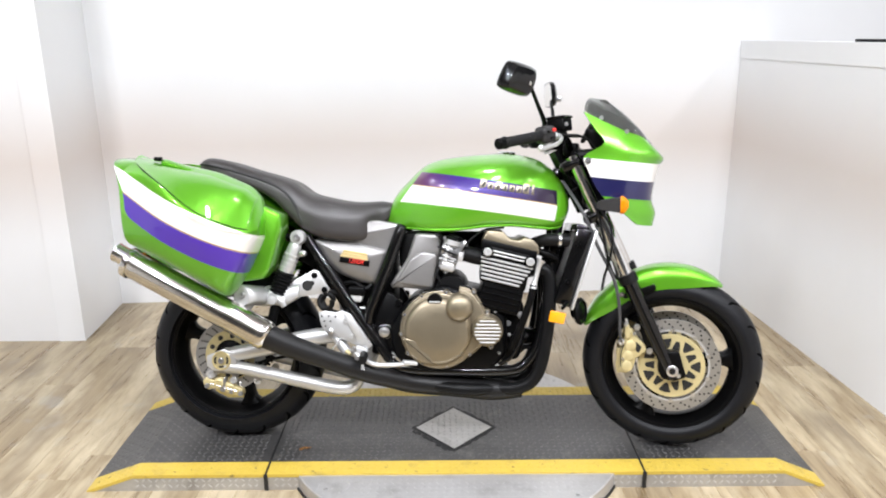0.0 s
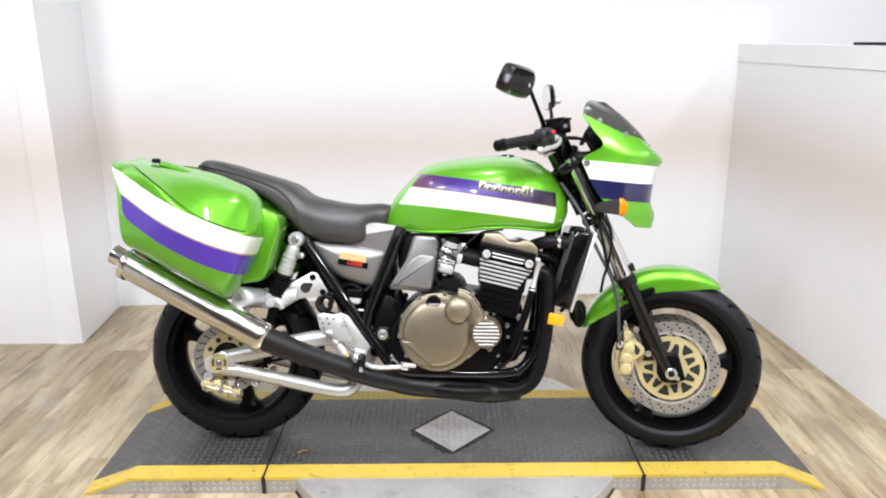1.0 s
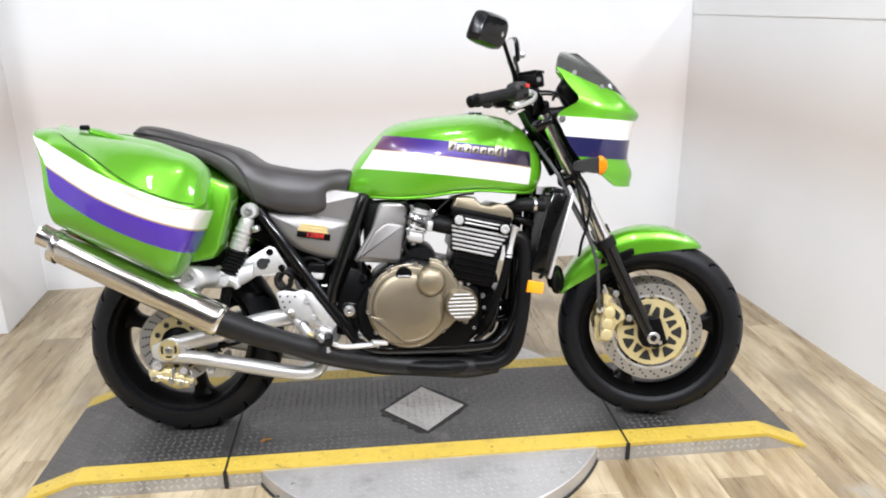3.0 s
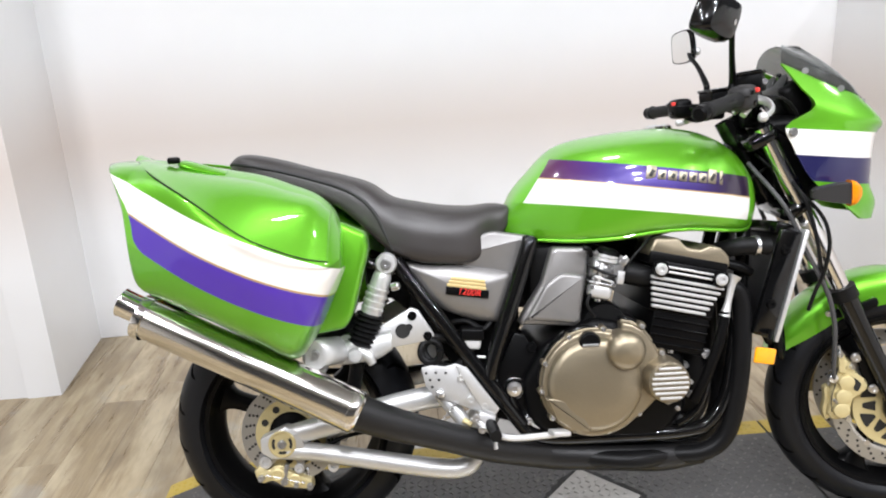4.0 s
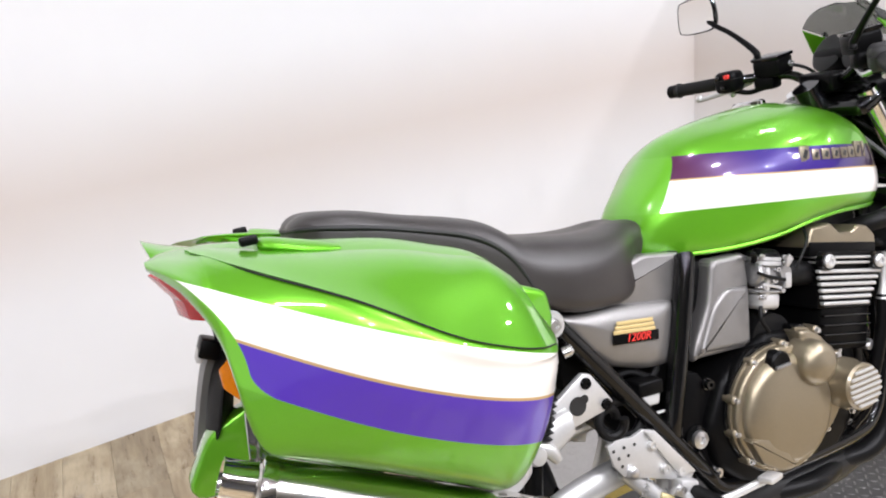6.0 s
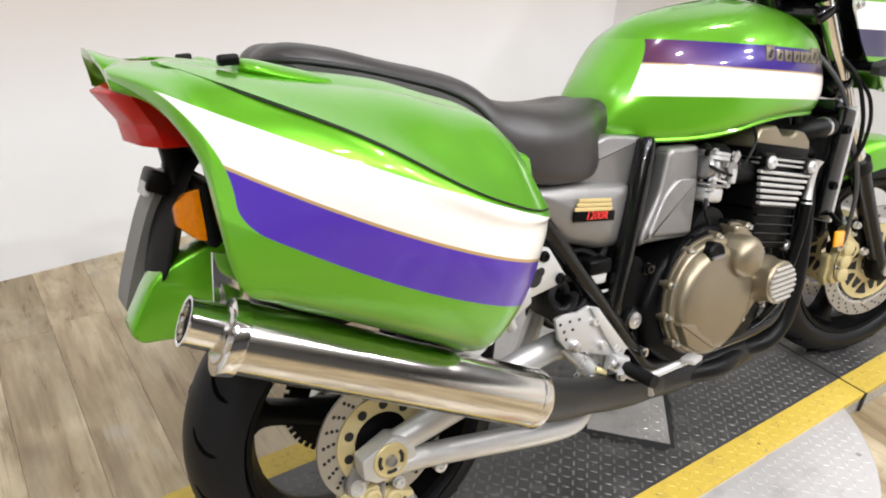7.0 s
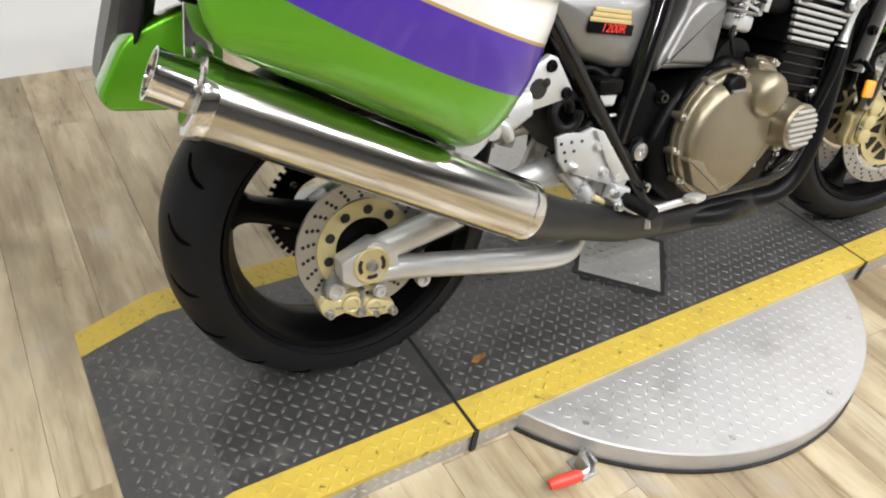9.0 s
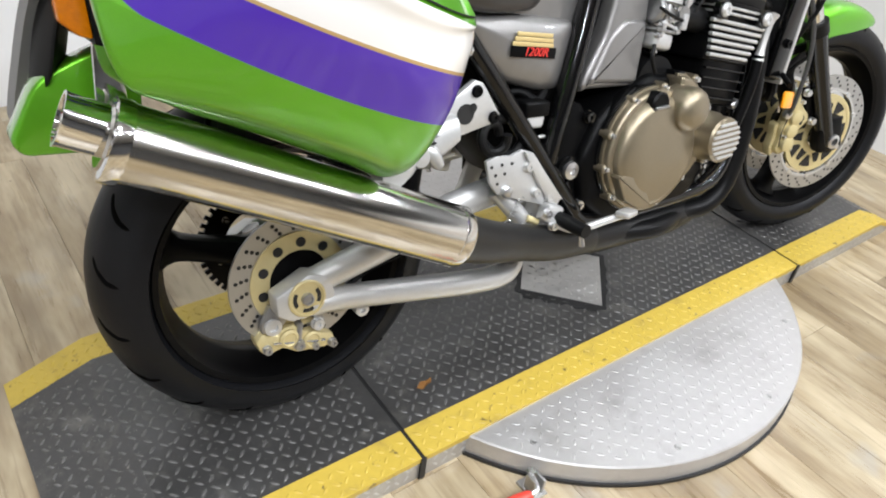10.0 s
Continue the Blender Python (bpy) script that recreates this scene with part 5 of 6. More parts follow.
# side covers
for s in SIDES:
    def bulge(pts, y, amount):
        cx, cz = sum(p[0] for p in pts) / len(pts), sum(p[1] for p in pts) / len(pts)
        bm = bmesh.new()
        ring = [(x, 0, z) for x, z in rounded(pts, 0.016)]
        rows = []
        for f, d in ((1.0, -0.045), (1.0, -0.016), (0.988, -0.006), (0.962, 0.001), (0.92, 0.005), (0.75, 0.006 + amount * 0.5), (0.45, 0.006 + amount * 0.85), (0.1, 0.006 + amount)):
            rows.append([(cx + (p[0] - cx) * f, s * (y + d), cz + (p[2] - cz) * f) for p in ring])
        skin(bm, rows)
        return bm
    rear_cover = part("side_cover", bulge([(0.292, 0.703), (0.386, 0.697), (0.478, 0.682), (0.548, 0.668), (0.534, 0.608), (0.515, 0.552), (0.459, 0.557), (0.386, 0.584), (0.334, 0.628)], 0.132, 0.014), M["grey_cover"], bike, "dark silver side cover with a red number badge")
    part("upper_panel", prism(rounded([(0.330, 0.690), (0.552, 0.655), (0.588, 0.750), (0.50, 0.765), (0.36, 0.73)], 0.012), s * 0.085, s * 0.126, 0.008, 3), M["grey_cover"], rear_cover)
    front_cover = part("front_cover", prism(rounded([(0.606, 0.640), (0.632, 0.722), (0.716, 0.718), (0.712, 0.655), (0.690, 0.536), (0.552, 0.548), (0.560, 0.570)], 0.014), s * 0.105, s * 0.152, 0.010, 3), M["grey_cover"], bike, "dark silver intake cover")
    part("facet", prism(rounded([(0.566, 0.558), (0.614, 0.638), (0.650, 0.664), (0.708, 0.656), (0.690, 0.542)], 0.012), s * 0.140, s * 0.158, 0.010, 4), M["grey_cover"], front_cover)
    bx, by, bz = 0.436, s * 0.1545, 0.636
    badge = part("badge", block((0.098, 0.003, 0.0185), pose(bx, by, bz - 0.006, 0, 9, 0), 0.001), M["black_satin"], bike, "black and gold badge with red number")
    for k in range(3):
        part("badge_bar", block((0.090 - 0.006 * k, 0.0034, 0.0072), pose(bx - 0.001 + 0.002 * k, by, bz + 0.007 + 0.0078 * k, 0, 9, 0), 0.0014), M["gold_print"], badge)
    txt = bpy.data.curves.new("number", "FONT")
    txt.body, txt.size, txt.extrude, txt.align_x, txt.align_y, txt.shear = "1200R", 0.0205, 0.0006, "CENTER", "CENTER", 0.25
    txt.materials.append(M["red_print"])
    tx = new("number", txt)
    tx.parent = badge
    tx.matrix_basis = pose(bx + 0.004, by + s * 0.0019, bz - 0.006, 90, 0, 0) @ pose(0, 0, 0, 0, 0, -9) if s < 0 else pose(bx + 0.004, by + s * 0.0019, bz - 0.006, 90, 0, 180)

# tank
def tank_mesh():
    st = [  # x, top, bottom, half width low, half width widest, widest height share
        (0.533, 0.800, 0.752, 0.062, 0.065, 0.4), (0.56, 0.852, 0.744, 0.080, 0.085, 0.45), (0.60, 0.896, 0.738, 0.100, 0.108, 0.48), (0.65, 0.944, 0.734, 0.124, 0.133, 0.5),
        (0.70, 0.966, 0.733, 0.146, 0.156, 0.48), (0.78, 0.979, 0.736, 0.166, 0.182, 0.45), (0.86, 0.986, 0.746, 0.174, 0.195, 0.42), (0.94, 0.988, 0.749, 0.176, 0.199, 0.4),
        (1.02, 0.974, 0.742, 0.165, 0.186, 0.38), (1.07, 0.948, 0.738, 0.142, 0.161, 0.36), (1.10, 0.918, 0.745, 0.116, 0.134, 0.38), (1.122, 0.885, 0.766, 0.085, 0.100, 0.4), (1.134, 0.852, 0.79, 0.062, 0.072, 0.45)]
    secs = []
    for x, zt, zb, wl, ww, f in st:
        h = zt - zb
        ww *= 1.045
        half = [(wl * 0.55, zb + 0.004), (wl, zb), (ww * 0.985, zb + h * 0.16), (ww, zb + h * f), (ww * 0.91, zb + h * 0.66), (ww * 0.665, zb + h * 0.845), (ww * 0.31, zb + h * 0.956)]
        pts = [(x, -y, z) for y, z in half] + [(x, 0, zt)] + [(x, y, z) for y, z in reversed(half)] + [(x, 0, zb + 0.02)]
        secs.append(pts)
    return loft(secs, 80, 64)


tank = part("fuel_tank", tank_mesh(), M["tank"], bike, "lime green fuel tank with purple and white bands", sharp=60)
part("filler_cap", lathe([(0, 0), (0.034, 0), (0.034, 0.006), (0.028, 0.010), (0, 0.010)], (0.93, 0, 0.985), "z", 32), M["chrome"], tank)
for s in SIDES:
    part("lower_lip", tube([(0.54, s * 0.067, 0.749), (0.62, s * 0.111, 0.737), (0.70, s * 0.148, 0.733), (0.78, s * 0.168, 0.736), (0.86, s * 0.176, 0.746), (0.94, s * 0.178, 0.749), (1.02, s * 0.167, 0.742), (1.07, s * 0.144, 0.739), (1.10, s * 0.117, 0.747), (1.125, s * 0.085, 0.80)], 0.005, 8, 60), M["green"], tank)
    # raised chrome lettering on the tank, as plain bars
    for k, (w, h, lift) in enumerate(((0.020, 0.034, 0.003), (0.017, 0.023, 0), (0.019, 0.023, 0), (0.017, 0.023, 0), (0.017, 0.023, 0), (0.017, 0.023, 0), (0.018, 0.034, 0.005), (0.007, 0.034, 0.005))):
        x, z = 0.852 + 0.0222 * k, 0.876 - 0.0030 * k + lift
        yy = side_y(tank, x, z, s)
        turn = pose(x, yy + s * 0.0012, z, s * 8, 9, s * -2.2 * (k - 3))
        bar = part("letter_bar", block((w * 1.08, 0.004, h * 0.92), turn, 0.0012), M["letter"], tank)
        part("bar_recess", block((w * 0.42, 0.0015, h * 0.5), turn @ pose(0.001, s * 0.0016, -0.001, 0, 25, 0), 0.0004), M["dark_core"], bar)

# seat
def seat_mesh():
    st = [(-0.108, 0.942, 0.924, 0.035), (-0.098, 0.963, 0.918, 0.066), (-0.066, 0.973, 0.909, 0.098), (0.0, 0.962, 0.895, 0.112), (0.08, 0.937, 0.872, 0.122), (0.16, 0.915, 0.83, 0.132), (0.22, 0.893, 0.772, 0.142),
          (0.27, 0.858, 0.727, 0.150), (0.33, 0.842, 0.702, 0.160), (0.40, 0.829, 0.694, 0.156), (0.46, 0.825, 0.696, 0.136), (0.51, 0.828, 0.728, 0.096), (0.545, 0.822, 0.775, 0.075), (0.556, 0.81, 0.79, 0.05)]
    secs = []
    for x, zt, zb, w in st:
        h = zt - zb
        half = [(w * 0.7, zb + 0.003), (w * 0.97, zb + h * 0.05), (w, zb + h * 0.35), (w * 0.96, zb + h * 0.66), (w * 0.80, zb + h * 0.88), (w * 0.45, zb + h * 0.985)]
        secs.append([(x, -y, z) for y, z in half] + [(x, 0, zt - 0.004)] + [(x, y, z) for y, z in reversed(half)] + [(x, 0, zb + 0.003)])
    return loft(secs, 56, 60)


seat = part("seat", seat_mesh(), M["seat"], bike, "stepped dual seat in black vinyl with piping", sharp=60)
for s in SIDES:
    part("piping", tube([(-0.106, 0, 0.947), (-0.102, s * 0.045, 0.948), (-0.090, s * 0.078, 0.949), (-0.05, s * 0.104, 0.943), (0.02, s * 0.114, 0.927), (0.09, s * 0.122, 0.906), (0.16, s * 0.132, 0.882), (0.205, s * 0.138, 0.855), (0.235, s * 0.143, 0.82), (0.258, s * 0.1455, 0.77), (0.272, s * 0.1465, 0.735)], 0.0042, 8, 60), M["joint"], seat)

# tail
tail_secs = []
for x, zt, zs, w, thick in ((-0.326, 0.986, 0.938, 0.095, 0.006), (-0.315, 0.981, 0.934, 0.106, 0.009), (-0.29, 0.971, 0.928, 0.114, 0.018), (-0.22, 0.950, 0.90, 0.12, 0.04), (-0.1, 0.928, 0.87, 0.125, 0.06), (0.05, 0.888, 0.84, 0.125, 0.06), (0.2, 0.80, 0.76, 0.12, 0.04)):
    arch = [(c * w, zs + (zt - zs) * h) for c, h in ((-1, 0), (-0.86, 0.42), (-0.5, 0.82), (0, 1), (0.5, 0.82), (0.86, 0.42), (1, 0))]
    sweep = lambda y: x + 0.014 * (y / 0.1) ** 2 if x < -0.25 else x
    tail_secs.append([(sweep(y), y, z) for y, z in arch] + [(sweep(y), y * 0.94, z - thick) for y, z in reversed(arch)])
tail = part("tail_cowl", loft(tail_secs, 56, 36), M["green"], bike, "lime green tail cowl with an upturned lip", sharp=50)
lens_secs = []
for y, dx, dz in ((-0.098, 0.034, -0.002), (-0.06, 0.014, 0.0), (0, 0, 0.004), (0.06, 0.014, 0.0), (0.098, 0.034, -0.002)):
    lens_secs.append([(px + dx, y, pz + dz) for px, pz in ((-0.329, 0.926), (-0.3015, 0.882), (-0.298, 0.852), (-0.215, 0.846), (-0.215, 0.93), (-0.29, 0.940))])
bm = bmesh.new()
skin(bm, lens_secs)
bmesh.ops.bevel(bm, geom=list(bm.edges), offset=0.0022, segments=2, affect="EDGES", profile=0.5)
part("tail_light", bm, M["red_lens"], tail, "angular bright red tail light lens", sharp=25)
part("light_stay", loft([[(x, -0.04, z), (x, -0.008, z), (x + 0.03, -0.008, z), (x + 0.03, -0.04, z)] for x, z in ((-0.255, 0.85), (-0.252, 0.82), (-0.25, 0.79))], 20, 8), M["black_satin"], tail)
mud = part("rear_mudguard", loft([[(x, -w, z), (x + 0.015, -w, z + 0.02), (x + 0.04, 0, z + 0.03), (x + 0.015, w, z + 0.02), (x, w, z), (x - 0.012, 0, z)] for x, z, w in ((-0.19, 0.85, 0.075), (-0.235, 0.80, 0.072), (-0.265, 0.74, 0.07), (-0.288, 0.67, 0.066), (-0.292, 0.655, 0.05))], 24, 24), M["black_matte"], bike, "long black plastic rear mudguard")
part("flap", loft([[(x, y0, z), (x + 0.02, y0, z + 0.004), (x + 0.02, y1, z + 0.004), (x, y1, z)] for x, z, y0, y1 in ((-0.262, 0.80, -0.035, 0.05), (-0.285, 0.75, 0.0, 0.085), (-0.31, 0.665, 0.05, 0.138), (-0.33, 0.59, 0.085, 0.17), (-0.328, 0.575, 0.10, 0.16))], 20, 20, smooth_ring=False), M["flap_grey"], mud, "dull grey mud flap")
part("glossy_panel", prism(rounded([(-0.17, 0.715), (-0.25, 0.690), (-0.302, 0.670), (-0.348, 0.597), (-0.336, 0.575), (-0.246, 0.565), (-0.18, 0.60)], 0.022), -0.06, 0.0, 0.006, 3), M["green"], mud, "glossy green inner panel")
for s in SIDES:
    stem = part("rear_indicator", loft([[(x, s * y0, z0 + 0.012), (x, s * y1, z0 + 0.012), (x, s * y1, z1 + 0.012), (x, s * y0, z1 + 0.012)] for x, y0, y1, z0, z1 in ((-0.232, 0.055, 0.127, 0.702, 0.786), (-0.222, 0.05, 0.13, 0.70, 0.79), (-0.20, 0.05, 0.115, 0.715, 0.78), (-0.18, 0.05, 0.09, 0.73, 0.765))], 28, 12, smooth_ring=False), M["black_satin"], bike, "rear indicator with a faceted amber lens")
    bm = bmesh.new()
    skin(bm, [[(x, s * y0, z0 + 0.012), (x, s * y1, z0 + 0.016), (x, s * y1, z1 + 0.012), (x, s * y0, z1)] for x, y0, y1, z0, z1 in ((-0.2325, 0.058, 0.125, 0.705, 0.783), (-0.246, 0.060, 0.121, 0.709, 0.78), (-0.264, 0.072, 0.102, 0.728, 0.764))])
    bmesh.ops.bevel(bm, geom=list(bm.edges), offset=0.003, segments=2, affect="EDGES", profile=0.5)
    part("indicator_lens", bm, M["orange"], stem, "amber indicator lens", sharp=25)
part("plate_lamp", block((0.034, 0.06, 0.032), pose(-0.266, -0.008, 0.795, 0, 25, 0), 0.005), M["black_satin"], mud)
part("lamp_window", block((0.010, 0.045, 0.022), pose(-0.283, -0.008, 0.788, 0, 25, 0), 0.003), M["white_plastic"], mud)


# panniers
def pannier_sections():
    rows = [  # inner top, crest, seam, outer high, outer mid, bottom outer, bottom inner, inner
        (-0.326, (-0.168, 0.951), (-0.176, 0.9525), (-0.186, 0.951), (-0.196, 0.947), (-0.196, 0.944), (-0.188, 0.941), (-0.178, 0.942), (-0.170, 0.947)),
        (-0.306, (-0.135, 0.957), (-0.175, 0.954), (-0.210, 0.948), (-0.246, 0.938), (-0.246, 0.930), (-0.238, 0.924), (-0.222, 0.930), (-0.175, 0.946)),
        (-0.285, (-0.130, 0.957), (-0.190, 0.950), (-0.240, 0.940), (-0.286, 0.922), (-0.288, 0.908), (-0.278, 0.897), (-0.262, 0.902), (-0.195, 0.938)),
        (-0.262, (-0.130, 0.955), (-0.195, 0.948), (-0.252, 0.932), (-0.309, 0.893), (-0.313, 0.862), (-0.306, 0.838), (-0.288, 0.846), (-0.215, 0.928)),
        (-0.248, (-0.130, 0.954), (-0.200, 0.947), (-0.258, 0.928), (-0.315, 0.880), (-0.321, 0.800), (-0.316, 0.722), (-0.300, 0.722), (-0.252, 0.895)),
        (-0.20, (-0.135, 0.942), (-0.222, 0.931), (-0.288, 0.914), (-0.337, 0.860), (-0.345, 0.770), (-0.328, 0.682), (-0.275, 0.672), (-0.222, 0.80)),
        (-0.10, (-0.145, 0.922), (-0.268, 0.902), (-0.372, 0.859), (-0.398, 0.800), (-0.390, 0.720), (-0.350, 0.630), (-0.230, 0.615), (-0.160, 0.75)),
        (0.0, (-0.160, 0.900), (-0.290, 0.877), (-0.418, 0.792), (-0.424, 0.750), (-0.410, 0.680), (-0.355, 0.578), (-0.240, 0.565), (-0.170, 0.72)),
        (0.07, (-0.175, 0.874), (-0.300, 0.852), (-0.413, 0.757), (-0.418, 0.720), (-0.404, 0.650), (-0.346, 0.545), (-0.250, 0.535), (-0.180, 0.70)),
        (0.12, (-0.190, 0.852), (-0.300, 0.835), (-0.397, 0.738), (-0.400, 0.712), (-0.390, 0.665), (-0.355, 0.602), (-0.260, 0.587), (-0.190, 0.69)),
        (0.155, (-0.210, 0.822), (-0.292, 0.808), (-0.372, 0.729), (-0.374, 0.712), (-0.368, 0.690), (-0.345, 0.668), (-0.270, 0.655), (-0.210, 0.70)),
        (0.175, (-0.238, 0.785), (-0.282, 0.778), (-0.338, 0.735), (-0.342, 0.725), (-0.338, 0.715), (-0.328, 0.706), (-0.270, 0.70), (-0.236, 0.73))]
    return [[(r[0], y, z) for y, z in r[1:]] for r in rows]


def pannier(s):
    secs = pannier_sections()
    body = loft(secs, 64, 72)
    # lid: the part above the seam, standing slightly proud
    rings = []
    lids = [[(-0.272, -0.165, 0.953), (-0.268, -0.175, 0.952), (-0.266, -0.186, 0.9495)], [(-0.250, -0.135, 0.954), (-0.248, -0.180, 0.949), (-0.246, -0.222, 0.940)]] + [s[:3] for s in secs[5:-1]]
    for sec in lids:
        a, b, c = (np.array(p) for p in sec)
        top = curve_points([a, b * 1.0, c], 14)
        mid = np.array((a[0], (a[1] + c[1]) / 2 + 0.03, (a[2] + c[2]) / 2 - 0.06))
        outp = []
        for p in top:
            d = p - mid
            d[0] = 0
            outp.append(p + d / np.linalg.norm(d) * (0.0055 if a[0] > -0.24 else 0.003))
        inn = [p + (mid - p) * 0.12 for p in top]
        rings.append(outp + inn[::-1])
    k = len(rings[0])
    cols = [curve_points([r[i] for r in rings], 60) for i in range(k)]
    lid = bmesh.new()
    skin(lid, [[cols[i][j] for i in range(k)] for j in range(60)])
    seam = tube([np.array(sec[2]) + np.array((0, -0.0045, -0.001)) * (1 if k > 1 else 0.5) for k, sec in enumerate(lids)], 0.0012, 8, 60)
    inner = prism([(-0.10, 0.895), (0.02, 0.87), (0.17, 0.80), (0.222, 0.775), (0.225, 0.735), (0.185, 0.60), (0.167, 0.572), (0.10, 0.562), (-0.05, 0.624), (-0.12, 0.675)], -0.262, -0.155, 0.012, 3)
    latch = block((0.026, 0.016, 0.014), pose(-0.188, -0.195, 0.950), 0.004)
    pad = loft([[(x, y0, z), (x, (y0 + y1) / 2, z + h), (x, y1, z - 0.004), (x, (y0 + y1) / 2, z - 0.012)] for x, y0, y1, z, h in ((-0.178, -0.165, -0.20, 0.944, 0.002), (-0.165, -0.165, -0.215, 0.940, 0.010), (-0.12, -0.17, -0.225, 0.926, 0.011), (-0.07, -0.18, -0.23, 0.915, 0.006))], 20, 16)
    if s > 0:
        for b in (body, lid, seam, inner, latch, pad):
            flip(b)
            for v in b.verts:
                v.co.x += 0.035
                if v.co.z < 0.93:
                    v.co.x += 0.10 * max(0.0, min(1.0, (0.02 - v.co.x) / 0.26))
    box = part("pannier", body, M["box"], bike, "lime green hard pannier with white and purple bands", sharp=60)
    box.matrix_basis = pose(0, 0, 0.008)
    part("lid", lid, M["green"], box, "domed lime green pannier lid", sharp=60)
    part("lid_seal", seam, M["joint"], box)
    part("inner_shell", inner, M["green"], box, sharp=60)
    part("latch_pad", pad, M["green"], box)
    part("latch", latch, M["black_satin"], box, "black lid latch")


both_sides(pannier)
near_box = [o for o in bike.children if o.name.startswith("pannier")][0]
for x, z, w, h, m in ((0.077, 0.672, 0.004, 0.016, "white_plastic"), (0.083, 0.678, 0.006, 0.003, "white_plastic"), (0.116, 0.696, 0.0035, 0.012, "grey_cover")):
    y = side_y(near_box, x, z, -1)
    part("scuff", block((w, 0.0016, h), pose(x, y - 0.0002, z, -6, 18, 8), 0.0004), M[m], near_box)

# radiator, reflectors, horn
rad = part("radiator", block((0.034, 0.33, 0.255), Matrix.Translation((1.152, 0, 0.612)) @ Matrix.Rotation(radians(17), 4, "Y"), 0.006), M["dark_core"], bike, "radiator with a black side tank and bright front edge")
part("front_frame", block((0.01, 0.345, 0.265), Matrix.Translation((1.174, 0, 0.606)) @ Matrix.Rotation(radians(17), 4, "Y"), 0.003), M["alu"], rad)
for s in SIDES:
    part("side_tank", block((0.05, 0.02, 0.25), Matrix.Translation((1.138, s * 0.168, 0.615)) @ Matrix.Rotation(radians(17), 4, "Y"), 0.008), M["black_gloss"], rad)
    for z, x in ((0.69, 1.155), (0.57, 1.12)):
        part("tank_bolt", bolt(x, s * 0.178, z, 0.011, 0.01, s), M["black_satin"], rad)
    part("reflector", block((0.052, 0.008, 0.036), pose(1.083, s * 0.226, 0.463, 0, 12, s * -12), 0.004), M["amber"], bike, "rectangular amber side reflector")
    part("reflector_stay", tube([(1.10, s * 0.215, 0.49), (1.12, s * 0.18, 0.505)], 0.006, 8, 4), M["black_satin"], bike)
part("top_tank", block((0.05, 0.31, 0.03), pose(1.17, 0, 0.735, 0, 17, 0), 0.008), M["black_gloss"], rad)
hose = part("coolant_hose", tube([(1.02, -0.12, 0.69), (1.06, -0.165, 0.703), (1.125, -0.16, 0.70)], [0.02, 0.02, 0.02], 16, 16), M["rubber"], bike, "black coolant hose with a steel clip")
part("hose_clip", lathe([(0.0205, -0.006), (0.0225, -0.005), (0.0225, 0.005), (0.0205, 0.006)], (1.095, -0.163, 0.702), "x", 24), M["bolt"], hose)
part("thermo_pipe", tube([(1.03, -0.14, 0.665), (1.06, -0.15, 0.655), (1.09, -0.14, 0.64)], 0.012, 12, 10), M["black_satin"], bike)
horn = part("horn", lathe([(0, -0.018), (0.024, -0.018), (0.03, -0.006), (0.043, 0.0), (0.045, 0.008), (0.038, 0.015), (0.03, 0.010), (0.012, 0.012), (0, 0.016)], (1.165, -0.11, 0.468), (0.84, -0.5, 0.05), 32), M["black_satin"], bike, "round black horn")
part("horn_stay", tube([(1.15, -0.1, 0.462), (1.13, -0.09, 0.51)], 0.007, 8, 4), M["black_satin"], horn)

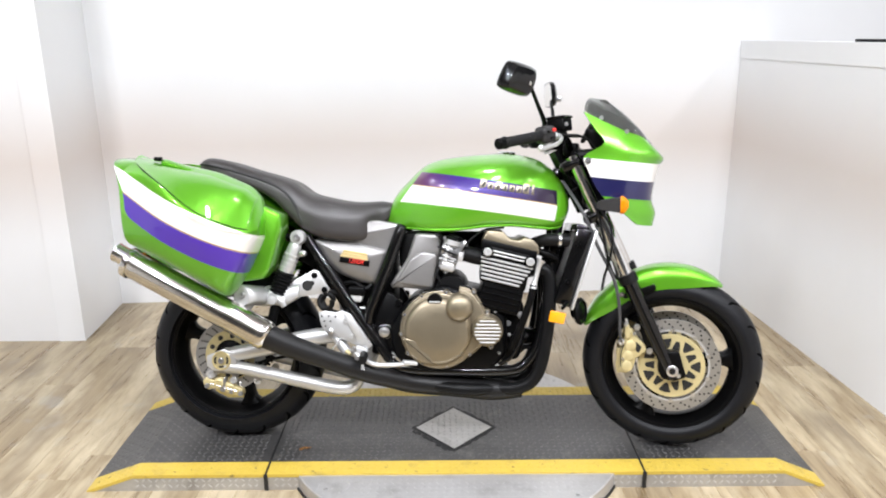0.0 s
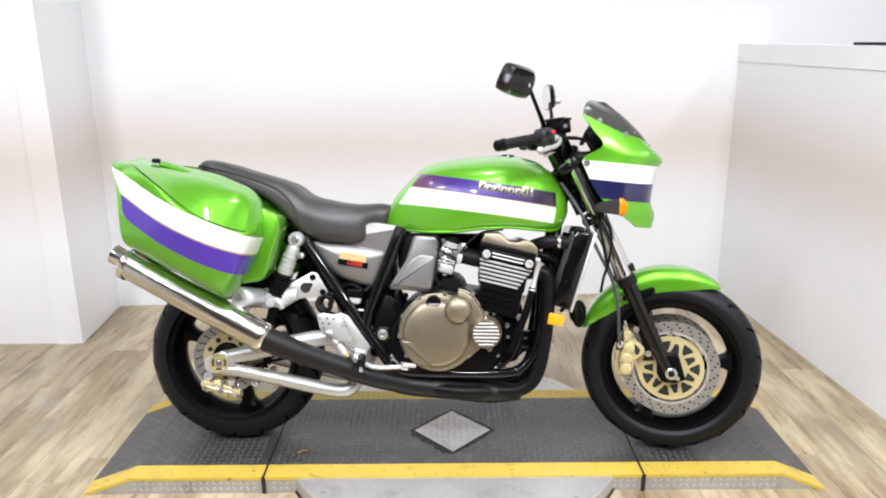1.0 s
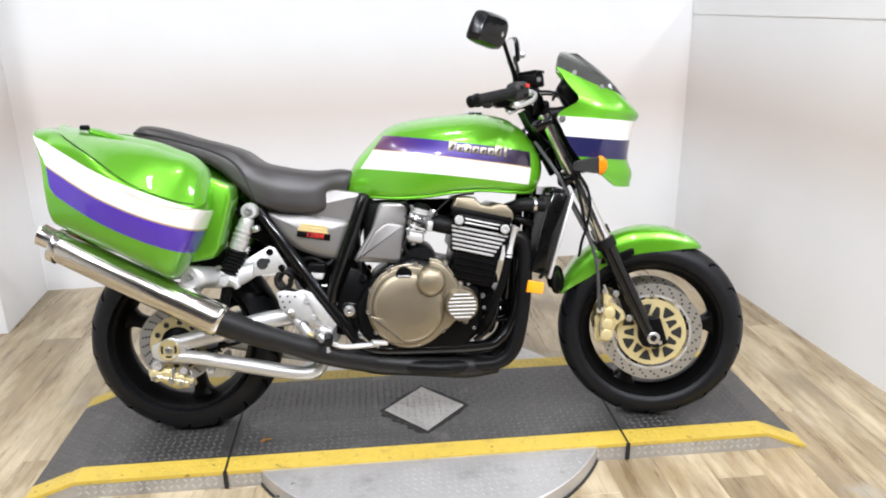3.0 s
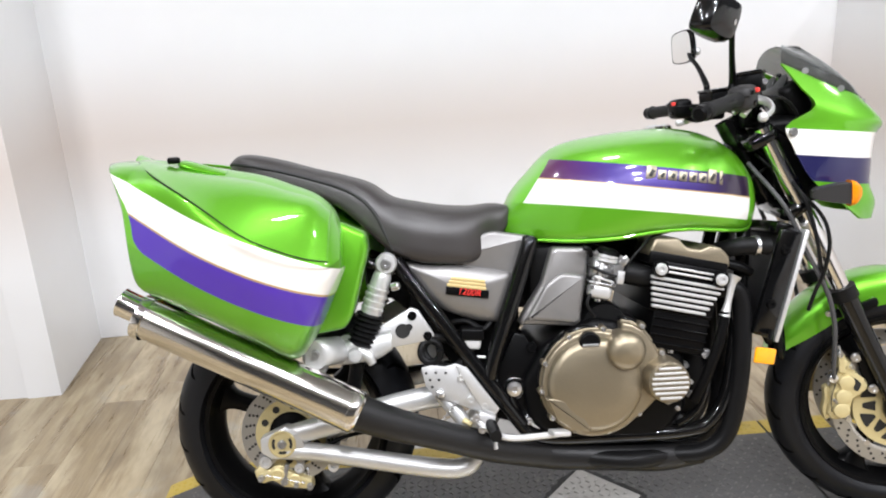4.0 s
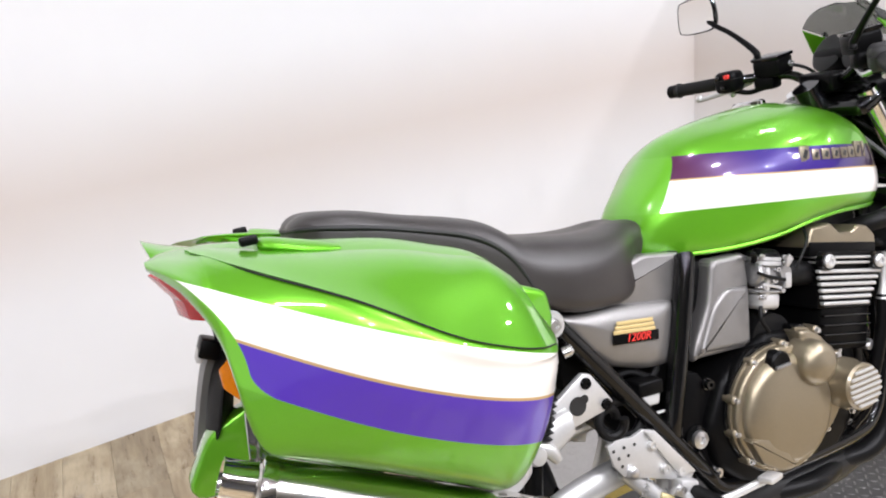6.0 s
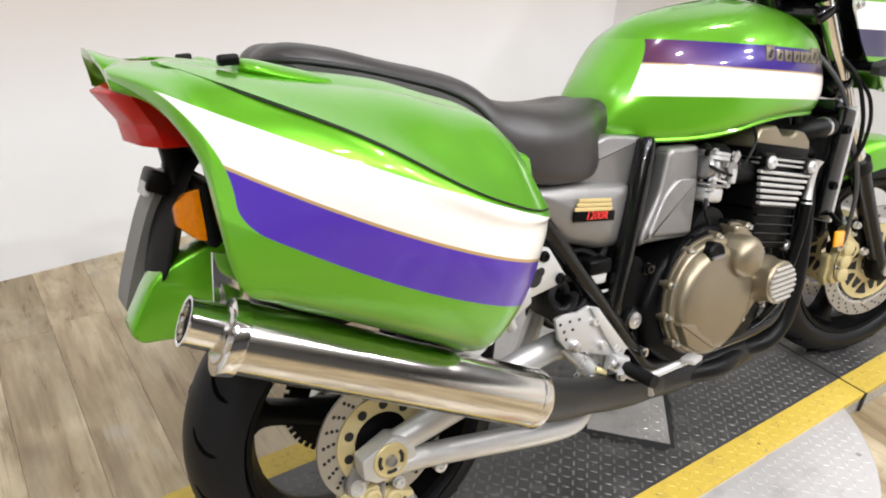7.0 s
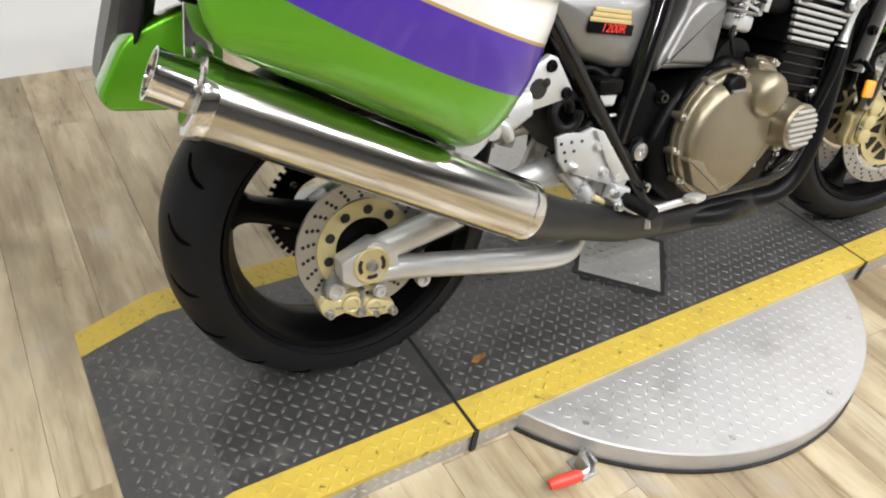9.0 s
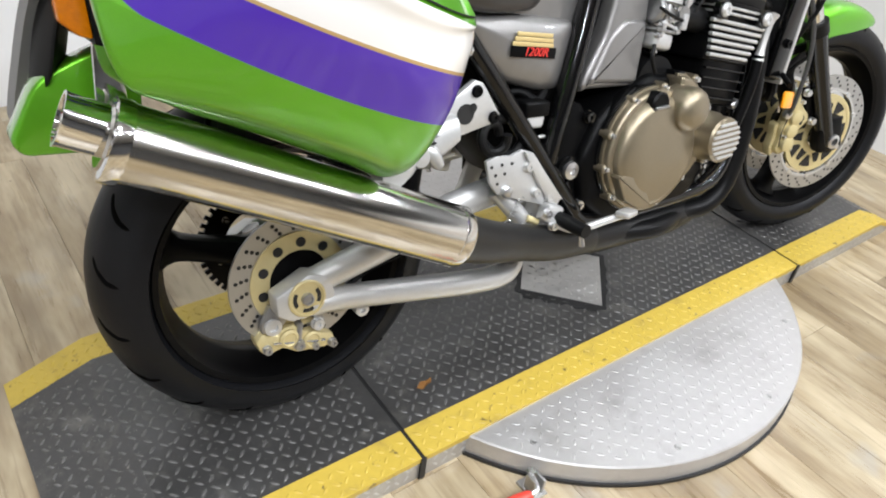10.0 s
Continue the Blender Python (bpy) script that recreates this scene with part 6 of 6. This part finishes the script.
# fork
FD = Vector((-math.sin(RAKE), 0, math.cos(RAKE)))
for s in SIDES:
    foot = Vector((FX - 0.004, s * 0.112, FZ - 0.012))
    leg = fpart("fork_leg", tube([foot + FD * t for t in (-0.02, 0.06, 0.2, 0.335)], [0.0215, 0.0225, 0.023, 0.0265], 20, 16), M["black_gloss"], "black lower fork leg with bright stanchion")
    part("stanchion", tube([foot + FD * 0.33, foot + FD * 0.77], 0.0212, 20, 4), M["chrome"], leg, "chrome fork stanchion")
    part("dust_seal", tube([foot + FD * 0.32, foot + FD * 0.35], 0.031, 20, 3), M["rubber"], leg)
    part("axle_clamp", prism([(FX - 0.045, FZ - 0.01), (FX - 0.03, FZ - 0.036), (FX + 0.01, FZ - 0.04), (FX + 0.045, FZ - 0.025), (FX + 0.02, FZ + 0.06), (FX - 0.045, FZ + 0.06)], s * 0.092, s * 0.128, 0.008, 3), M["black_satin"], leg)
    part("axle_end", lathe([(0, s * 0.126), (0.0185, s * 0.126), (0.0185, s * 0.136), (0.015, s * 0.138), (0.0105, s * 0.138), (0.0105, s * 0.128), (0, s * 0.128)], (FX, 0, FZ - 0.004), "y", 28), M["bolt"], leg)
    part("clamp_bolt", bolt(FX + 0.02, s * 0.128, FZ - 0.02, 0.007, 0.006, s), M["bolt"], leg)
    # six-piston caliper
    outline = [(1.349, 0.424), (1.367, 0.414), (1.379, 0.389), (1.403, 0.368), (1.408, 0.349), (1.395, 0.336), (1.375, 0.322), (1.369, 0.296), (1.361, 0.277), (1.344, 0.268), (1.328, 0.269), (1.318, 0.284), (1.324, 0.313), (1.321, 0.338), (1.332, 0.358), (1.335, 0.377), (1.338, 0.401)]
    cal = fpart("front_caliper", prism(rounded(outline, 0.006), s * 0.084, s * 0.110, 0.005, 2), M["brass"], "gold six-piston front brake caliper")
    for x, z, r in ((1.356, 0.366, 0.0185), (1.350, 0.331, 0.0185), (1.347, 0.296, 0.0195)):
        part("piston_boss", lathe([(0, s * 0.108), (r, s * 0.108), (r, s * 0.118), (r * 0.92, s * 0.1215), (r * 0.75, s * 0.123), (0, s * 0.123)], (x, 0, z), "y", 28), M["brass"], cal)
    for x0, z0, x1, z1 in ((1.356, 0.366, 1.350, 0.331), (1.350, 0.331, 1.347, 0.296)):
        part("boss_web", block((0.022, 0.012, 0.03), pose((x0 + x1) / 2, s * 0.1145, (z0 + z1) / 2, 0, 9, 0), 0.003), M["brass"], cal)
    part("outer_half", prism(rounded([(1.322, 0.352), (1.329, 0.330), (1.326, 0.300), (1.331, 0.270), (1.316, 0.262), (1.309, 0.288), (1.314, 0.318), (1.311, 0.345)], 0.005), s * 0.074, s * 0.098, 0.004, 2), M["brass"], cal)
    part("upper_lug", prism(rounded([(1.336, 0.432), (1.350, 0.436), (1.358, 0.405), (1.352, 0.386), (1.338, 0.39)], 0.005), s * 0.100, s * 0.117, 0.004, 2), M["brass"], cal)
    part("pad_slot", prism(rounded([(1.374, 0.378), (1.392, 0.360), (1.384, 0.340), (1.374, 0.346)], 0.004), s * 0.109, s * 0.1106, 0.0), M["joint"], cal)
    part("split_line", tube([(1.336, s * 0.1105, 0.402), (1.334, s * 0.1105, 0.362), (1.326, s * 0.1105, 0.33), (1.327, s * 0.1105, 0.29)], 0.0014, 6, 16), M["joint"], cal)
    for x, z, r in ((1.341, 0.434, 0.0075), (1.376, 0.426, 0.0105), (1.417, 0.348, 0.0105), (1.333, 0.318, 0.005), (1.362, 0.283, 0.005), (1.368, 0.404, 0.006)):
        part("caliper_bolt", bolt(x, s * 0.108, z, r, 0.012, s), M["bolt"], cal)
    part("bleed_nipple", tube([(1.346, s * 0.1, 0.43), (1.340, s * 0.1, 0.452)], [0.005, 0.004], 8, 4), M["bolt"], cal)
    part("banjo", lathe([(0, s * 0.106), (0.0105, s * 0.106), (0.0105, s * 0.118), (0.006, s * 0.121), (0, s * 0.121)], (1.327, 0, 0.376), "y", 14), M["bolt"], cal)
    part("caliper_lug", prism([(1.372, 0.434), (1.43, 0.43), (1.432, 0.34), (1.405, 0.342), (1.39, 0.40)], s * 0.088, s * 0.104, 0.004), M["black_satin"], cal)
    fpart("brake_hose", tube([(1.13, s * 0.1, 0.90), (1.2, s * 0.15, 0.80), (1.245, s * 0.155, 0.70), (1.295, s * 0.15, 0.60), (1.314, s * 0.145, 0.53), (1.320, s * 0.138, 0.47), (1.322, s * 0.13, 0.41), (1.327, s * 0.116, 0.376)], 0.0055, 8, 50), M["hose"], "grey-black rubber brake hose")

fpart("speedometer_cable", tube([(1.16, -0.06, 0.93), (1.235, -0.145, 0.83), (1.262, -0.168, 0.74), (1.278, -0.160, 0.66), (1.300, -0.130, 0.60), (1.34, -0.10, 0.56)], 0.0048, 8, 50), M["rubber"], "black rubber cable looping beside the fork")
fpart("brake_line", tube([(1.15, -0.08, 0.92), (1.262, -0.150, 0.80), (1.292, -0.165, 0.73), (1.285, -0.165, 0.655), (1.270, -0.15, 0.60), (1.262, -0.13, 0.55)], 0.0045, 8, 50), M["rubber"], "black rubber brake line")

for z, mat in ((0.965, "black_gloss"), (0.80, "black_gloss")):
    c = Vector((FX - 0.004, 0, FZ - 0.012)) + FD * ((z - FZ) / FD.z)
    bm = block((0.075, 0.27, 0.038), Matrix.Translation(c + Vector((-0.016, 0, 0))) @ Matrix.Rotation(-RAKE, 4, "Y"), 0.016, 3)
    fpart("fork_yoke", bm, M[mat], "black fork yoke")
part("steering_head", tube([(1.10, 0, 1.0), (1.2, 0, 0.80)], 0.03, 16, 4), M["black_gloss"], bike)

# black bracket between the yokes and the headlight
fpart("headlight_bracket", prism(rounded([(1.155, 1.0), (1.285, 1.01), (1.335, 0.965), (1.335, 0.86), (1.285, 0.80), (1.20, 0.815)], 0.02), -0.105, 0.105, 0.02, 3), M["black_satin"], "black headlight bracket and cable box")

# front mudguard
def mudguard():
    secs = []
    for a, r, w, d in ((158, 0.322, 0.040, 0.012), (150, 0.327, 0.062, 0.035), (138, 0.331, 0.068, 0.062), (122, 0.334, 0.070, 0.072), (108, 0.336, 0.070, 0.075), (95, 0.337, 0.070, 0.075), (82, 0.334, 0.068, 0.066), (72, 0.329, 0.062, 0.046), (64, 0.322, 0.05, 0.022), (59, 0.314, 0.028, 0.008)):
        e = Vector((math.cos(radians(a)), 0, math.sin(radians(a))))
        c = Vector((FX, 0, FZ))
        r -= 0.009
        outer = [c + e * (r - d) + Vector((0, -w, 0)), c + e * (r - d * 0.45) + Vector((0, -w * 0.985, 0)), c + e * (r - d * 0.1) + Vector((0, -w * 0.78, 0)), c + e * (r + 0.002) + Vector((0, -w * 0.3, 0)),
                 c + e * (r + 0.002) + Vector((0, w * 0.3, 0)), c + e * (r - d * 0.1) + Vector((0, w * 0.78, 0)), c + e * (r - d * 0.45) + Vector((0, w * 0.985, 0)), c + e * (r - d) + Vector((0, w, 0))]
        secs.append(outer)
    bm = loft(secs, 34, 50, cap=False, closed=False)
    bmesh.ops.recalc_face_normals(bm, faces=bm.faces)
    bmesh.ops.solidify(bm, geom=bm.faces[:], thickness=0.003)
    return bm


mg = fpart("front_mudguard", mudguard(), M["green"], "lime green front mudguard", sharp=60)
for s in SIDES:
    for x, z in ((1.425, 0.556), (1.325, 0.525)):
        part("mudguard_bolt", bolt(x, s * 0.072, z, 0.008, 0.008, s), M["bolt"], mg)
    part("mudguard_stay", prism(rounded([(1.335, 0.535), (1.385, 0.548), (1.43, 0.566), (1.436, 0.546), (1.395, 0.525), (1.33, 0.512)], 0.008), s * 0.072, s * 0.082, 0.003), M["black_satin"], mg)

# cowl, screen and headlight
def cowl_sheet(rows, ring_n=40, along_n=30, thick=0.004):
    secs = []
    for (xr, wr, zr), (xm, wm, zm), (xf, zf) in rows:
        wr, wm, zr = wr * 1.17, wm * 1.1, zr
        secs.append([(xr, -wr, zr), (xm, -wm, zm), ((xm + xf) / 2 + 0.02, -wm * 0.62, (zm + zf) / 2), (xf, 0, zf), ((xm + xf) / 2 + 0.02, wm * 0.62, (zm + zf) / 2), (xm, wm, zm), (xr, wr, zr)])
    bm = loft(secs, ring_n, along_n, cap=False, closed=False)
    bmesh.ops.recalc_face_normals(bm, faces=bm.faces)
    bmesh.ops.solidify(bm, geom=bm.faces[:], thickness=thick)
    return bm


cowl = fpart("headlight_cowl", cowl_sheet([
    ((1.196, 0.100, 1.122), (1.31, 0.088, 1.066), (1.412, 1.012)),
    ((1.232, 0.116, 1.068), (1.34, 0.103, 1.025), (1.442, 0.982)),
    ((1.262, 0.126, 1.022), (1.355, 0.114, 0.992), (1.450, 0.966)),
    ((1.200, 0.132, 0.982), (1.33, 0.124, 0.965), (1.438, 0.948)),
    ((1.214, 0.135, 0.935), (1.335, 0.128, 0.925), (1.428, 0.915)),
    ((1.238, 0.135, 0.885), (1.345, 0.126, 0.875), (1.419, 0.868)),
    ((1.266, 0.133, 0.848), (1.35, 0.122, 0.838), (1.416, 0.832)),
    ((1.315, 0.128, 0.81), (1.37, 0.112, 0.80), (1.428, 0.79)),
    ((1.368, 0.11, 0.765), (1.39, 0.09, 0.758), (1.405, 0.752))]), M["cowl"], "lime green bikini cowl with white and blue bands", sharp=60)
part("windscreen", cowl_sheet([
    ((1.197, 0.100, 1.126), (1.31, 0.087, 1.070), (1.411, 1.016)),
    ((1.200, 0.085, 1.148), (1.30, 0.073, 1.100), (1.385, 1.046)),
    ((1.208, 0.060, 1.164), (1.27, 0.05, 1.135), (1.33, 1.098)),
    ((1.220, 0.025, 1.170), (1.235, 0.018, 1.166), (1.25, 1.161))], 30, 20, 0.003), M["screen"], cowl, "smoked clear windscreen", sharp=60)
for s in SIDES:
    for x, y, z in ((1.25, 0.092, 1.102), (1.33, 0.083, 1.058), (1.395, 0.035, 1.027)):
        part("screen_screw", lathe([(0, 0), (0.007, 0), (0.007, s * 0.004), (0, s * 0.004)], (x, s * y * 1.15, z), "y", 12), M["bolt"], cowl)
    part("cowl_bolt", bolt(1.213, s * 0.158, 0.968, 0.010, 0.008, s), M["bolt"], cowl)
    stem = fpart("front_indicator", loft([[(1.243, s * 0.186, 0.822), (1.243, s * 0.186, 0.839), (1.243, s * 0.208, 0.839), (1.243, s * 0.208, 0.822)], [(1.256, s * 0.180, 0.818), (1.256, s * 0.180, 0.845), (1.256, s * 0.216, 0.845), (1.256, s * 0.216, 0.818)], [(1.29, s * 0.182, 0.812), (1.29, s * 0.182, 0.852), (1.29, s * 0.224, 0.852), (1.29, s * 0.224, 0.812)], [(1.315, s * 0.184, 0.809), (1.315, s * 0.184, 0.855), (1.315, s * 0.227, 0.855), (1.315, s * 0.227, 0.809)]], 28, 16, smooth_ring=False), M["switch_grey"], "dark grey-bodied indicator with an amber lens")
    part("lens", loft([[(1.315, s * 0.186, 0.809), (1.315, s * 0.186, 0.855), (1.315, s * 0.227, 0.855), (1.315, s * 0.227, 0.809)], [(1.328, s * 0.188, 0.812), (1.328, s * 0.188, 0.852), (1.328, s * 0.224, 0.852), (1.328, s * 0.224, 0.812)], [(1.339, s * 0.198, 0.824), (1.339, s * 0.198, 0.842), (1.339, s * 0.216, 0.842), (1.339, s * 0.216, 0.824)]], 28, 10), M["orange"], stem, "amber lens")
    part("stalk", tube([(1.275, s * 0.10, 0.832), (1.275, s * 0.19, 0.832)], 0.012, 12, 3), M["black_satin"], stem)
lamp = fpart("headlight", lathe([(0, -0.10), (0.05, -0.095), (0.082, -0.05), (0.092, 0.0), (0.088, 0.004), (0, 0.02)], (1.365, 0, 0.88), "x", 40), M["black_gloss"], "round headlight in a black shell")
dash = fpart("instrument_panel", block((0.06, 0.2, 0.085), pose(1.235, 0, 1.04, 0, -28, 0), 0.02, 3), M["black_satin"], "black instrument pod with round dials")
for s in SIDES:
    part("dial", lathe([(0, 0.03), (0.04, 0.03), (0.044, 0.036), (0.036, 0.04), (0, 0.038)], (1.235, s * 0.048, 1.045), (-0.88, 0, 0.47), 32), M["joint"], dash)

# handlebar and controls
bar_half = [(1.15, 0, 1.005), (1.15, 0.06, 1.008), (1.142, 0.12, 1.035), (1.115, 0.18, 1.052), (1.066, 0.28, 1.044), (0.988, 0.392, 1.026)]
bar_far = [(1.15, 0, 1.005), (1.148, 0.05, 1.008), (1.125, 0.085, 1.028), (1.06, 0.125, 1.034), (1.006, 0.17, 1.033), (0.958, 0.287, 1.028)]
bar = fpart("handlebar", tube([(x, -y, z) for x, y, z in reversed(bar_half)] + bar_far[1:], 0.011, 12, 80), M["black_gloss"], "black handlebar with rubber grips")
for s in SIDES:
    g0, g1 = (Vector((1.006, 0.172, 1.033)), Vector((0.960, 0.285, 1.028))) if s > 0 else (Vector((1.074, -0.262, 1.046)), Vector((0.985, -0.392, 1.025)))
    gd = (g1 - g0).normalized()
    gl = (g1 - g0).length
    prof = [(0, 0)]
    for k in range(24):
        prof += [(0.0152, gl * k / 24), (0.0158, gl * (k + 0.5) / 24)]
    prof += [(0.019, gl), (0.018, gl + 0.008), (0.012, gl + 0.012), (0, gl + 0.012)]
    part("grip", lathe(prof, g0, gd, 20), M["grip_rubber"], bar, "black rubber grip")
    part("bar_end", lathe([(0.0, gl + 0.010), (0.0165, gl + 0.010), (0.0165, gl + 0.03), (0.011, gl + 0.034), (0, gl + 0.034)], g0, gd, 20), M["black_satin"], bar)
    across = gd.cross(Vector((0, 0, 1))).normalized()
    case = Matrix((across, gd, across.cross(gd))).transposed().to_4x4()
    case.translation = g0 - gd * 0.022
    box = part("switch_box", block((0.050, 0.058, 0.052), case, 0.014, 3), M["switch_grey"] if s < 0 else M["black_satin"], bar)
    part("case_joint", block((0.051, 0.0592, 0.002), case @ pose(0, 0, 0.006), 0.0), M["joint"], box)
    for dy, dz, m in ((-0.012, 0.013, "red_print"), (0.012, 0.012, "black_gloss"), (0.0, -0.012, "black_gloss")):
        part("switch", block((0.010, 0.013, 0.010), case @ pose(-0.026, dy, dz), 0.003), M[m], box)
    part("cable_elbow", tube([case @ Vector((0.015, 0.0, -0.024)), case @ Vector((0.03, -0.03, -0.034)), case @ Vector((0.035, -0.07, -0.028))], 0.0062, 8, 12), M["bolt"] if s < 0 else M["black_satin"], box)
    px, py, pz = (1.122, -0.15, 1.080) if s < 0 else (1.094, 0.095, 1.053)
    res = fpart("fluid_pot", block((0.058, 0.068, 0.040), pose(px, py, pz, 0, -6, s * 20), 0.006, 3), M["black_satin"], "square black brake fluid pot")
    part("pot_lid", block((0.062, 0.072, 0.009), pose(px - 0.001, py, pz + 0.023, 0, -6, s * 20), 0.003), M["black_gloss"], res)
    part("pot_screw", bolt(px + 0.023, py + 0.004 - 0.036, pz + 0.002, 0.007, 0.006, -1), M["bolt"], res)
    part("lever_body", block((0.05, 0.05, 0.035), pose(px - 0.006, py + s * 0.015, pz - 0.034, 0, 0, s * 30), 0.01, 3), M["black_satin"], res)
    shift = Vector((0, 0, 0)) if s < 0 else Vector((-0.055, -0.075, -0.014))
    part("lever", tube([Vector(q) + shift for q in ((1.125, s * 0.21, 1.045), (1.136, s * 0.25, 1.036), (1.13, s * 0.31, 1.022), (1.11, s * 0.355, 1.012), (1.094, s * 0.39, 1.006), (1.09, s * 0.40, 1.008))], [0.009, 0.009, 0.0075, 0.0065, 0.007, 0.009], 10, 40, flat=0.6), M["alu"], res, "bright metal lever")
    part("lever_ball", lathe([(0, -0.010), (0.007, -0.008), (0.010, 0), (0.007, 0.008), (0, 0.010)], Vector((1.09, s * 0.40, 1.008)) + shift, "y", 16), M["alu"], res, "bright ball end")
    part("lever_perch", tube([Vector(q) + shift for q in ((1.115, s * 0.205, 1.047), (1.10, s * 0.235, 1.03), (1.085, s * 0.25, 1.012))], [0.012, 0.009, 0.007], 10, 12), M["alu"], res)
    # mirror
    root = Vector((1.075, -0.182, 1.070)) if s < 0 else Vector((1.077, 0.128, 1.074))
    hc = Vector((1.044, 0.315, 1.204)) if s > 0 else Vector((1.004, -0.330, 1.212))
    if s < 0:
        stalk = [root, root + Vector((0.002, -0.004, 0.02)), Vector((1.062, -0.25, 1.142)), Vector((1.048, -0.318, 1.192)), Vector((1.043, -0.334, 1.202)), hc + Vector((0.022, -0.002, -0.008))]
    else:
        stalk = [root, root + Vector((0.0, 0.004, 0.02)), Vector((1.068, 0.20, 1.142)), Vector((1.058, 0.255, 1.172)), hc + Vector((0.016, -0.02, -0.012))]
    deep = 1.0 if s < 0 else 0.5
    mir = fpart("mirror", tube(stalk, [0.008, 0.008] + [0.0062] * (len(stalk) - 3) + [0.007], 12, 40), M["black_satin"], "black rear-view mirror on a bent stalk")
    face = Matrix.Translation(hc) @ Matrix.Rotation(radians(19 if s > 0 else -42), 4, "Z") @ Matrix.Rotation(radians(-6 if s > 0 else 12), 4, "Y") @ Matrix.Rotation(radians(0 if s > 0 else -14), 4, "X")
    shape = [(-0.058, -0.026), (-0.05, 0.03), (-0.03, 0.043), (0.03, 0.047), (0.054, 0.038), (0.06, 0.0), (0.05, -0.036), (0.0, -0.043), (-0.045, -0.04)]
    shape = [(y * -s, z) for y, z in shape]
    ring = ring_points([(0, y, z) for y, z in shape], 40)
    bm = bmesh.new()
    skin(bm, [[(-d, p[1] * k, p[2] * k) for p in ring] for d, k in ((0.0, 0.955), (0.004, 1.0), (-0.006 * deep, 1.03), (-0.022 * deep, 0.98), (-0.036 * deep, 0.8), (-0.042 * deep, 0.45))])
    bm.transform(face)
    part("shell", bm, M["black_gloss"], mir)
    bm = bmesh.new()
    skin(bm, [[(-0.0045, p[1] * 0.94, p[2] * 0.94) for p in ring], [(-0.0015, p[1] * 0.94, p[2] * 0.94) for p in ring]])
    bm.transform(face)
    part("glass", bm, M["mirror"], mir, "mirror glass", sharp=20)
    part("pivot_ball", block((0.03, 0.022, 0.022), Matrix.Translation(hc + Vector((0.035, 0, -0.012))), 0.008, 3), M["bolt"], mir)
fpart("bar_clamp", block((0.05, 0.11, 0.045), pose(1.15, 0, 1.002), 0.01, 3), M["black_satin"], "black handlebar clamp")
for s in SIDES:
    fpart("control_cable", tube([(1.12, s * 0.2, 1.05), (1.2, s * 0.14, 1.04), (1.24, s * 0.10, 0.98), (1.2, s * 0.06, 0.90), (1.1, s * 0.07, 0.83)], 0.004, 8, 40), M["rubber"], "black control cable")


# ---- floor planks ----
def planks():
    w, length, gap, bev = 0.152, 1.22, 0.0005, 0.0006
    me = bpy.data.meshes.new("plank")
    bm = bmesh.new()
    x, y = w / 2 - gap / 2, length / 2 - gap / 2
    skin(bm, [[(-x + d, -y + d, z), (x - d, -y + d, z), (x - d, y - d, z), (-x + d, y - d, z)] for z, d in ((-0.008, 0.0), (-bev, 0.0), (0.0, bev))])
    bmesh.ops.recalc_face_normals(bm, faces=bm.faces)
    bm.to_mesh(me)
    bm.free()
    me.materials.append(M["wood"])
    rng = random.Random(4)
    for i in range(int(-4.1 / w), int(4.9 / w) + 1):
        u = i * w
        far = NEAR_V + 0.02 if u + w / 2 < SIDE_U else BACK_V
        shift = rng.random() * length
        for j in range(-4, 3):
            v0 = max(j * length + shift - 0.5 - length / 2, -4.2)
            v1 = min(j * length + shift - 0.5 + length / 2, far)
            if v1 - v0 < 0.03:
                continue
            ob = new("plank", me)
            ob.parent = floor
            ob.matrix_basis = pose(u, (v0 + v1) / 2, FLOOR_Z) @ Matrix.Diagonal((1, (v1 - v0) / length, 1, 1))



def far_planks():
    """The rest of the boards, behind the viewpoint, in one mesh."""
    rng, verts, faces = random.Random(7), [], []
    w, length = 0.152, 1.22
    for i in range(int(-4.1 / w), int(4.9 / w) + 1):
        v = -4.2 - rng.random() * length
        top = -4.2
        while top > SOUTH_V + 0.02:
            v = max(v, SOUTH_V)
            k = len(verts)
            verts += [(i * w - w / 2 + 0.0003, v + 0.0003, FLOOR_Z), (i * w + w / 2 - 0.0003, v + 0.0003, FLOOR_Z), (i * w + w / 2 - 0.0003, top - 0.0003, FLOOR_Z), (i * w - w / 2 + 0.0003, top - 0.0003, FLOOR_Z)]
            faces.append((k, k + 1, k + 2, k + 3))
            top, v = v, v - length
    me = bpy.data.meshes.new("far_planks")
    me.from_pydata(verts, [], faces)
    me.materials.append(M["wood"])
    ob = new("far_planks", me)
    ob.parent = floor
    tagged(ob, kind="stuff")



planks()
far_planks()
